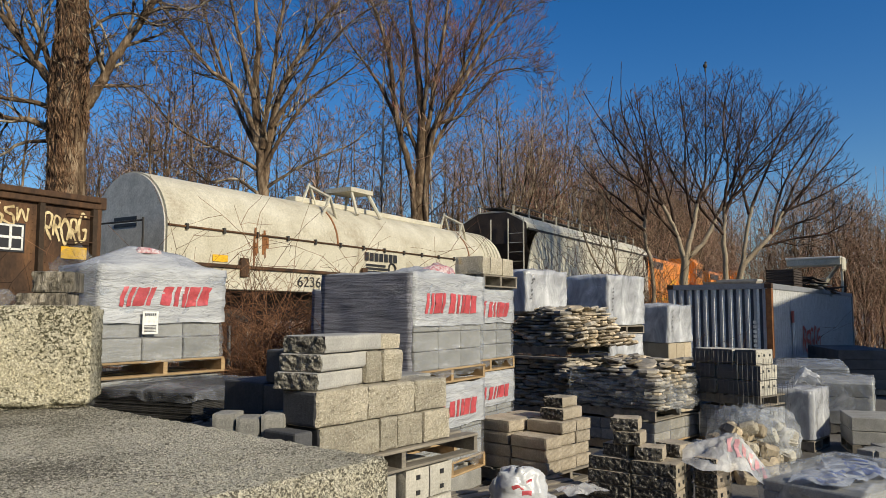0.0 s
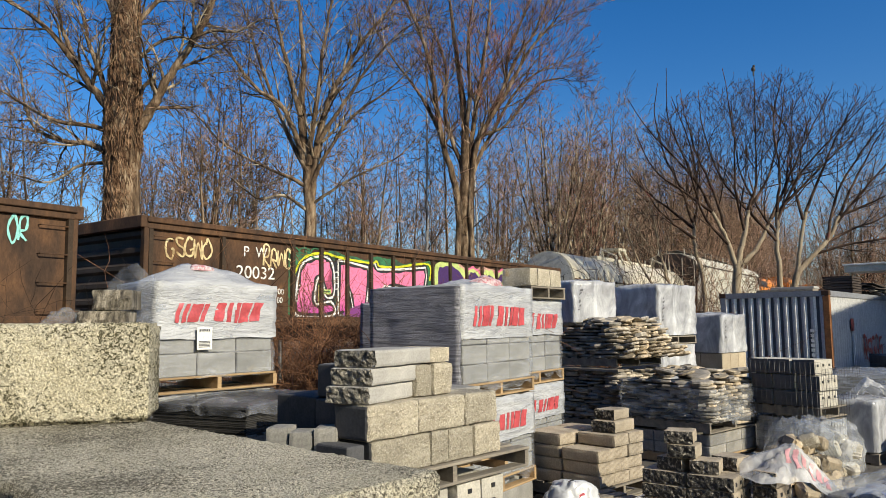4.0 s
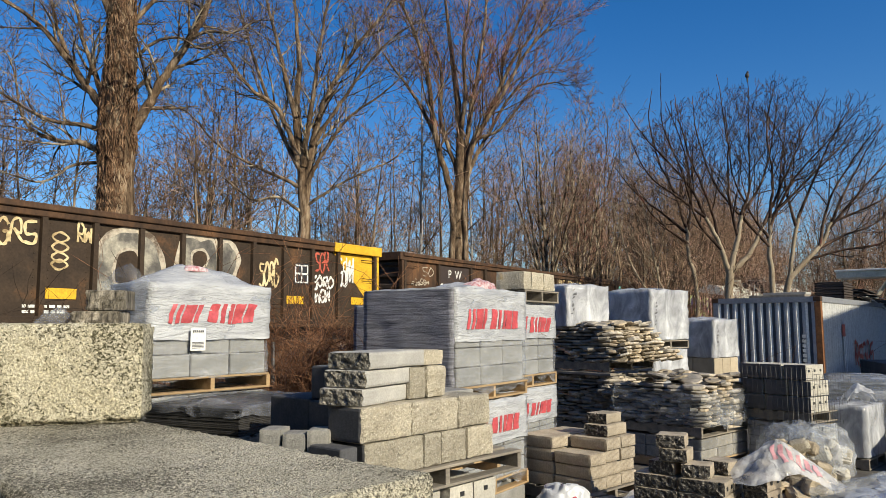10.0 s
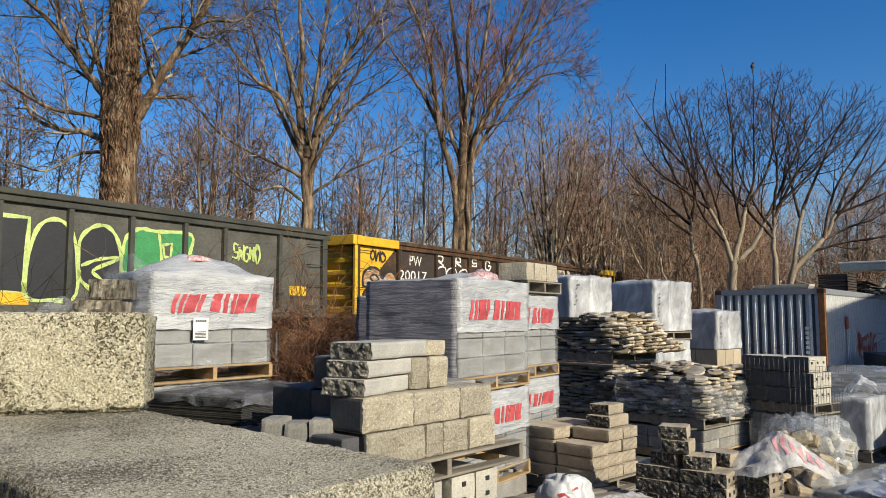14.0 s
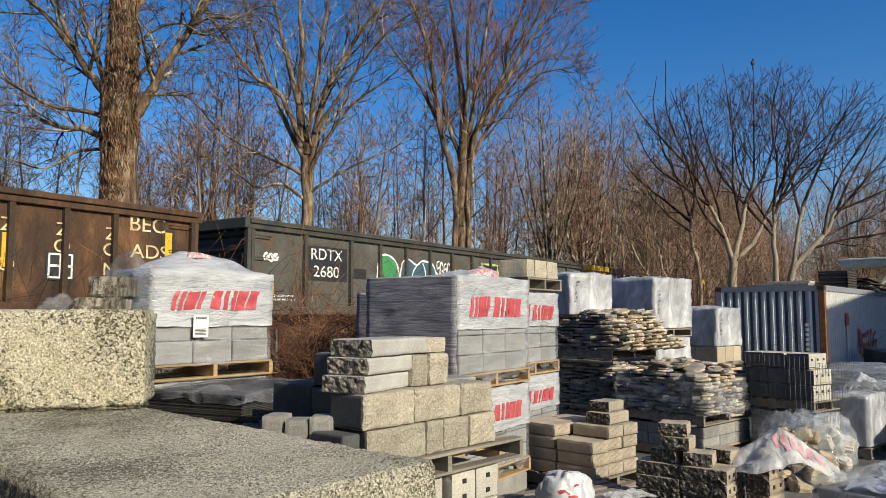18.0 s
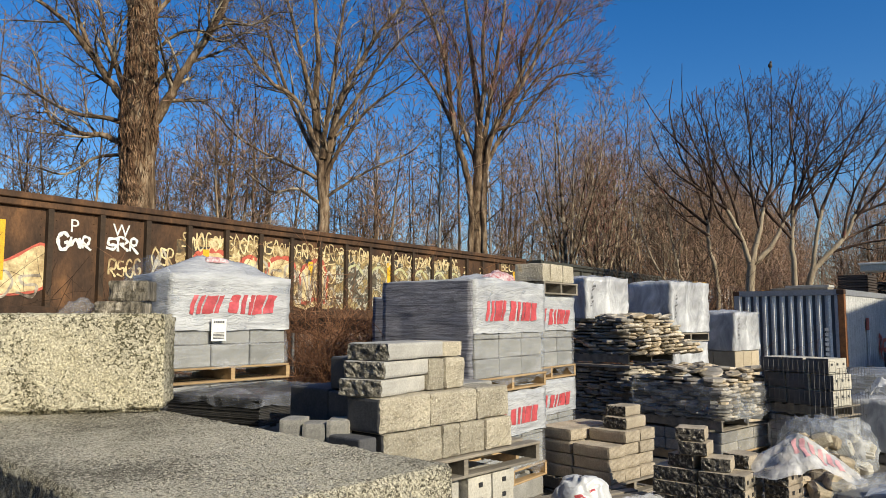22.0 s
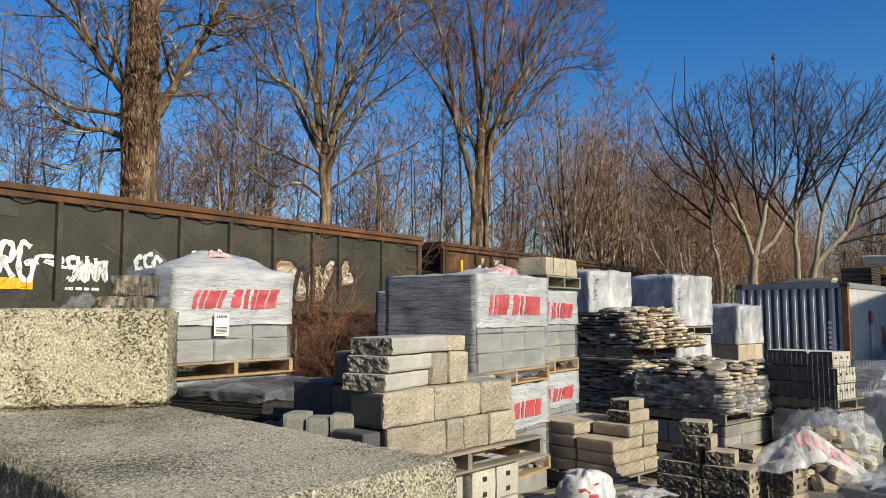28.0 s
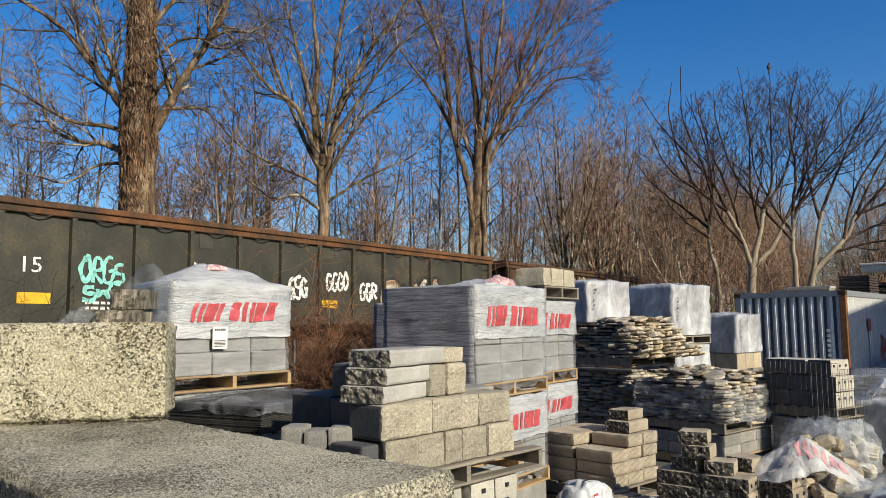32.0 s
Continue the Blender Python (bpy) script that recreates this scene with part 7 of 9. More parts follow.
def drape(w, d, h, seed, peak=0.5, res=0.035, fold=0.03, span=(0, 1, 0, 1), lift=0.0):
    """The sheet, or a patch of it (span) for what is printed there."""
    bm = bmesh.new()
    u0, u1, v0, v1 = span
    nx, ny = max(4, round(w * (u1 - u0) / res)), max(3, round(d * (v1 - v0) / res))
    g = {(i, j): bm.verts.new(drape_point(u0 + (u1 - u0) * i / nx, v0 + (v1 - v0) * j / ny, w, d, h, seed, peak, fold, lift)) for i in range(nx + 1) for j in range(ny + 1)}
    for i in range(nx):
        for j in range(ny):
            bm.faces.new((g[(i, j)], g[(i + 1, j)], g[(i + 1, j + 1)], g[(i, j + 1)])).smooth = True
    return bm


def fin(w, d, seed, span=(0, 1, 0, 1), lift=0.0):
    """A limp sheet held along its foot, its free edge an uneven arch."""
    bm = bmesh.new()
    u0, u1, v0, v1 = span
    nx, ny = max(4, round(w * (u1 - u0) / 0.025)), max(3, round(d * (v1 - v0) / 0.025))
    off = Vector((seed, 0.7 * seed, 0))
    g = {}
    for i in range(nx + 1):
        for j in range(ny + 1):
            u, v = u0 + (u1 - u0) * i / nx, v0 + (v1 - v0) * j / ny
            p = Vector((w * (u - 0.5) * (1 - 0.35 * v) + 0.16 * v * v, d * v * math.sin(math.pi * (0.04 + 0.92 * u)) ** 0.42, 0.16 * math.sin(math.pi * v) * math.sin(math.pi * u)))
            p += 0.030 * noise.noise_vector(p * 5 + off) + 0.012 * noise.noise_vector(p * 15 + off) + Vector((0, 0, lift - 0.02 * abs(math.sin(9 * u + 3 * v))))
            g[(i, j)] = bm.verts.new(p)
    for i in range(nx):
        for j in range(ny):
            bm.faces.new((g[(i, j)], g[(i + 1, j)], g[(i + 1, j + 1)], g[(i, j + 1)])).smooth = True
    return bm


def on_crumple(rx, ry, h, seed, x, z, w, hh):
    bm = bmesh.new()
    g = {}
    for i in range(7):
        for j in range(4):
            a = -math.pi / 2 + (x + w * (i / 6 - 0.5)) / rx + 0.25 * math.sin(i)* 0.1
            b = math.asin(min(0.98, (z + hh * (j / 3 - 0.5)) / h))
            p = crumple_point(a, b, rx, ry, h, seed)
            g[(i, j)] = bm.verts.new(p + Vector((p.x, p.y, 0.3)).normalized() * 0.004)
    for i in range(6):
        for j in range(3):
            bm.faces.new((g[(i, j)], g[(i + 1, j)], g[(i + 1, j + 1)], g[(i, j + 1)])).smooth = True
    return bm


def loose_plastic():
    """The bag and the sheets that stir in the wind; returns the three of them."""
    pallet(pose(0.50, 5.72, 0.18, 0, 0, 30), 1.5, 0.55, M_GREYWOOD, "grey weathered boarded pallet with a bag on it")
    pallet(pose(0.50, 5.72, 0.0, 0, 0, 30), 1.5, 0.55, M_GREYWOOD)
    b = thing("plastic_bag", BAG_AT, "crumpled white plastic bag with red print", "plastic bag")
    part("sheet", crumple(0.23, 0.17, 0.26, 301), M_WHITEBAG, b)
    part("skirt", drape(0.52, 0.34, 0.08, 303, 0.6, 0.02, 0.03), M_HAZEW, b, m=pose(0.03, -0.03, 0.0, 0, 0, 10))
    for x, z, w, h in ((-0.02, 0.115, 0.10, 0.020), (0.05, 0.075, 0.07, 0.045), (0.10, 0.17, 0.05, 0.018)):
        part("red_print", on_crumple(0.23, 0.17, 0.26, 301, x, z, w, h), M_REDINK, b)
    s = thing("plastic_sheet", SHEET_AT, "white and red printed plastic sheet caught on blocks", "plastic sheet")
    part("sheet", drape(0.86, 0.62, 0.36, 311, 0.46, 0.02, 0.045), M_HAZEW, s)
    for u0, v0, v1 in ((0.38, 0.22, 0.42), (0.45, 0.14, 0.40), (0.53, 0.20, 0.36), (0.60, 0.10, 0.34), (0.68, 0.16, 0.34), (0.75, 0.12, 0.28)):
        part("red_print", drape(0.86, 0.62, 0.36, 311, 0.46, 0.02, 0.045, (u0, u0 + 0.045, v0, v1), 0.004), M_PINKINK, s)
    f = thing("wind_blown_sheet", FLAP_DOWN, "white plastic sheet with red print that lifts in wind", "plastic sheet")
    part("sheet", fin(1.08, 0.56, 331), M_HAZEW, f)
    for i in range(6):
        for lift in (0.004, -0.004):
            part("red_print", fin(1.08, 0.56, 331, (0.22 + 0.09 * i, 0.27 + 0.09 * i, 0.58, 0.78), lift), M_PINKINK, f)
    bm = drape(0.42, 0.24, 0.04, 351, 0.4, 0.025, 0.03)
    tagged(part("loose_film", bm, M_HAZEW, m=pose(1.58, 6.20, 0.345, 0, 0, 22)), "crumpled milky film lying on the boards", "plastic sheet")
    return b, s, f


BAG_AT = pose(1.02, 5.95, 0.325, 0, 0, -6)
SHEET_AT = pose(2.90, 6.28, 0.54, 0, 0, -4)
FLAP_DOWN = pose(2.14, 7.0, 0.20, -25, 0, 8)
M_HAZEW = plastic("milky_white_film", (0.66, 0.66, 0.66), (0.88, 0.87, 0.86), (0.30, 0.76), 0.15, 4.0, 1.0)
M_PINKINK = paint("faded_red_print", (0.66, 0.34, 0.35), 0.3, 0.2)
BAG, SHEET, FLAP = loose_plastic()


M_BLUEINK = paint("blue_print", (0.05, 0.09, 0.26), 0.3, 0.15)


def right_side():
    # wrapped low pallet and loads at the shaded end
    m = pose(3.45, 5.32, 0.0, 0, 0, 33)
    pallet(m, 1.3, 0.8, M_GREYWOOD)
    t = thing("film_bundle", m @ pose(0, 0, PALLET_H + 0.002), "grey slabs under loose shiny clear film", "wrapped bundle")
    for k in range(4):
        part("slab", block(0, 0, 0, 1.25, 0.78, 0.08, 0.01), M_GREYBLOCK, t, m=pose(random.uniform(-0.01, 0.01), random.uniform(-0.01, 0.01), 0.083 * k))
    part("clear_film", wrap_mesh(1.27, 0.80, 0.0, 0.40, 0.02, 311, 0.07, True, 0.028, 0.025), M_GLOSS, t, "loose shiny clear film")
    for x, y, a, k in ((0.33, 0.42, 8, 0), (0.78, 0.36, -14, 1), (1.02, 0.55, 30, 2)):
        w = part("inner_sheet", drape(0.56, 0.42, 0.04, 340 + k, 0.5, 0.025, 0.035), M_SHEET, t, "crumpled white printed sheet under the film", m=pose(x, y, 0.355, 0, 0, a))
        for q in range(4):
            part("blue_print", drape(0.56, 0.42, 0.04, 340 + k, 0.5, 0.025, 0.035, (0.12 + 0.2 * q, 0.24 + 0.2 * q, 0.15, 0.62), 0.003), M_BLUEINK, w)
    white_load(yard(5.50, 9.45, 0.0, -12), 0.70, 0.62, 0.66, "bluish-white plastic-hooded bundle on a pallet", 21, True, False)
    bm = drape(0.55, 0.34, 0.26, 317, 0.3, 0.025, 0.07)
    tagged(part("plastic_flap", bm, M_HAZEW, m=yard(5.62, 9.85, 0.83, 20)), "torn white plastic flap standing up", "plastic sheet")
    for i, (x, y, w, d, h, lab) in enumerate(((7.1, 10.6, 1.5, 1.1, 0.62, "grey slabs under loose film in shade"), (8.0, 12.6, 2.2, 1.2, 0.70, "long load of grey slabs under film darkened for shade"), (6.6, 8.9, 0.8, 0.8, 0.35, "grey kerb blocks on a pallet"), (11.0, 15.5, 2.6, 1.2, 0.85, "dark blue-black boards stacked beside the container"))):
        pallet(yard(x, y, 0.0, 6 * i), w, d, M_GREYWOOD)
        t = thing("slab_bundle", yard(x, y, PALLET_H + 0.002, 6 * i), lab, "slab bundle")
        n = max(2, int(h / 0.17))
        for k in range(n):
            for q in range(3):
                part("slab", block(0, 0, 0, w / 3 - 0.01, d, h / n - 0.006, 0.008), M_GREYBLOCK if i != 3 else M_CHARCOAL, t, m=pose(w / 3 * q, 0, h / n * k))
        if i < 2:
            # the second load's film is dark in colour to stand for shade
            part("film", wrap_mesh(w, d, h * 0.3, h + 0.02, 0.01, 320 + i, 0.06, True, 0.03, 0.07), M_GLOSS if i == 0 else M_DARKFILM, t)
    for i in range(9):
        q = lump(0.38, 0.2, 0.2, 0.07, 0.004, 6, 330 + i, 0.01)
        tagged(part("loose_block", q, M_GREYBLOCK, m=pose(5.35 + random.uniform(0, 1.6), 7.6 + random.uniform(0, 1.6), 0.0, 0, 0, random.uniform(0, 180))), "grey concrete block lying on the ground", "block", "loose blocks")


right_side()


# ---- the container and what is on it ----
def container():
    L, W, H = 12.19, 2.44, 2.49
    m = yard(8.74, 16.54, 0.0, -6.1)
    t = thing("shipping_container", m, "blue-grey corrugated steel shipping container, rusty corner", "container")

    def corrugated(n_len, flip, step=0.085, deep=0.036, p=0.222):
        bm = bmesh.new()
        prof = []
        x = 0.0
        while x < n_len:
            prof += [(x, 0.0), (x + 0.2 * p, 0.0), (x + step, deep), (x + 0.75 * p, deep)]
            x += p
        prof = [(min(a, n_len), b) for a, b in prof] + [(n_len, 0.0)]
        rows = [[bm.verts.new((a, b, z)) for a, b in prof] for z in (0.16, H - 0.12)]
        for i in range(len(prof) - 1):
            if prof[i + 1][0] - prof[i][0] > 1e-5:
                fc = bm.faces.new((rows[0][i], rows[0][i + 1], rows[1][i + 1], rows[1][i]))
                # end wall: sunlit slants white, rib flats pale, shaded valleys dark, by colour
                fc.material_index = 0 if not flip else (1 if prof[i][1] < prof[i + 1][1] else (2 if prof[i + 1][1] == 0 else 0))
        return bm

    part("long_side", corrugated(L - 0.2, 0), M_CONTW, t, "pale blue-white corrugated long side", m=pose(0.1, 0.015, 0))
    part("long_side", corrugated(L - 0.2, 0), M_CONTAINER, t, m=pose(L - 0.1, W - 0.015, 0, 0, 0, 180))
    part("end_wall", corrugated(W - 0.2, 1, 0.082, 0.045, 0.197), [M_CONTDARK, M_WHITEP, M_CONTW], t, "corrugated end wall, sunlit rib faces and shaded valleys set by colour", m=pose(0.015, W - 0.1, 0, 0, 0, -90))
    part("end_wall", corrugated(W - 0.2, 0), M_CONTAINER, t, m=pose(L - 0.015, 0.1, 0, 0, 0, 90))
    part("roof_panel", block(0.02, 0.02, H - 0.03, L - 0.02, W - 0.02, H - 0.008), M_CONTAINER, t)
    part("floor_panel", block(0.02, 0.02, 0.1, L - 0.02, W - 0.02, 0.16), M_CONTAINER, t)
    for x in (0, L - 0.14):
        for y in (0, W - 0.14):
            part("corner_post", block(x, y, 0, x + 0.14, y + 0.14, H, 0.01), M_RUSTSTREAK if x == 0 and y == 0 else M_CONTAINER, t)
            for z in (0, H - 0.12):
                part("corner_casting", block(x - 0.004, y - 0.004, z, x + 0.165, y + 0.165, z + 0.122, 0.012), M_RUST, t)
    for y in (0, W - 0.07):
        part("top_rail", block(0.1, y, H - 0.13, L - 0.1, y + 0.07, H - 0.002), M_CONTAINER, t)
        part("bottom_rail", block(0.1, y, 0, L - 0.1, y + 0.07, 0.17), M_CONTAINER, t)
    for x in (0, L - 0.07):
        part("top_rail", block(x, 0.1, H - 0.13, x + 0.07, W - 0.1, H - 0.002), M_CONTAINER, t)
        part("bottom_rail", block(x, 0.1, 0, x + 0.07, W - 0.1, 0.17), M_CONTAINER, t)
    part("painted_arrow", block(1.95, -0.012, 1.55, 2.25, -0.006, 1.85), M_REDP, t, "faded red square of paint")
    part("painted_line", block(2.05, -0.012, 0.3, 2.10, -0.006, 1.55), M_WHITEP, t)
    part("painted_line", block(2.22, -0.012, 0.3, 2.27, -0.006, 1.55), M_WHITEP, t)
    letters_along(t, 401, [(3.2, 5.6, 0.75, 1.35, 5)], M_REDP, 0.10, "faded red painted stroke", -0.085)
    bm = bmesh.new()
    for k in range(7):
        box(bm, 0.004, 0.36, 1.55 - 0.11 * k, 0.008, 0.43, 1.62 - 0.11 * k)
    part("code_bars", bm, M_WHITEP, t, "faded white stencilled bars")
    # scrap stored on the roof
    r = thing("steel_frame_stack", m @ pose(2.7, 0.06, H + 0.001), "dark rusty steel frames stacked on the container", "steel frames")
    for k in range(7):
        bm = bmesh.new()
        box(bm, 0, 0, 0, 1.1, 0.06, 0.05)
        box(bm, 0, 0.62, 0, 1.1, 0.68, 0.05)
        box(bm, 0, 0, 0, 0.06, 0.68, 0.05)
        box(bm, 1.04, 0, 0, 1.1, 0.68, 0.05)
        for q in range(5):
            box(bm, 0.15 + q * 0.2, 0.03, 0.01, 0.19 + q * 0.2, 0.65, 0.04)
        part("steel_frame", bm, M_BLACKEND, r, m=pose(0.02 * (k % 2), 0, 0.066 * k))
        part("spacer", block(0.3, 0.02, 0.0505, 0.4, 0.66, 0.0655), M_RUST, r, m=pose(0, 0, 0.066 * k))
    b = thing("board_stack", m @ pose(0.1, 0.35, H + 0.001), "grey flat boards on the container's roof", "boards")
    for k, (x, w) in enumerate(((0.0, 1.25), (0.1, 0.95))):
        part("board", block(x, 0, 0.06 * k, x + 0.5, w, 0.06 * k + 0.055, 0.005), (M_GREYWOOD, M_CAP)[k], b)
    s = thing("scrap_heap", m @ pose(5.2, 0.02, H + 0.001), "dark bent scrap sheets heaped on the container", "scrap heap")
    rng = random.Random(5)
    for i in range(26):
        u = rng.random()
        part("scrap_sheet", block(0, 0, 0, rng.uniform(0.5, 1.3), rng.uniform(0.10, 0.35), 0.02), rng.choice((M_BLACKEND, M_DARK, M_BLACKEND, M_DARK, M_RAILEND)), s, m=pose(u * 2.2, rng.uniform(0, 0.35), 0.05 + 0.40 * (1 - u) * rng.random(), rng.uniform(-14, 14), 6 + rng.uniform(-14, 14), rng.uniform(-35, 35)))
    f = thing("machine_frame", m @ pose(10.2, 0.04, H + 0.001), "off-white steel machine frame with rust stains", "machine frame")
    part("top_plate", block(0, 0, 0.94, 0.9, 1.75, 1.20, 0.03), M_CREAM, f)
    part("top_edge", block(-0.03, 0.0, 1.19, 0.93, 1.78, 1.25, 0.01), M_WHITEP, f)
    part("end_cap", block(0.1, -0.06, 0.75, 0.75, 0.03, 1.24, 0.05), M_CREAM, f)
    for x in (0.2, 0.75):
        part("leg", block(x, -0.02, 0, x + 0.07, 0.05, 0.82, 0.008), (M_CREAM, M_RUST)[x > 0.5], f)
        part("leg", block(x, 1.55, 0, x + 0.07, 1.62, 0.94, 0.008), M_CREAM, f)
    bm = bmesh.new()
    box(bm, 0, 0, -0.02, 0.6, 1.15, 0.02)
    part("chute", bm, M_CREAM, f, "off-white sloping chute plate", m=pose(0.1, 0.80, 0.02, 125, 0, 0))


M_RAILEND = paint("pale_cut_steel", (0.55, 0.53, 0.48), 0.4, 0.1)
# stands for the shade in the end wall's valleys
M_CONTDARK = paint("container_valley_shade", (0.060, 0.064, 0.075), 0.45, 0.15)
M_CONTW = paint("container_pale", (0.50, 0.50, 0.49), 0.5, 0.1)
container()


def storage_shed():
    """A shed outside the view, whose shade falls over the far end of the yard."""
    t = thing("storage_shed", pose(19.0, 6.75, 0.0), "grey sheet-metal storage shed beside the yard", "shed")
    prof = [(0, 0), (0, 9.73), (18.45, 4.27), (18.45, 0)]
    bm = bmesh.new()
    a = [bm.verts.new((0, y, z)) for y, z in prof]
    b = [bm.verts.new((16, y, z)) for y, z in prof]
    bm.faces.new(a[::-1])
    bm.faces.new(b)
    for i in (0, 2):
        bm.faces.new((a[i], a[i + 1], b[i + 1], b[i]))
    part("wall", bm, M_GREYWOOD, t)
    bm = bmesh.new()
    v = [bm.verts.new(p) for p in ((-0.1, 0.0, 9.735), (16.3, 0.0, 9.735), (16.3, 18.6, 4.23), (-0.1, 18.6, 4.23), (-0.1, 0.0, 9.80), (16.3, 0.0, 9.80), (16.3, 18.6, 4.30), (-0.1, 18.6, 4.30))]
    for q in ((0, 1, 2, 3), (4, 5, 6, 7), (0, 1, 5, 4), (1, 2, 6, 5), (2, 3, 7, 6), (3, 0, 4, 7)):
        bm.faces.new([v[i] for i in q])
    part("roof_slope", bm, M_GREYCAR, t)


storage_shed()


def skylight_blocker():
    """Added mass behind the lens, never seen; it closes the place and cuts skylight on faces turned to it."""
    t = thing("yard_building", pose(-14.0, -1.5, 0.0, 0, 0, -34.5), "added dark building mass behind the lens, cuts skylight", "building")
    part("wall", block(0, -8, 0, 24, 0, 13.2, 0.05), M_OLDWOOD, t)
    part("roof", block(-0.4, -8.4, 13.2, 24.4, 0.4, 13.5, 0.03), M_GREYCAR, t)
    for i in range(5):
        w = part("window", block(2 + i * 4, -0.02, 1.2, 3.4 + i * 4, 0.03, 2.6), M_BLACKP, t)
        part("window_frame", block(1.9 + i * 4, 0.0, 1.1, 3.5 + i * 4, 0.025, 1.2), M_GREYWOOD, w)


skylight_blocker()


# ---- trees ----
class Wood:
    """Collects tapered limbs as plain vertex and face lists."""

    def __init__(self):
        self.v, self.f = [], []

    def limb(self, pts, radii, sides):
        base = len(self.v)
        n = len(pts)
        a = None
        for i, p in enumerate(pts):
            d = (pts[min(i + 1, n - 1)] - pts[max(i - 1, 0)]).normalized()
            if a is None:
                a = d.cross(Vector((0.31, 0.17, 0.93)) if abs(d.z) < 0.9 else Vector((0.9, 0.3, 0.1))).normalized()
            a = (a - d * a.dot(d)).normalized()
            b = d.cross(a)
            for k in range(sides):
                q = 2 * math.pi * k / sides
                self.v.append(p + radii[i] * (math.cos(q) * a + math.sin(q) * b))
        for i in range(n - 1):
            for k in range(sides):
                r = base + i * sides
                self.f.append((r + k, r + (k + 1) % sides, r + sides + (k + 1) % sides, r + sides + k))

    def mesh(self, name, mat):
        me = bpy.data.meshes.new(name)
        me.from_pydata([tuple(p) for p in self.v], [], self.f)
        me.materials.append(mat)
        for p in me.polygons:
            p.use_smooth = True
        return me


def wander(rng, start, way, length, segs, gnarl, rise):
    """Points of a limb that bends on its way and turns up towards the light."""
    pts = [start.copy()]
    d = way.normalized()
    for i in range(segs):
        d = (d + gnarl * Vector((rng.gauss(0, 1), rng.gauss(0, 1), rng.gauss(0, 0.8))) + Vector((0, 0, rise))).normalized()
        pts.append(pts[-1] + d * (length / segs))
    return pts


def bend(ctrl, steps=5):
    """A smooth line through a stem's few bends."""
    c = [Vector(p) for p in ctrl]
    c = [c[0] * 2 - c[1]] + c + [c[-1] * 2 - c[-2]]
    out = []
    for p0, p1, p2, p3 in zip(c, c[1:], c[2:], c[3:]):
        for k in range(steps):
            t = k / steps
            out.append(0.5 * (2 * p1 + (p2 - p0) * t + (2 * p0 - 5 * p1 + 4 * p2 - p3) * t * t + (3 * p1 - p0 - 3 * p2 + p3) * t ** 3))
    return out + [c[-2]]


def grow(rng, sinks, pts, r0, level, spec, thin, head=None):
    """Side limbs set round a parent at a steady spacing, and theirs in turn, down to twigs."""
    if level >= len(spec):
        return
    gap, ratio, cap, spread, gnarl, rise, first, rr, segs = spec[level]
    total = sum((b - a).length for a, b in zip(pts, pts[1:]))
    n = len(pts) - 1
    count = max(2, int(total * (1 - first) / gap + rng.random()))
    turn = rng.uniform(0, 6.28)
    for c in range(count):
        u = first + (1 - first) * ((c + rng.random()) / count) ** 0.72
        i = min(n - 1, int(u * n))
        p = pts[i].lerp(pts[i + 1], u * n - i)
        axis = (pts[i + 1] - pts[i]).normalized()
        a = axis.cross(Vector((0.3, 0.9, 0.2)) if abs(axis.y) < 0.8 else Vector((1, 0, 0))).normalized()
        b = axis.cross(a)
        turn += 2.4 + rng.gauss(0, 0.45)
        ang = radians(rng.gauss(spread, 9))
        way = axis * math.cos(ang) + (a * math.cos(turn) + b * math.sin(turn)) * math.sin(ang)
        length = min(cap, total * ratio) * rng.uniform(0.5, 1.25) * (1.1 - 0.4 * u)
        child = wander(rng, p, way, length, segs, gnarl, rise)
        if head:
            # twigs that would leave the round head stay short
            for _ in range(4):
                if head(child[-1]) <= 1.0:
                    break
                child = [p + (q - p) * 0.62 for q in child]
            else:
                continue
        r = max(thin, r0 * (1 - 0.78 * u) * rr)
        sinks[min(level, 2)].limb(child, [max(thin * 0.6, r * (1 - 0.8 * k / segs)) for k in range(segs + 1)], 5 if r > 0.04 else (4 if r > 0.02 else 3))
        grow(rng, sinks, child, r, level + 1, spec, thin, head)


# per level: spacing, share of the parent's length, longest, angle, bends, rise, first fork, thickness, pieces
OLD = ((0.30, 0.40, 2.4, 50, 0.16, 0.03, 0.10, 0.46, 6), (0.17, 0.50, 1.15, 45, 0.17, 0.03, 0.10, 0.55, 4), (0.11, 0.50, 0.55, 40, 0.16, 0.02, 0.08, 0.6, 2))
SPREAD = ((0.27, 0.38, 2.1, 42, 0.10, 0.05, 0.14, 0.42, 6), (0.17, 0.50, 1.1, 40, 0.12, 0.05, 0.10, 0.55, 4), (0.11, 0.50, 0.55, 36, 0.13, 0.04, 0.08, 0.6, 2))
UPRIGHT = ((0.28, 0.36, 2.3, 36, 0.10, 0.08, 0.22, 0.40, 6), (0.19, 0.50, 1.2, 34, 0.11, 0.07, 0.10, 0.55, 4), (0.11, 0.50, 0.58, 32, 0.12, 0.06, 0.08, 0.6, 2))
LEADER = ((0.8, 0.10, 1.3, 48, 0.12, 0.05, 0.45, 0.12, 5), SPREAD[1], SPREAD[2])
ARCHED = ((0.28, 0.44, 2.0, 40, 0.10, 0.08, 0.10, 0.50, 6), (0.22, 0.50, 0.95, 42, 0.11, 0.11, 0.12, 0.58, 4), (0.165, 0.50, 0.36, 40, 0.12, 0.14, 0.10, 0.7, 2))
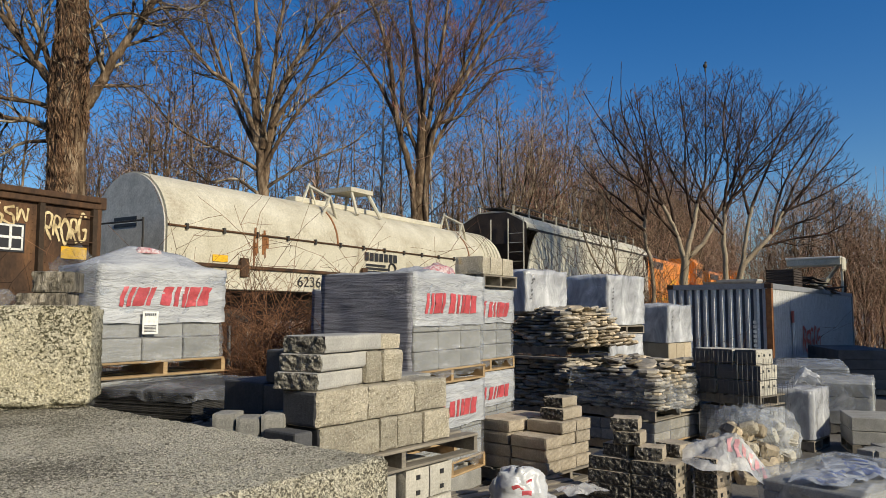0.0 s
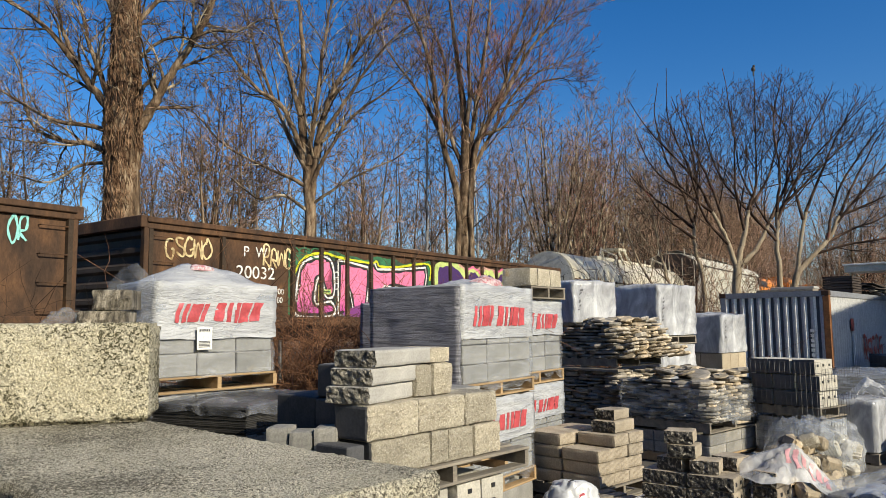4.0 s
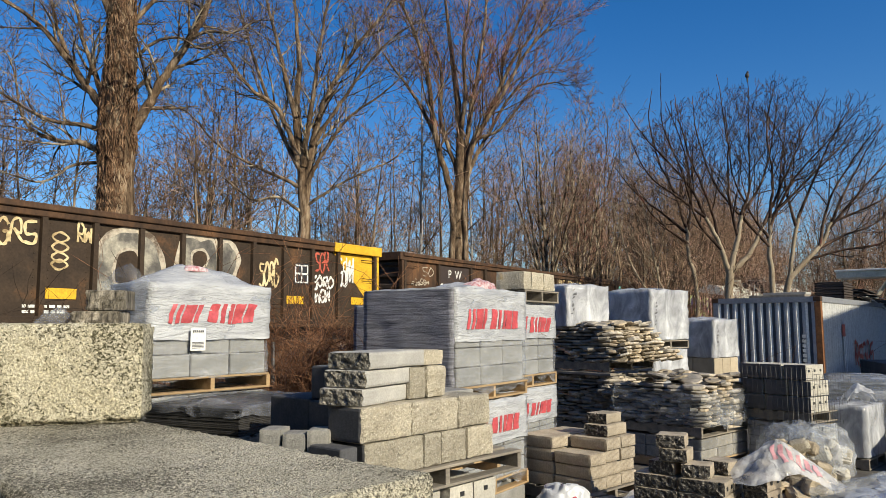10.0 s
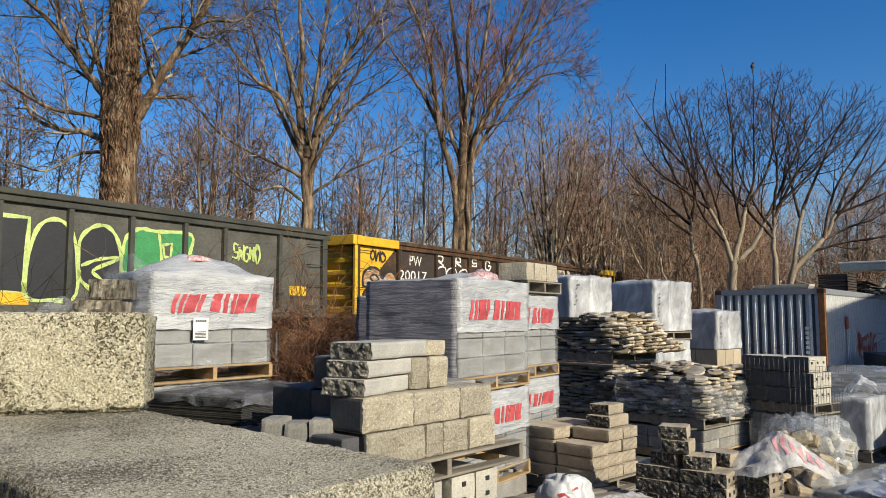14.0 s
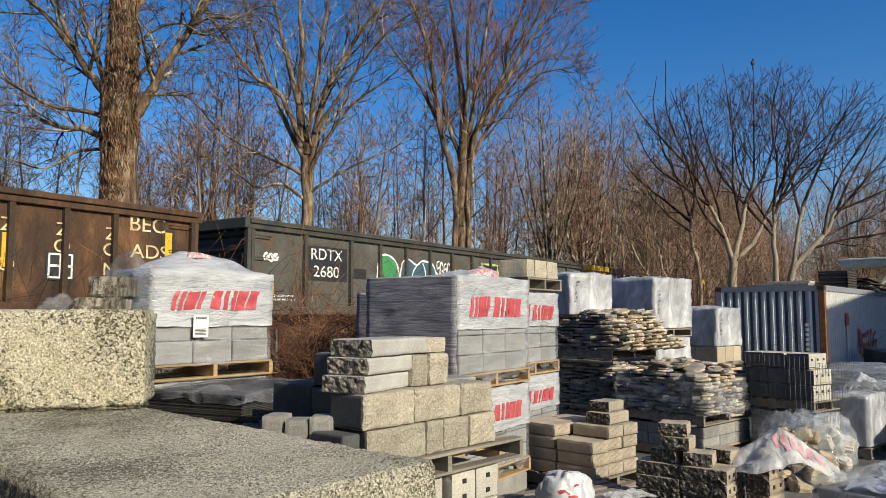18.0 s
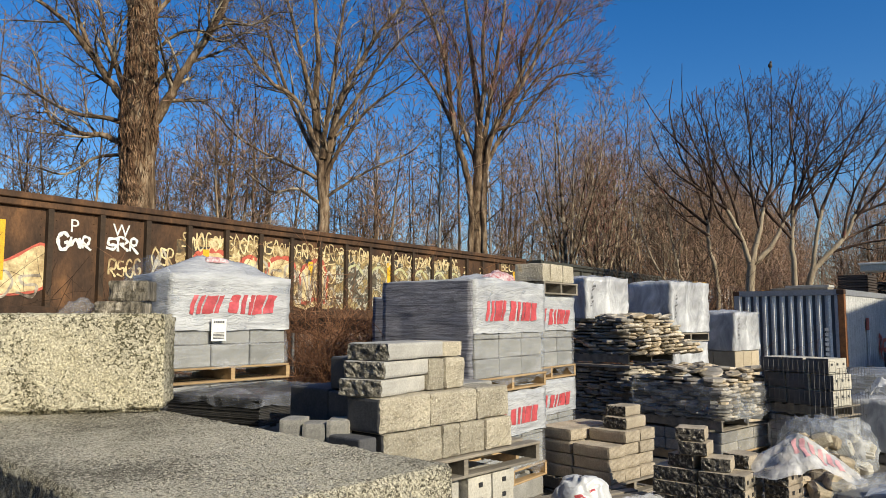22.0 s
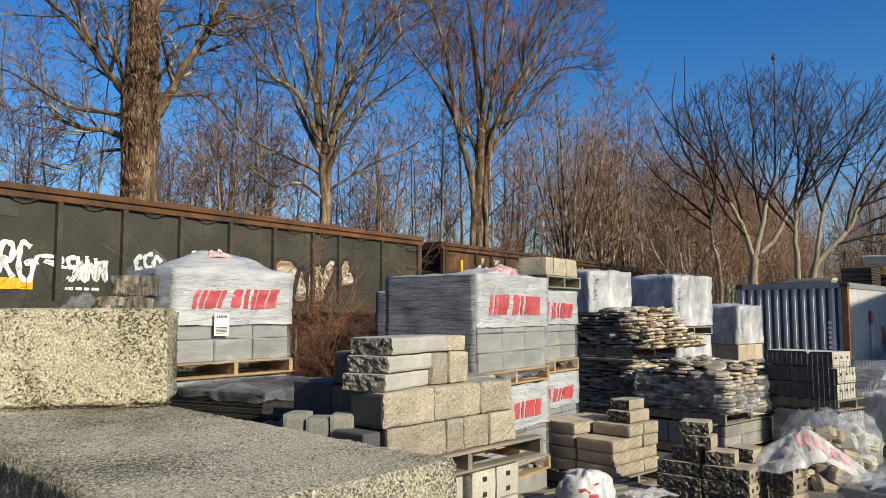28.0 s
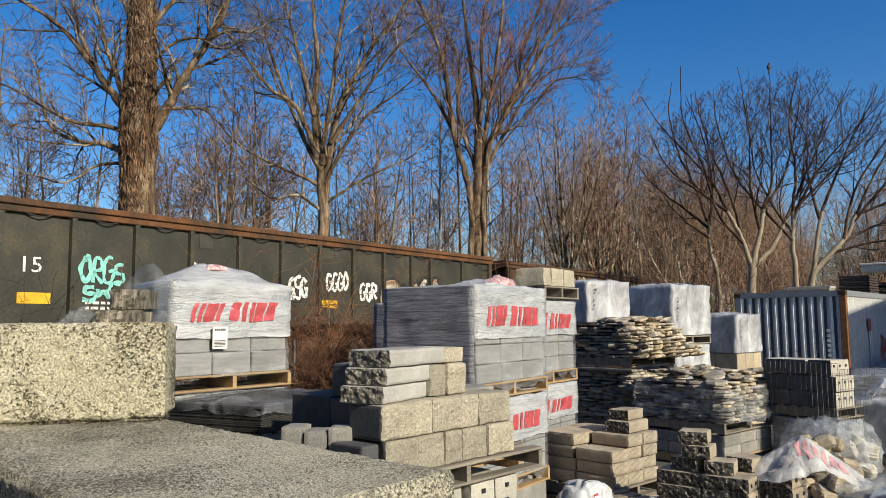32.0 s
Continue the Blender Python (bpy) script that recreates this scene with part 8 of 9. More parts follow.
SMALL = ((0.42, 0.36, 1.8, 38, 0.10, 0.08, 0.14, 0.42, 5), (0.23, 0.50, 1.0, 38, 0.11, 0.07, 0.10, 0.55, 3), (0.15, 0.50, 0.5, 34, 0.12, 0.06, 0.08, 0.6, 1))
SLIM = ((0.30, 0.22, 1.8, 46, 0.12, 0.08, 0.25, 0.40, 3), (0.27, 0.52, 0.9, 40, 0.13, 0.06, 0.12, 0.55, 2), (0.22, 0.55, 0.5, 38, 0.13, 0.05, 0.10, 0.6, 1))
BUSHY = ((0.26, 0.32, 1.8, 38, 0.12, 0.09, 0.15, 0.40, 3), (0.25, 0.52, 0.9, 38, 0.13, 0.07, 0.12, 0.55, 2), (0.20, 0.55, 0.5, 36, 0.13, 0.06, 0.10, 0.6, 1))

M_BARK = material("grey_brown_bark", [(0.36, (0.045, 0.029, 0.018)), (0.5, (0.15, 0.10, 0.062)), (0.64, (0.36, 0.27, 0.18))], scale=5, fine=28, rough=0.95, bump=0.9, depth=0.03, stretch=(1, 1, 0.22), spec=0.2)
M_LIMB = material("grey_limb_bark", [(0.40, (0.032, 0.022, 0.015)), (0.5, (0.15, 0.108, 0.07)), (0.61, (0.46, 0.375, 0.26))], scale=2.6, fine=18, rough=0.95, bump=0.6, depth=0.02, spec=0.2)
M_TWIG = material("dark_brown_twigs", [(0.36, (0.016, 0.011, 0.009)), (0.52, (0.05, 0.032, 0.023)), (0.66, (0.13, 0.085, 0.056))], scale=1.6, fine=6, rough=0.9, bump=0, spec=0.2, vary=0.15)
M_DUSKTWIG = material("dark_red_brown_twigs", [(0.38, (0.016, 0.010, 0.008)), (0.50, (0.055, 0.033, 0.024)), (0.61, (0.17, 0.11, 0.075)), (0.69, (0.20, 0.06, 0.05))], scale=1.8, fine=6, rough=0.9, bump=0, spec=0.2, vary=0.15)
M_GREYTWIG = material("grey_brown_twigs", [(0.40, (0.028, 0.018, 0.014)), (0.51, (0.13, 0.083, 0.06)), (0.61, (0.36, 0.25, 0.17))], scale=2.0, fine=6, rough=0.9, bump=0, spec=0.2, vary=0.15)
M_REDTWIG = material("red_brown_twigs", [(0.40, (0.05, 0.022, 0.018)), (0.49, (0.24, 0.11, 0.08)), (0.57, (0.42, 0.24, 0.17)), (0.63, (0.34, 0.08, 0.075))], scale=1.4, fine=6, rough=0.9, bump=0, spec=0.2, vary=0.15)
M_FARTWIG = material("russet_twigs_in_sun", [(0.36, (0.10, 0.055, 0.038)), (0.50, (0.36, 0.215, 0.145)), (0.62, (0.56, 0.40, 0.285))], scale=1.2, fine=6, rough=0.9, bump=0, spec=0.2, vary=0.25)
M_PALEBARK = material("pale_birch_bark", [(0.3, (0.35, 0.31, 0.26)), (0.7, (0.58, 0.54, 0.48))], scale=3, fine=18, rough=0.9, bump=0.3)
M_IVY = material("dead_vine", [(0.36, (0.038, 0.021, 0.013)), (0.5, (0.145, 0.082, 0.047)), (0.66, (0.36, 0.23, 0.14))], scale=4, fine=20, rough=0.95, bump=0.5, spec=0.2)


def tree(name, stems, spec, seed, bark, twig, label, thin=0.0075, limb=None, group="bare trees", head=None):
    """A bare tree from its main stems: (points, foot radius, tip radius, how it branches)."""
    rng = random.Random(seed)
    t = thing(name, Matrix.Translation(stems[0][0][0]), label, "tree", group)
    back = Matrix.Translation(-Vector(stems[0][0][0]))
    trunk, crown, twigs = Wood(), Wood(), Wood()
    for stem in stems:
        pts, r0, r1 = stem[:3]
        line = bend([back @ Vector(p) for p in pts])
        m = len(line) - 1
        line = [p + (0.02 + 0.03 * r0) * Vector((rng.gauss(0, 0.6), rng.gauss(0, 0.6), 0)) * (0 < i < m) for i, p in enumerate(line)]
        (trunk if r0 >= 0.08 else crown).limb(line, [r0 + (r1 - r0) * (i / m) ** 0.8 for i in range(m + 1)], 12 if r0 > 0.3 else 7)
        grow(rng, (crown, crown, twigs), line, r0, 0, stem[3] if len(stem) > 3 else spec, thin, head)
    for nm, w, mat in (("trunk", trunk, bark), ("branchwork", crown, limb or bark), ("crown", twigs, twig)):
        if not w.v:
            continue
        ob = new(nm, w.mesh(nm, mat))
        ob.parent = t
        if w is not trunk:
            ob["kind"] = "stuff"
    return t


def fan(y, r0, r1, dy, *xz, how=None):
    """A stem by its bends (x, z), that leans dy away from the tree's own depth."""
    n = len(xz) - 1
    pts = [(x, y + dy * (i / n) ** 1.3, z) for i, (x, z) in enumerate(xz)]
    return (pts, r0, r1, how) if how else (pts, r0, r1)


def main_trees():
    # the thick vine-clad tree behind the wagons
    y = 21.0
    bare = ((2.0, 0.12, 1.2, 55, 0.15, 0.03, 0.5, 0.10, 5), OLD[1], OLD[2])
    t = tree("bare_tree", [
        fan(y, 0.53, 0.30, 0.2, (-9.22, 0.3), (-9.2, 5.0), (-9.22, 7.6), (-9.18, 8.8), (-9.24, 10.1), (-9.29, 11.3), (-9.5, 13.3), (-9.7, 17.0), how=bare),
        fan(y, 0.19, 0.05, 0.5, (-8.95, 7.25), (-8.72, 7.7), (-8.31, 8.47), (-8.07, 9.09), (-7.46, 10.08), (-6.89, 11.27), (-6.6, 12.6), (-6.2, 14.2)),
        fan(y, 0.07, 0.012, -0.5, (-8.95, 9.5), (-8.75, 9.75), (-8.16, 10.17), (-7.47, 10.27), (-6.76, 9.89), (-5.98, 10.1), (-5.2, 9.9)),
        fan(y, 0.06, 0.012, -0.6, (-7.3, 10.3), (-6.6, 10.5), (-5.9, 10.4), (-5.1, 10.7), (-4.6, 10.6)),
        fan(y, 0.16, 0.035, -0.6, (-9.5, 7.9), (-9.72, 8.29), (-10.18, 8.91), (-10.74, 9.72), (-11.39, 10.53), (-12.39, 11.25), (-13.5, 11.8)),
        fan(y, 0.09, 0.02, 0.3, (-10.74, 9.72), (-11.0, 10.3), (-11.24, 10.89), (-11.52, 12.2), (-11.6, 13.4)),
        fan(y, 0.09, 0.015, -0.9, (-9.6, 7.5), (-10.13, 7.67), (-10.99, 7.76), (-11.87, 8.2), (-12.76, 8.73), (-13.8, 8.9)),
        fan(y, 0.11, 0.015, 0.4, (-9.5, 6.8), (-10.27, 7.19), (-10.79, 7.23), (-11.57, 7.49), (-12.12, 8.02), (-12.45, 9.36), (-12.9, 10.2)),
        fan(y, 0.10, 0.02, 0.7, (-9.5, 7.9), (-9.94, 9.18), (-10.42, 10.26), (-10.73, 11.26), (-11.23, 12.4), (-11.6, 13.6)),
        fan(y, 0.06, 0.012, -0.4, (-9.6, 6.6), (-10.4, 6.5), (-11.2, 6.0), (-12.1, 6.2), (-13.2, 6.6)),
        fan(y, 0.07, 0.05, 0.0, (-8.95, 8.55), (-8.71, 8.83), (-8.31, 9.18), how=((0.5, 0.3, 0.4, 40, 0.1, 0.05, 0.3, 0.2, 3),)),
        fan(y, 0.10, 0.02, 0.5, (-9.05, 10.5), (-8.88, 10.9), (-8.22, 11.81), (-7.73, 12.83), (-7.3, 14.0)),
        fan(y, 0.10, 0.02, -0.4, (-9.45, 10.6), (-9.59, 11.08), (-10.07, 11.99), (-10.9, 12.91), (-11.8, 13.6))],
        OLD, 11, M_BARK, M_GREYTWIG, "thick bare tree with dead vine on its trunk", 0.0082, M_LIMB)
    w = Wood()
    rng = random.Random(4)
    for i in range(2900):
        a, z = rng.uniform(0, 6.28), rng.uniform(0, 15.5) * rng.random() ** 0.35
        pts, b = [], a
        up = rng.uniform(0.3, 1.0) * rng.choice((1, 1, -0.7))
        wild = 0.22 if rng.random() < 0.12 else 0.08
        for k in range(5):
            g = 0.50 - 0.013 * z + 0.12 * math.exp(-((z - 7.3) / 0.9) ** 2) + rng.uniform(-0.02, 0.05) + (wild * rng.random() if k == 4 else 0)
            pts.append(Vector((g * math.cos(b), g * math.sin(b), z + up * k / 4)))
            b += rng.gauss(0, 0.13)
        w.limb(pts, [0.020, 0.018, 0.014, 0.010, 0.006], 3)
    ob = new("dead_vine", w.mesh("dead_vine", M_IVY))
    ob.parent = t
    ob["kind"] = "stuff"
    # spreading tree over the second third of the wagons
    y = 23.0
    tree("bare_tree", [
        fan(y, 0.26, 0.03, 0.3, (-4.12, 0.3), (-4.12, 4.0), (-4.16, 6.0), (-4.37, 7.77), (-4.43, 8.97), (-4.38, 10.47), (-4.54, 12.0), (-4.67, 14.6), how=LEADER),
        fan(y, 0.17, 0.02, 0.6, (-4.12, 4.6), (-4.07, 6.2), (-3.9, 7.68), (-3.58, 9.0), (-3.12, 10.0), (-2.33, 11.33), (-1.5, 12.4), (-0.9, 13.4)),
        fan(y, 0.09, 0.012, -0.6, (-4.05, 6.3), (-3.64, 7.12), (-2.72, 8.42), (-1.67, 9.12), (-0.8, 9.9)),
        fan(y, 0.11, 0.015, -0.5, (-4.33, 7.1), (-4.68, 8.1), (-5.08, 8.88), (-5.85, 9.4), (-6.73, 10.58), (-7.43, 11.5), (-8.0, 12.5)),
        fan(y, 0.08, 0.012, 0.5, (-4.2, 6.2), (-4.75, 6.5), (-5.59, 6.89), (-6.94, 7.66), (-7.91, 8.71), (-8.7, 9.1)),
        fan(y, 0.10, 0.02, 0.6, (-4.42, 8.5), (-4.81, 9.9), (-5.22, 11.47), (-5.56, 12.75), (-5.9, 14.2)),
        fan(y, 0.12, 0.02, -0.5, (-4.16, 6.9), (-4.1, 7.6), (-3.85, 9.16), (-3.66, 10.85), (-3.35, 12.37), (-3.1, 14.0)),
        fan(y, 0.06, 0.012, 0.9, (-4.1, 5.6), (-3.27, 6.21), (-2.38, 6.76), (-1.3, 7.31), (-0.6, 8.2)),
        fan(y, 0.06, 0.012, -0.8, (-4.15, 5.4), (-4.9, 5.9), (-5.7, 5.8), (-6.6, 6.5), (-7.5, 6.7)),
        fan(y, 0.09, 0.015, 0.9, (-4.2, 6.7), (-4.9, 8.0), (-5.9, 10.6), (-6.4, 12.2), (-6.9, 13.4)),
        fan(y, 0.08, 0.015, -0.9, (-3.9, 7.6), (-3.0, 8.9), (-2.2, 10.0), (-1.3, 10.9), (-0.4, 11.4))],
        SPREAD, 12, M_BARK, M_GREYTWIG, "bare grey-brown tree with spreading limbs", 0.0082, M_LIMB)
    # many-stemmed red-brown tree
    y = 29.0
    tree("bare_tree", [
        fan(y, 0.33, 0.03, 0.2, (0.95, 0.2), (0.98, 5.6), (1.0, 7.2), (1.06, 8.7), (1.01, 10.4), (0.78, 12.6), (0.54, 14.6), (0.4, 17.2), how=LEADER),
        fan(y - 0.35, 0.15, 0.10, 0.0, (0.62, 0.3), (0.66, 3.5), (0.72, 6.2), (0.6, 7.4), how=LEADER),
        fan(y - 0.3, 0.13, 0.09, 0.2, (1.32, 0.3), (1.26, 4.0), (1.2, 6.4), (1.3, 7.6), how=LEADER),
        fan(y, 0.17, 0.03, -0.6, (0.85, 6.0), (0.62, 7.3), (0.05, 9.5), (-0.31, 12.2), (-0.91, 14.0), (-1.53, 15.4), (-2.2, 17.2)),
        fan(y, 0.16, 0.03, 0.5, (1.0, 6.4), (1.12, 7.7), (1.43, 10.1), (1.86, 12.6), (2.19, 15.1), (2.4, 17.2)),
        fan(y, 0.15, 0.02, -0.5, (1.05, 6.2), (1.23, 7.5), (1.6, 9.2), (2.69, 11.0), (3.7, 12.8), (4.6, 13.8), (5.1, 14.4)),
        fan(y, 0.12, 0.015, 0.6, (1.1, 7.0), (1.48, 8.2), (2.08, 9.4), (3.2, 11.3), (4.4, 12.3), (5.1, 12.6)),
        fan(y, 0.12, 0.02, 0.9, (1.1, 7.6), (1.48, 8.9), (2.58, 11.1), (2.96, 13.1), (3.83, 15.1), (4.4, 16.8)),
        fan(y, 0.13, 0.02, 0.9, (0.95, 7.0), (0.88, 8.2), (0.29, 10.1), (0.29, 12.6), (-0.43, 14.6), (-0.8, 17.0)),
        fan(y, 0.09, 0.012, -0.8, (1.3, 8.5), (1.72, 9.3), (2.68, 9.7), (3.9, 11.2), (4.7, 11.5), (5.3, 11.3)),
        fan(y, 0.10, 0.02, -0.9, (1.02, 9.0), (1.25, 11.0), (1.2, 13.2), (1.5, 15.2), (1.5, 17.2)),
        fan(y, 0.09, 0.015, 0.4, (0.05, 9.5), (-0.7, 11.0), (-1.6, 12.3), (-2.4, 13.6), (-2.9, 15.0)),
        fan(y, 0.09, 0.015, 0.3, (2.1, 10.1), (3.2, 12.6), (3.9, 13.6), (4.6, 15.2), (4.9, 16.2))],
        UPRIGHT, 13, M_BARK, M_REDTWIG, "tall red-brown bare tree with many upright stems", 0.0098, M_BARK)
    # smaller ones beside it
    for q, (x, y, h) in enumerate(((5.1, 33.0, 11.6), (7.4, 37.0, 11.4), (9.4, 41.0, 11.2))):
        r = random.Random(40 + q)
        stems = [([(x, y, 0.2), (x, y, h * 0.34), (x - 0.2, y, h * 0.68), (x - 0.4, y, h)], 0.17, 0.015)]
        for w in (-1.0, -0.65, -0.3, 0.3, 0.65, 1.0):
            stems.append(([(x, y, 1.6 + 1.4 * abs(w)), (x + w * 0.7, y + r.uniform(-0.4, 0.4), h * 0.46), (x + w * 1.4, y + r.uniform(-0.8, 0.8), h * 0.72), (x + w * 2.0, y + r.uniform(-1, 1), h * r.uniform(0.88, 1.0))], 0.085, 0.012))
        tree("bare_tree", stems, SMALL, 140 + q, M_LIMB, (M_FARTWIG, M_REDTWIG)[q % 2], "small reddish bare tree with upright twigs", 0.0105, M_LIMB)
    # wide trees behind the container: trunks and forks in a sunlit pale bark colour, dark limbs that arch out to a
    # round head
    rng = random.Random(61)
    fork = ((1.5, 0.3, 1.1, 42, 0.1, 0.1, 0.55, 0.35, 4), ARCHED[1], ARCHED[2])
    wide = (
        (10.5, ((0.17, 0.145, (10.42, 0.0), (10.49, 2.96), (10.53, 3.85)), (0.10, 0.066, (10.5, 3.7), (10.21, 4.74), (9.75, 5.7)),
                (0.11, 0.068, (10.55, 3.8), (10.89, 4.97), (11.04, 5.76)), (0.10, 0.066, (10.6, 3.75), (11.31, 4.41), (11.81, 5.42))),
         (((9.75, 5.7), (9.3, 6.7), (8.5, 7.7), (7.6, 8.7), (6.85, 9.9)), ((11.04, 5.76), (11.4, 6.9), (11.45, 8.5), (11.5, 10.84)),
          ((11.81, 5.42), (12.64, 6.21), (13.83, 7.35), (15.0, 8.5), (15.7, 9.6)), ((10.21, 4.74), (10.0, 6.2), (9.5, 7.8), (9.2, 9.5), (9.2, 10.6)),
          ((9.75, 5.7), (8.6, 6.5), (7.6, 7.2), (6.9, 8.5)), ((10.89, 4.97), (10.55, 6.5), (10.5, 8.2), (10.1, 10.75)),
          ((11.04, 5.76), (11.9, 7.0), (12.5, 8.6), (12.97, 10.6)), ((11.7, 5.2), (12.6, 7.0), (13.4, 8.6), (14.3, 10.2)), ((10.3, 4.5), (9.4, 5.6), (8.9, 7.3), (8.2, 9.0), (8.15, 10.85)))),
        (12.0, ((0.12, 0.07, (12.0, 0.0), (12.03, 3.07), (11.98, 4.29), (12.05, 5.65)),),
         (((12.05, 5.65), (12.15, 7.2), (11.9, 8.8), (12.2, 10.5)), ((12.05, 5.4), (12.7, 6.8), (13.6, 8.0), (14.8, 9.3)), ((12.0, 4.9), (11.4, 5.9), (10.9, 7.4), (10.8, 9.9)),
          ((12.0, 5.2), (12.5, 6.2), (13.0, 7.9), (13.6, 10.3)), ((12.0, 4.6), (11.2, 5.6), (10.2, 7.0), (9.7, 9.0), (9.7, 10.4)))),
        (12.7, ((0.14, 0.10, (12.45, 0.0), (12.65, 3.07), (13.08, 3.85)), (0.10, 0.066, (13.0, 3.75), (13.9, 4.63), (14.4, 5.53)), (0.082, 0.06, (12.75, 3.3), (12.95, 4.6), (13.2, 5.7))),
         (((14.4, 5.53), (15.21, 5.87), (16.15, 6.33), (17.2, 7.1)), ((14.4, 5.5), (14.9, 6.6), (15.6, 7.9), (16.4, 9.1)), ((13.9, 4.63), (14.2, 6.3), (14.9, 7.7), (15.6, 8.9)),
          ((13.8, 4.55), (15.0, 5.1), (16.2, 5.5), (17.2, 6.2)), ((13.2, 5.7), (13.8, 7.2), (14.4, 8.6), (15.0, 9.7)), ((14.2, 5.2), (15.2, 6.4), (16.2, 7.6), (16.7, 8.3)),
          ((13.1, 5.4), (13.0, 7.0), (13.3, 8.7), (13.0, 10.2)), ((13.5, 4.2), (14.6, 4.5), (15.8, 4.7), (16.8, 5.2)))),
        (9.45, ((0.09, 0.06, (9.45, 0.0), (9.55, 3.1), (9.3, 4.3), (9.25, 5.4)),),
         (((9.25, 5.4), (8.9, 6.6), (8.35, 8.0), (8.1, 9.6), (8.3, 10.8)), ((9.25, 5.2), (8.4, 6.0), (7.5, 6.9), (6.9, 7.9)), ((9.3, 5.3), (9.5, 6.9), (9.3, 8.6), (8.8, 10.3)),
          ((9.28, 4.8), (8.5, 5.3), (7.7, 5.9), (7.0, 6.8)))))
    for bx, low, high in wide:
        y = 26.0 + (0.0 if bx == 10.5 else rng.uniform(-0.5, 0.6))
        stems = []
        for r0, r1, *xz in low:
            stems.append(fan(y, r0, r1, 0.0, *xz, how=fork))
        for xz in high:
            stems.append(fan(y, 0.062, 0.011, 0.0 if xz[-1] == (11.5, 10.84) else rng.uniform(-1.9, 1.9), *xz))
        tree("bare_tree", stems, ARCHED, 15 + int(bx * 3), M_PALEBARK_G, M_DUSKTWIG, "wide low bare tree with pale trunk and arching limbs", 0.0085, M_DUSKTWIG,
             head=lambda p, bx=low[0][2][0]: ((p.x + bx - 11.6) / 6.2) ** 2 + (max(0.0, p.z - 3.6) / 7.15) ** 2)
    x, y = 8.6, 27.2
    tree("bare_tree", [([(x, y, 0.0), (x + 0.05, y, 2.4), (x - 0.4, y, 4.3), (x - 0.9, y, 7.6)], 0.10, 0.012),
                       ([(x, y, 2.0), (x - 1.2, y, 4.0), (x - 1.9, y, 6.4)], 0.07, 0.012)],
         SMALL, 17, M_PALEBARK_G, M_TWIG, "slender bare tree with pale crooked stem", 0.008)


# paler than the limbs above: sun on the stems is in this colour
M_PALEBARK_G = material("sunlit_pale_bark", [(0.3, (0.21, 0.16, 0.105)), (0.7, (0.42, 0.345, 0.245))], scale=4, fine=25, rough=0.95, bump=0.6, depth=0.02, stretch=(1, 1, 0.3), spec=0.2)
main_trees()


def bird():
    b = tagged(new("bird"), "small dark bird perched on the highest twig", "bird")
    b.matrix_basis = pose(11.5, 26.0, 10.95)
    bm = bmesh.new()
    bmesh.ops.create_uvsphere(bm, u_segments=10, v_segments=8, radius=0.075, matrix=Matrix.Diagonal((1.0, 0.9, 1.35, 1)))
    part("body", bm, M_DARK, b)
    bm = bmesh.new()
    bmesh.ops.create_uvsphere(bm, u_segments=8, v_segments=6, radius=0.045)
    part("head", bm, M_DARK, b, m=pose(0.02, 0, 0.12))
    part("tail", block(-0.02, -0.03, -0.24, 0.02, 0.03, -0.08), M_DARK, b)


bird()


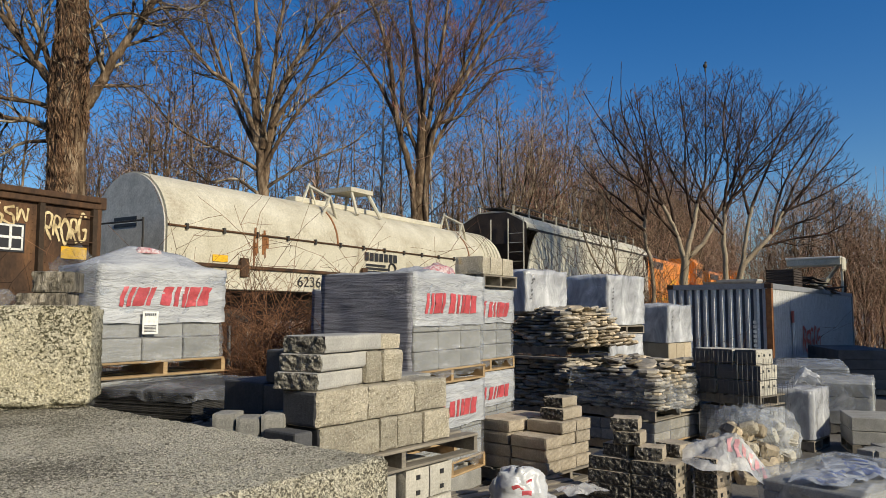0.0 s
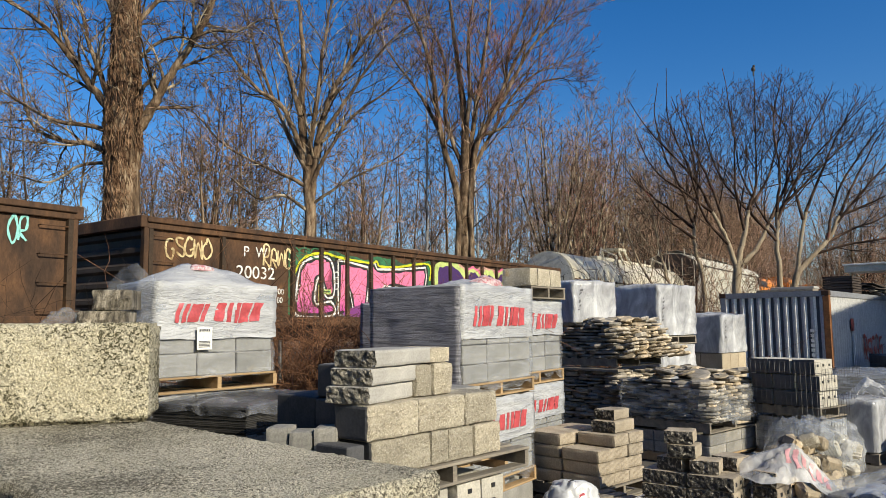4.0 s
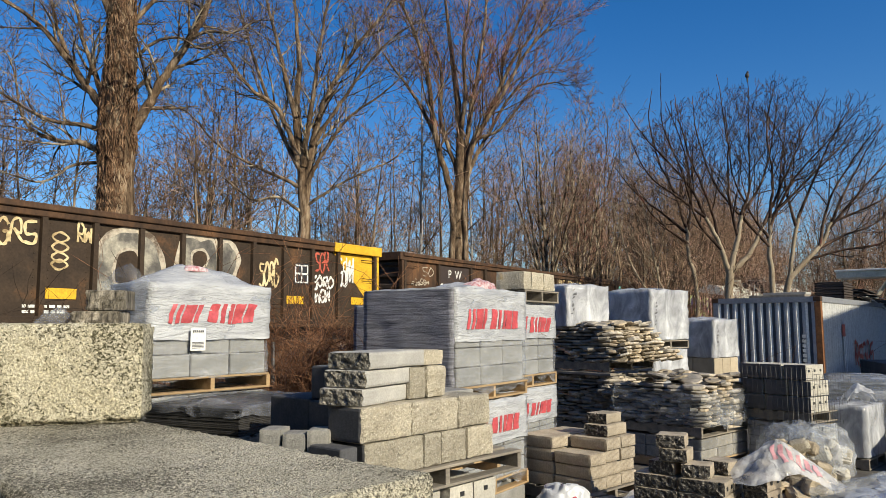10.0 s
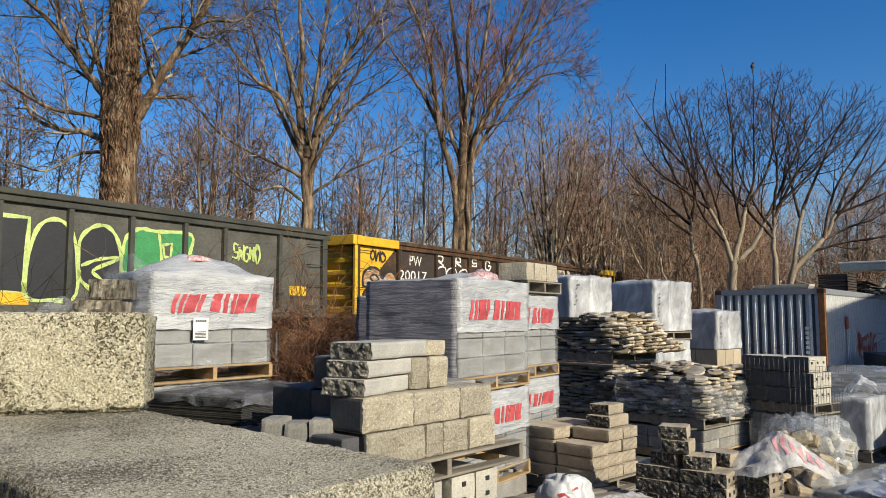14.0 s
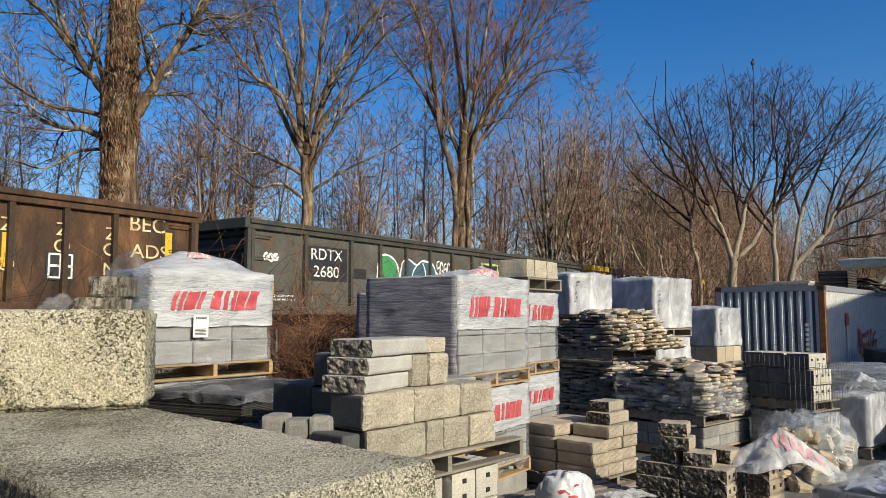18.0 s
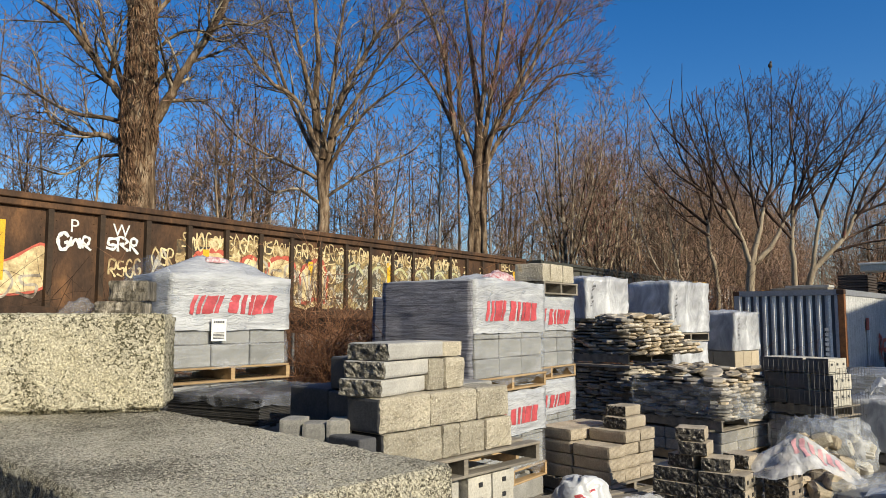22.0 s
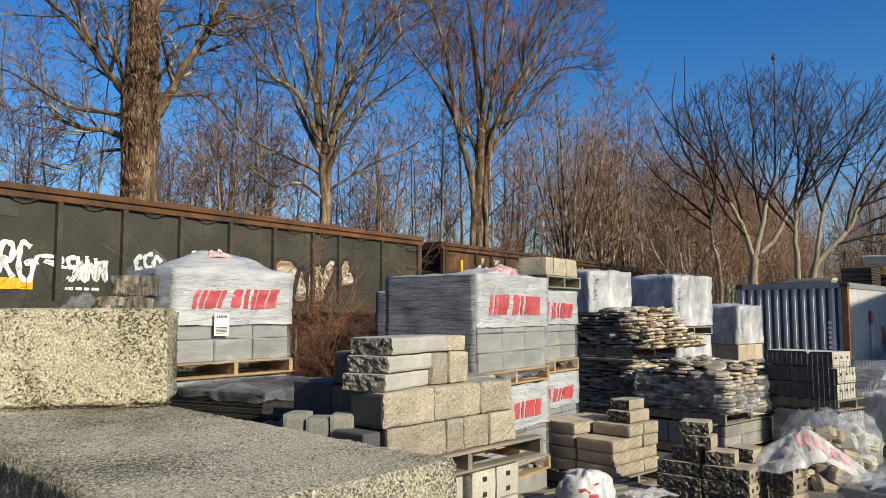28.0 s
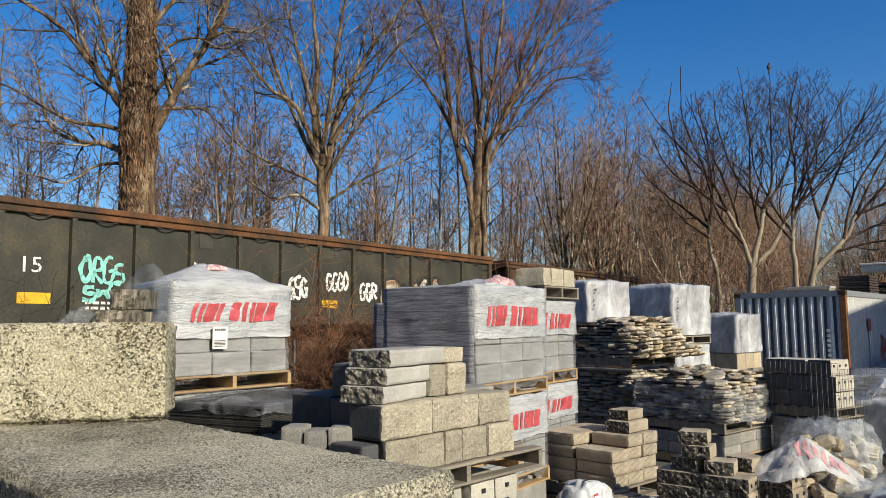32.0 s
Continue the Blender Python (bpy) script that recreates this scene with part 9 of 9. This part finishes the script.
def woods():
    """The trees beyond the tracks: a few grown shapes set out many times."""
    rng = random.Random(99)
    kinds = []
    for i in range(9):
        h = (9.5, 8.0, 10.5, 7, 8.5, 9, 12, 8.0, 6.5)[i]
        spec = BUSHY if i in (1, 3, 5, 8) else SLIM
        lean = rng.uniform(-0.8, 0.8)
        pts = [(0, 0, 0), (lean * 0.1, 0, h * 0.3), (lean * 0.5, 0.1, h * 0.62), (lean, 0.2, h)]
        stems = [(pts, 0.055 + 0.003 * h, 0.012)]
        if i in (1, 3, 5, 8):
            stems.append(([(0, 0, h * 0.2), (0.7, 0.2, h * 0.5), (1.1, 0.3, h * 0.85)], 0.07, 0.012))
            stems.append(([(0, 0, h * 0.25), (-0.5, 0.3, h * 0.55), (-1.0, 0.2, h * 0.9)], 0.06, 0.012))
        kinds.append(tree("bare_tree", stems, spec, 300 + i, M_PALEBARK if i == 6 else (M_BARK, M_LIMB)[i % 2], M_FARTWIG if i in (1, 2, 3, 5, 7, 8) else M_GREYTWIG, "slender bare tree in the woods behind the tracks", 0.0105, M_BARK, group="trees in the woods"))
    used = set()

    def plant(k, m):
        if k in used:
            copy_thing(kinds[k], m)
        else:
            used.add(k)
            kinds[k].matrix_basis = m

    for i in range(112):
        # along the tracks, out from their far side
        s = -10 + 124 * (i / 112) ** 1.12 + rng.uniform(-1, 1)
        off = 17.8 + abs(rng.gauss(0, 1)) * 7 + 0.04 * max(0, s)
        p = U * s + N * off
        k = rng.randrange(9)
        if k == 6 and s < 14:                 # the white stems stand farther along
            k = 0
        if 16 < s < 42 and rng.random() < 0.4:  # thinner there, with sky between
            continue
        if abs(p.x) > 0.68 * p.y + 1:         # past the sides of the place
            continue
        f = rng.uniform(0.85, 1.2) * (1.0 + 0.4 * min(1.0, max(0.0, (s - 28) / 30)))   # taller trees farther along
        plant(k, pose(p.x, p.y, 0.3, rng.uniform(-3, 3), rng.uniform(-3, 3), rng.uniform(0, 360)) @ Matrix.Scale(f, 4))
    for i in range(22):                       # tall slim stems behind the nearer trees
        x = -15 + 19 * i / 22 + rng.uniform(-0.4, 0.4)
        k = rng.choice((0, 2, 4, 5, 7, 2, 1, 3))
        plant(k, pose(x, rng.uniform(29, 44), 0.3, rng.uniform(-2, 2), rng.uniform(-2, 2), rng.uniform(0, 360)) @ Matrix.Scale(rng.uniform(1.0, 1.3), 4))
    for i in range(84):                       # a close belt of trees behind the far end of the train
        p = U * (47 + 77 * i / 84 + rng.uniform(-1, 1)) + N * (17 + abs(rng.gauss(0, 4)))
        plant(rng.choice((0, 1, 2, 3, 5, 7)), pose(p.x, p.y, 0.3, rng.uniform(-3, 3), rng.uniform(-3, 3), rng.uniform(0, 360)) @ Matrix.Scale(rng.uniform(1.3, 1.75), 4))
    for i in range(26):                       # low bushy growth past the container
        y = rng.uniform(31, 44)
        plant(rng.choice((1, 3, 8, 5)), pose(y * (0.52 + 0.22 * i / 26), y, 0.0, rng.uniform(-4, 4), rng.uniform(-4, 4), rng.uniform(0, 360)) @ Matrix.Scale(rng.uniform(0.62, 0.9), 4))
    for x, y in ((-0.62, 31.0), (1.9, 37.0), (-6.6, 36.0)):
        plant(6, pose(x, y, 0.3, 0, 1, 40 * x))


woods()


def thicket(name, spots, label, seed, mat, count, length, r, droop=-0.05, start=0.6, curl=0.16):
    """A tangle of canes that arch over and cross."""
    rng = random.Random(seed)
    w = Wood()
    for i in range(count):
        x, y, z, sx, sy = rng.choice(spots)
        p = Vector((x + rng.gauss(0, sx), y + rng.gauss(0, sy), z))
        a = rng.uniform(0, 6.28)
        pts = wander(rng, p, Vector((math.cos(a) * 0.7, math.sin(a) * 0.7, start + rng.random())), length * rng.uniform(0.5, 1.3), 8, curl, droop)
        w.limb(pts, [r * (1 - 0.08 * k) for k in range(9)], 3)
        for c in range(3):
            k = rng.randrange(2, 8)
            w.limb(wander(rng, pts[k], Vector((rng.gauss(0, 1), rng.gauss(0, 1), rng.gauss(0.2, 0.7))), length * 0.25, 3, 0.25, 0), [r * 0.6, r * 0.5, r * 0.4, r * 0.3], 3)
    ob = new(name, w.mesh(name, mat))
    tagged(ob, label, "brambles", kind="stuff")


def hedge():
    spots = []
    for i in range(30):
        p = U * (-7 + i * 1.0) + N * 9.9
        spots.append((p.x, p.y, 0.45, 0.5, 0.5))
    thicket("bramble_thicket", spots, "dry grey-brown bramble canes along the tracks", 5, M_TWIG, 900, 2.3, 0.006, -0.09)
    # dense russet clump seen between the loads
    c = [(-1.9, 10.4, 0.5, 0.6, 0.5), (-1.2, 10.2, 0.5, 0.6, 0.5), (-2.6, 10.2, 0.5, 0.5, 0.4), (-1.5, 9.6, 0.3, 0.5, 0.4)]
    thicket("bramble_thicket", c, "dense russet bramble clump behind the loads", 6, M_BRAMBLE, 1500, 1.9, 0.0062, -0.11, 0.6, 0.27)
    thicket("bramble_thicket", [(-1.9, 10.3, 0.8, 0.7, 0.5), (-1.0, 10.3, 0.8, 0.7, 0.5)], "long arching bare bramble canes", 7, M_BRAMBLE, 60, 2.7, 0.007, -0.14, 1.2, 0.22)
    spots = []
    for i in range(9):
        p = U * (-3.5 + i * 1.1) + N * 10.3
        spots.append((p.x, p.y, 1.0, 0.5, 0.25))
    thicket("bramble_thicket", spots, "long arching bare canes against the wagons", 14, M_TWIG, 70, 2.6, 0.0055, -0.17, 1.3, 0.24)
    # at the far end of the wagons, by the container
    c = [(6.6, 19.8, 0.0, 0.7, 0.8), (6.2, 21.5, 0.0, 1.0, 1.0), (5.4, 19.0, 0.0, 0.8, 0.8), (9.5, 23.5, 0.0, 1.5, 1.0)]
    thicket("bramble_thicket", c, "brown scrub and canes beside the container", 8, M_BRAMBLE, 800, 2.7, 0.007, -0.06)
    thicket("tall_shrub", [(5.2, 20.5, 0.0, 0.4, 0.4), (6.5, 22.0, 0.0, 0.6, 0.5), (7.6, 23.0, 0, 0.5, 0.5)], "tall bare upright shrub stems", 9, M_TWIG, 130, 4.6, 0.010, 0.02, 2.2)
    # scrub under the woods
    spots = []
    for i in range(60):
        p = U * (-12 + i * 2.0) + N * 19.5
        spots.append((p.x, p.y, 0.3, 1.2, 1.6))
    thicket("undergrowth", spots, "brown leafless undergrowth beneath the woods", 10, M_FARTWIG, 1500, 4.2, 0.010, 0.0, 1.6)
    spots = []
    for i in range(40):
        p = U * (20 + i * 2.6) + N * 24
        spots.append((p.x, p.y, 0.3, 2.0, 2.5))
    thicket("undergrowth", spots, "brown leafless undergrowth farther along the tracks", 12, M_FARTWIG, 1100, 6.5, 0.016, 0.03, 2.0)
    # scrub that closes the far right
    c = [(19.5, 34, 0, 2.5, 2.0), (23.0, 33, 0, 2.5, 2.5), (17.0, 38, 0, 2.5, 2.5), (27, 38, 0, 3, 3)]
    thicket("undergrowth", c, "brown leafless scrub past the container", 13, M_FARTWIG, 800, 7.0, 0.016, 0.0, 1.6)


M_BRAMBLE = material("russet_bramble", [(0.38, (0.05, 0.026, 0.016)), (0.5, (0.17, 0.082, 0.045)), (0.64, (0.34, 0.18, 0.10))], scale=2.2, fine=8, rough=0.9, bump=0, spec=0.2)
hedge()


def chain_fence():
    """Sagging chain-link behind the loads."""
    t = thing("chain_link_fence", yard(-3.4, 7.4, 0.0), "old rusty chain-link fence behind the loads", "fence")
    bm = bmesh.new()
    n = 66
    for i in range(n):
        x = i * 0.075
        for sg in (1, -1):
            pts = [Vector((x + (0.0375 * sg if k % 2 else 0), 0.01 * sg * (k % 2), 0.2 + k * 0.075)) for k in range(19)]
            tube(bm, pts, [0.0022] * 19, 3, cap=False)
    part("chain_link", bm, M_WIRE, t)
    for x in (0.0, 2.4, 4.8):
        b = bmesh.new()
        tube(b, [Vector((x, 0, 0)), Vector((x, 0, 1.65))], [0.025, 0.025], 8)
        part("post", b, M_WIRE, t)


chain_fence()


# ---- what moves ----
ROLL = [
    (0, 0.000), (0.5, 0.162), (1, 0.334), (1.5, 0.506), (2, 0.688), (2.5, 0.876), (3, 1.062), (3.5, 1.252), (5.5, 2.008), (6, 2.197), (6.5, 2.385), (7,
    2.573), (7.5, 2.764), (8, 2.951), (8.5, 3.133), (9, 3.313), (9.5, 3.496), (10, 3.685), (10.5, 3.865), (11, 4.040), (11.5, 4.204), (12, 4.381), (12.5,
    4.553), (13, 4.723), (13.5, 4.895), (14, 5.066), (14.5, 5.236), (16.5, 5.876), (17, 6.028), (17.5, 6.177), (18, 6.323), (18.5, 6.465), (19, 6.602),
    (19.5, 6.738), (20, 6.871), (22, 7.371), (22.5, 7.489), (23, 7.599), (23.5, 7.703), (24, 7.804), (24.5, 7.899), (25, 7.991), (25.5, 8.079), (27.5,
    8.367), (28, 8.427), (28.5, 8.486), (29, 8.537), (29.5, 8.584), (30, 8.622), (30.5, 8.659), (31, 8.690), (31.5, 8.715), (32, 8.736),
]


TENTHS = [(k / 10, float(np.interp(k / 10, [t for t, s in ROLL], [s for t, s in ROLL]))) for k in range(321)]


def motions():
    for wagon, s0 in TRAIN:
        walk(wagon, [(t, on_track(s0 + s * TRACK)) for t, s in ROLL])
    walk(BAG, [(t, BAG_AT @ pose(0, 0, z, rx, ry, rz)) for t, z, rx, ry, rz in (
        (0, 0, 0, 0, 0), (6.5, 0, 0, 0, 0), (7.0, 0.03, 10, -14, 0), (7.5, 0.04, 14, -20, 10), (7.8, 0.0, 0, 0, 0), (8.6, 0, 0, 0, 0), (9.0, 0.05, 20, -38, 25), (9.3, 0, 0, 0, 5), (10, 0, 0, 0, 0), (32, 0, 0, 0, 0))])
    walk(SHEET, [(t, SHEET_AT @ pose(x, 0, z, rx, ry, 0)) for t, x, z, rx, ry in (
        (0, -0.03, -0.08, 6, 16), (1.2, -0.03, -0.08, 6, 16), (1.5, 0, 0, 0, 0), (1.7, 0, 0, 0, 0), (2.0, -0.03, -0.08, 6, 16), (3.5, -0.03, -0.08, 6, 16), (5.3, 0, 0, 0, 0), (32, 0, 0, 0, 0))])
    walk(FLAP, [(t, FLAP_DOWN @ pose(x, 0, z, rx, 0, rz)) for t, x, z, rx, rz in (
        (0, 0, 0, 0, 0), (6.7, 0, 0, 0, 0), (7.0, 0, 0.08, 25, 0), (7.5, 0.02, 0.2, 60, 6), (7.8, 0.04, 0.28, 85, 3), (8.3, 0.04, 0.33, 105, 0), (8.6, 0.12, 0.36, 112, -12), (9.0, 0.08, 0.33, 104, 0), (9.3, 0.06, 0.28, 85, 3), (9.6, 0.03, 0.2, 60, 6), (10.0, 0, 0.03, 12, 0), (10.3, 0, 0, 0, 0), (32, 0, 0, 0, 0))])
    for w in AXLES:                           # wheels roll with the wagons
        seat = w.matrix_basis.copy()
        walk(w, [(t, seat @ pose(0, 0, 0, 0, math.degrees(s * TRACK / 0.42), 0)) for t, s in TENTHS])


motions()
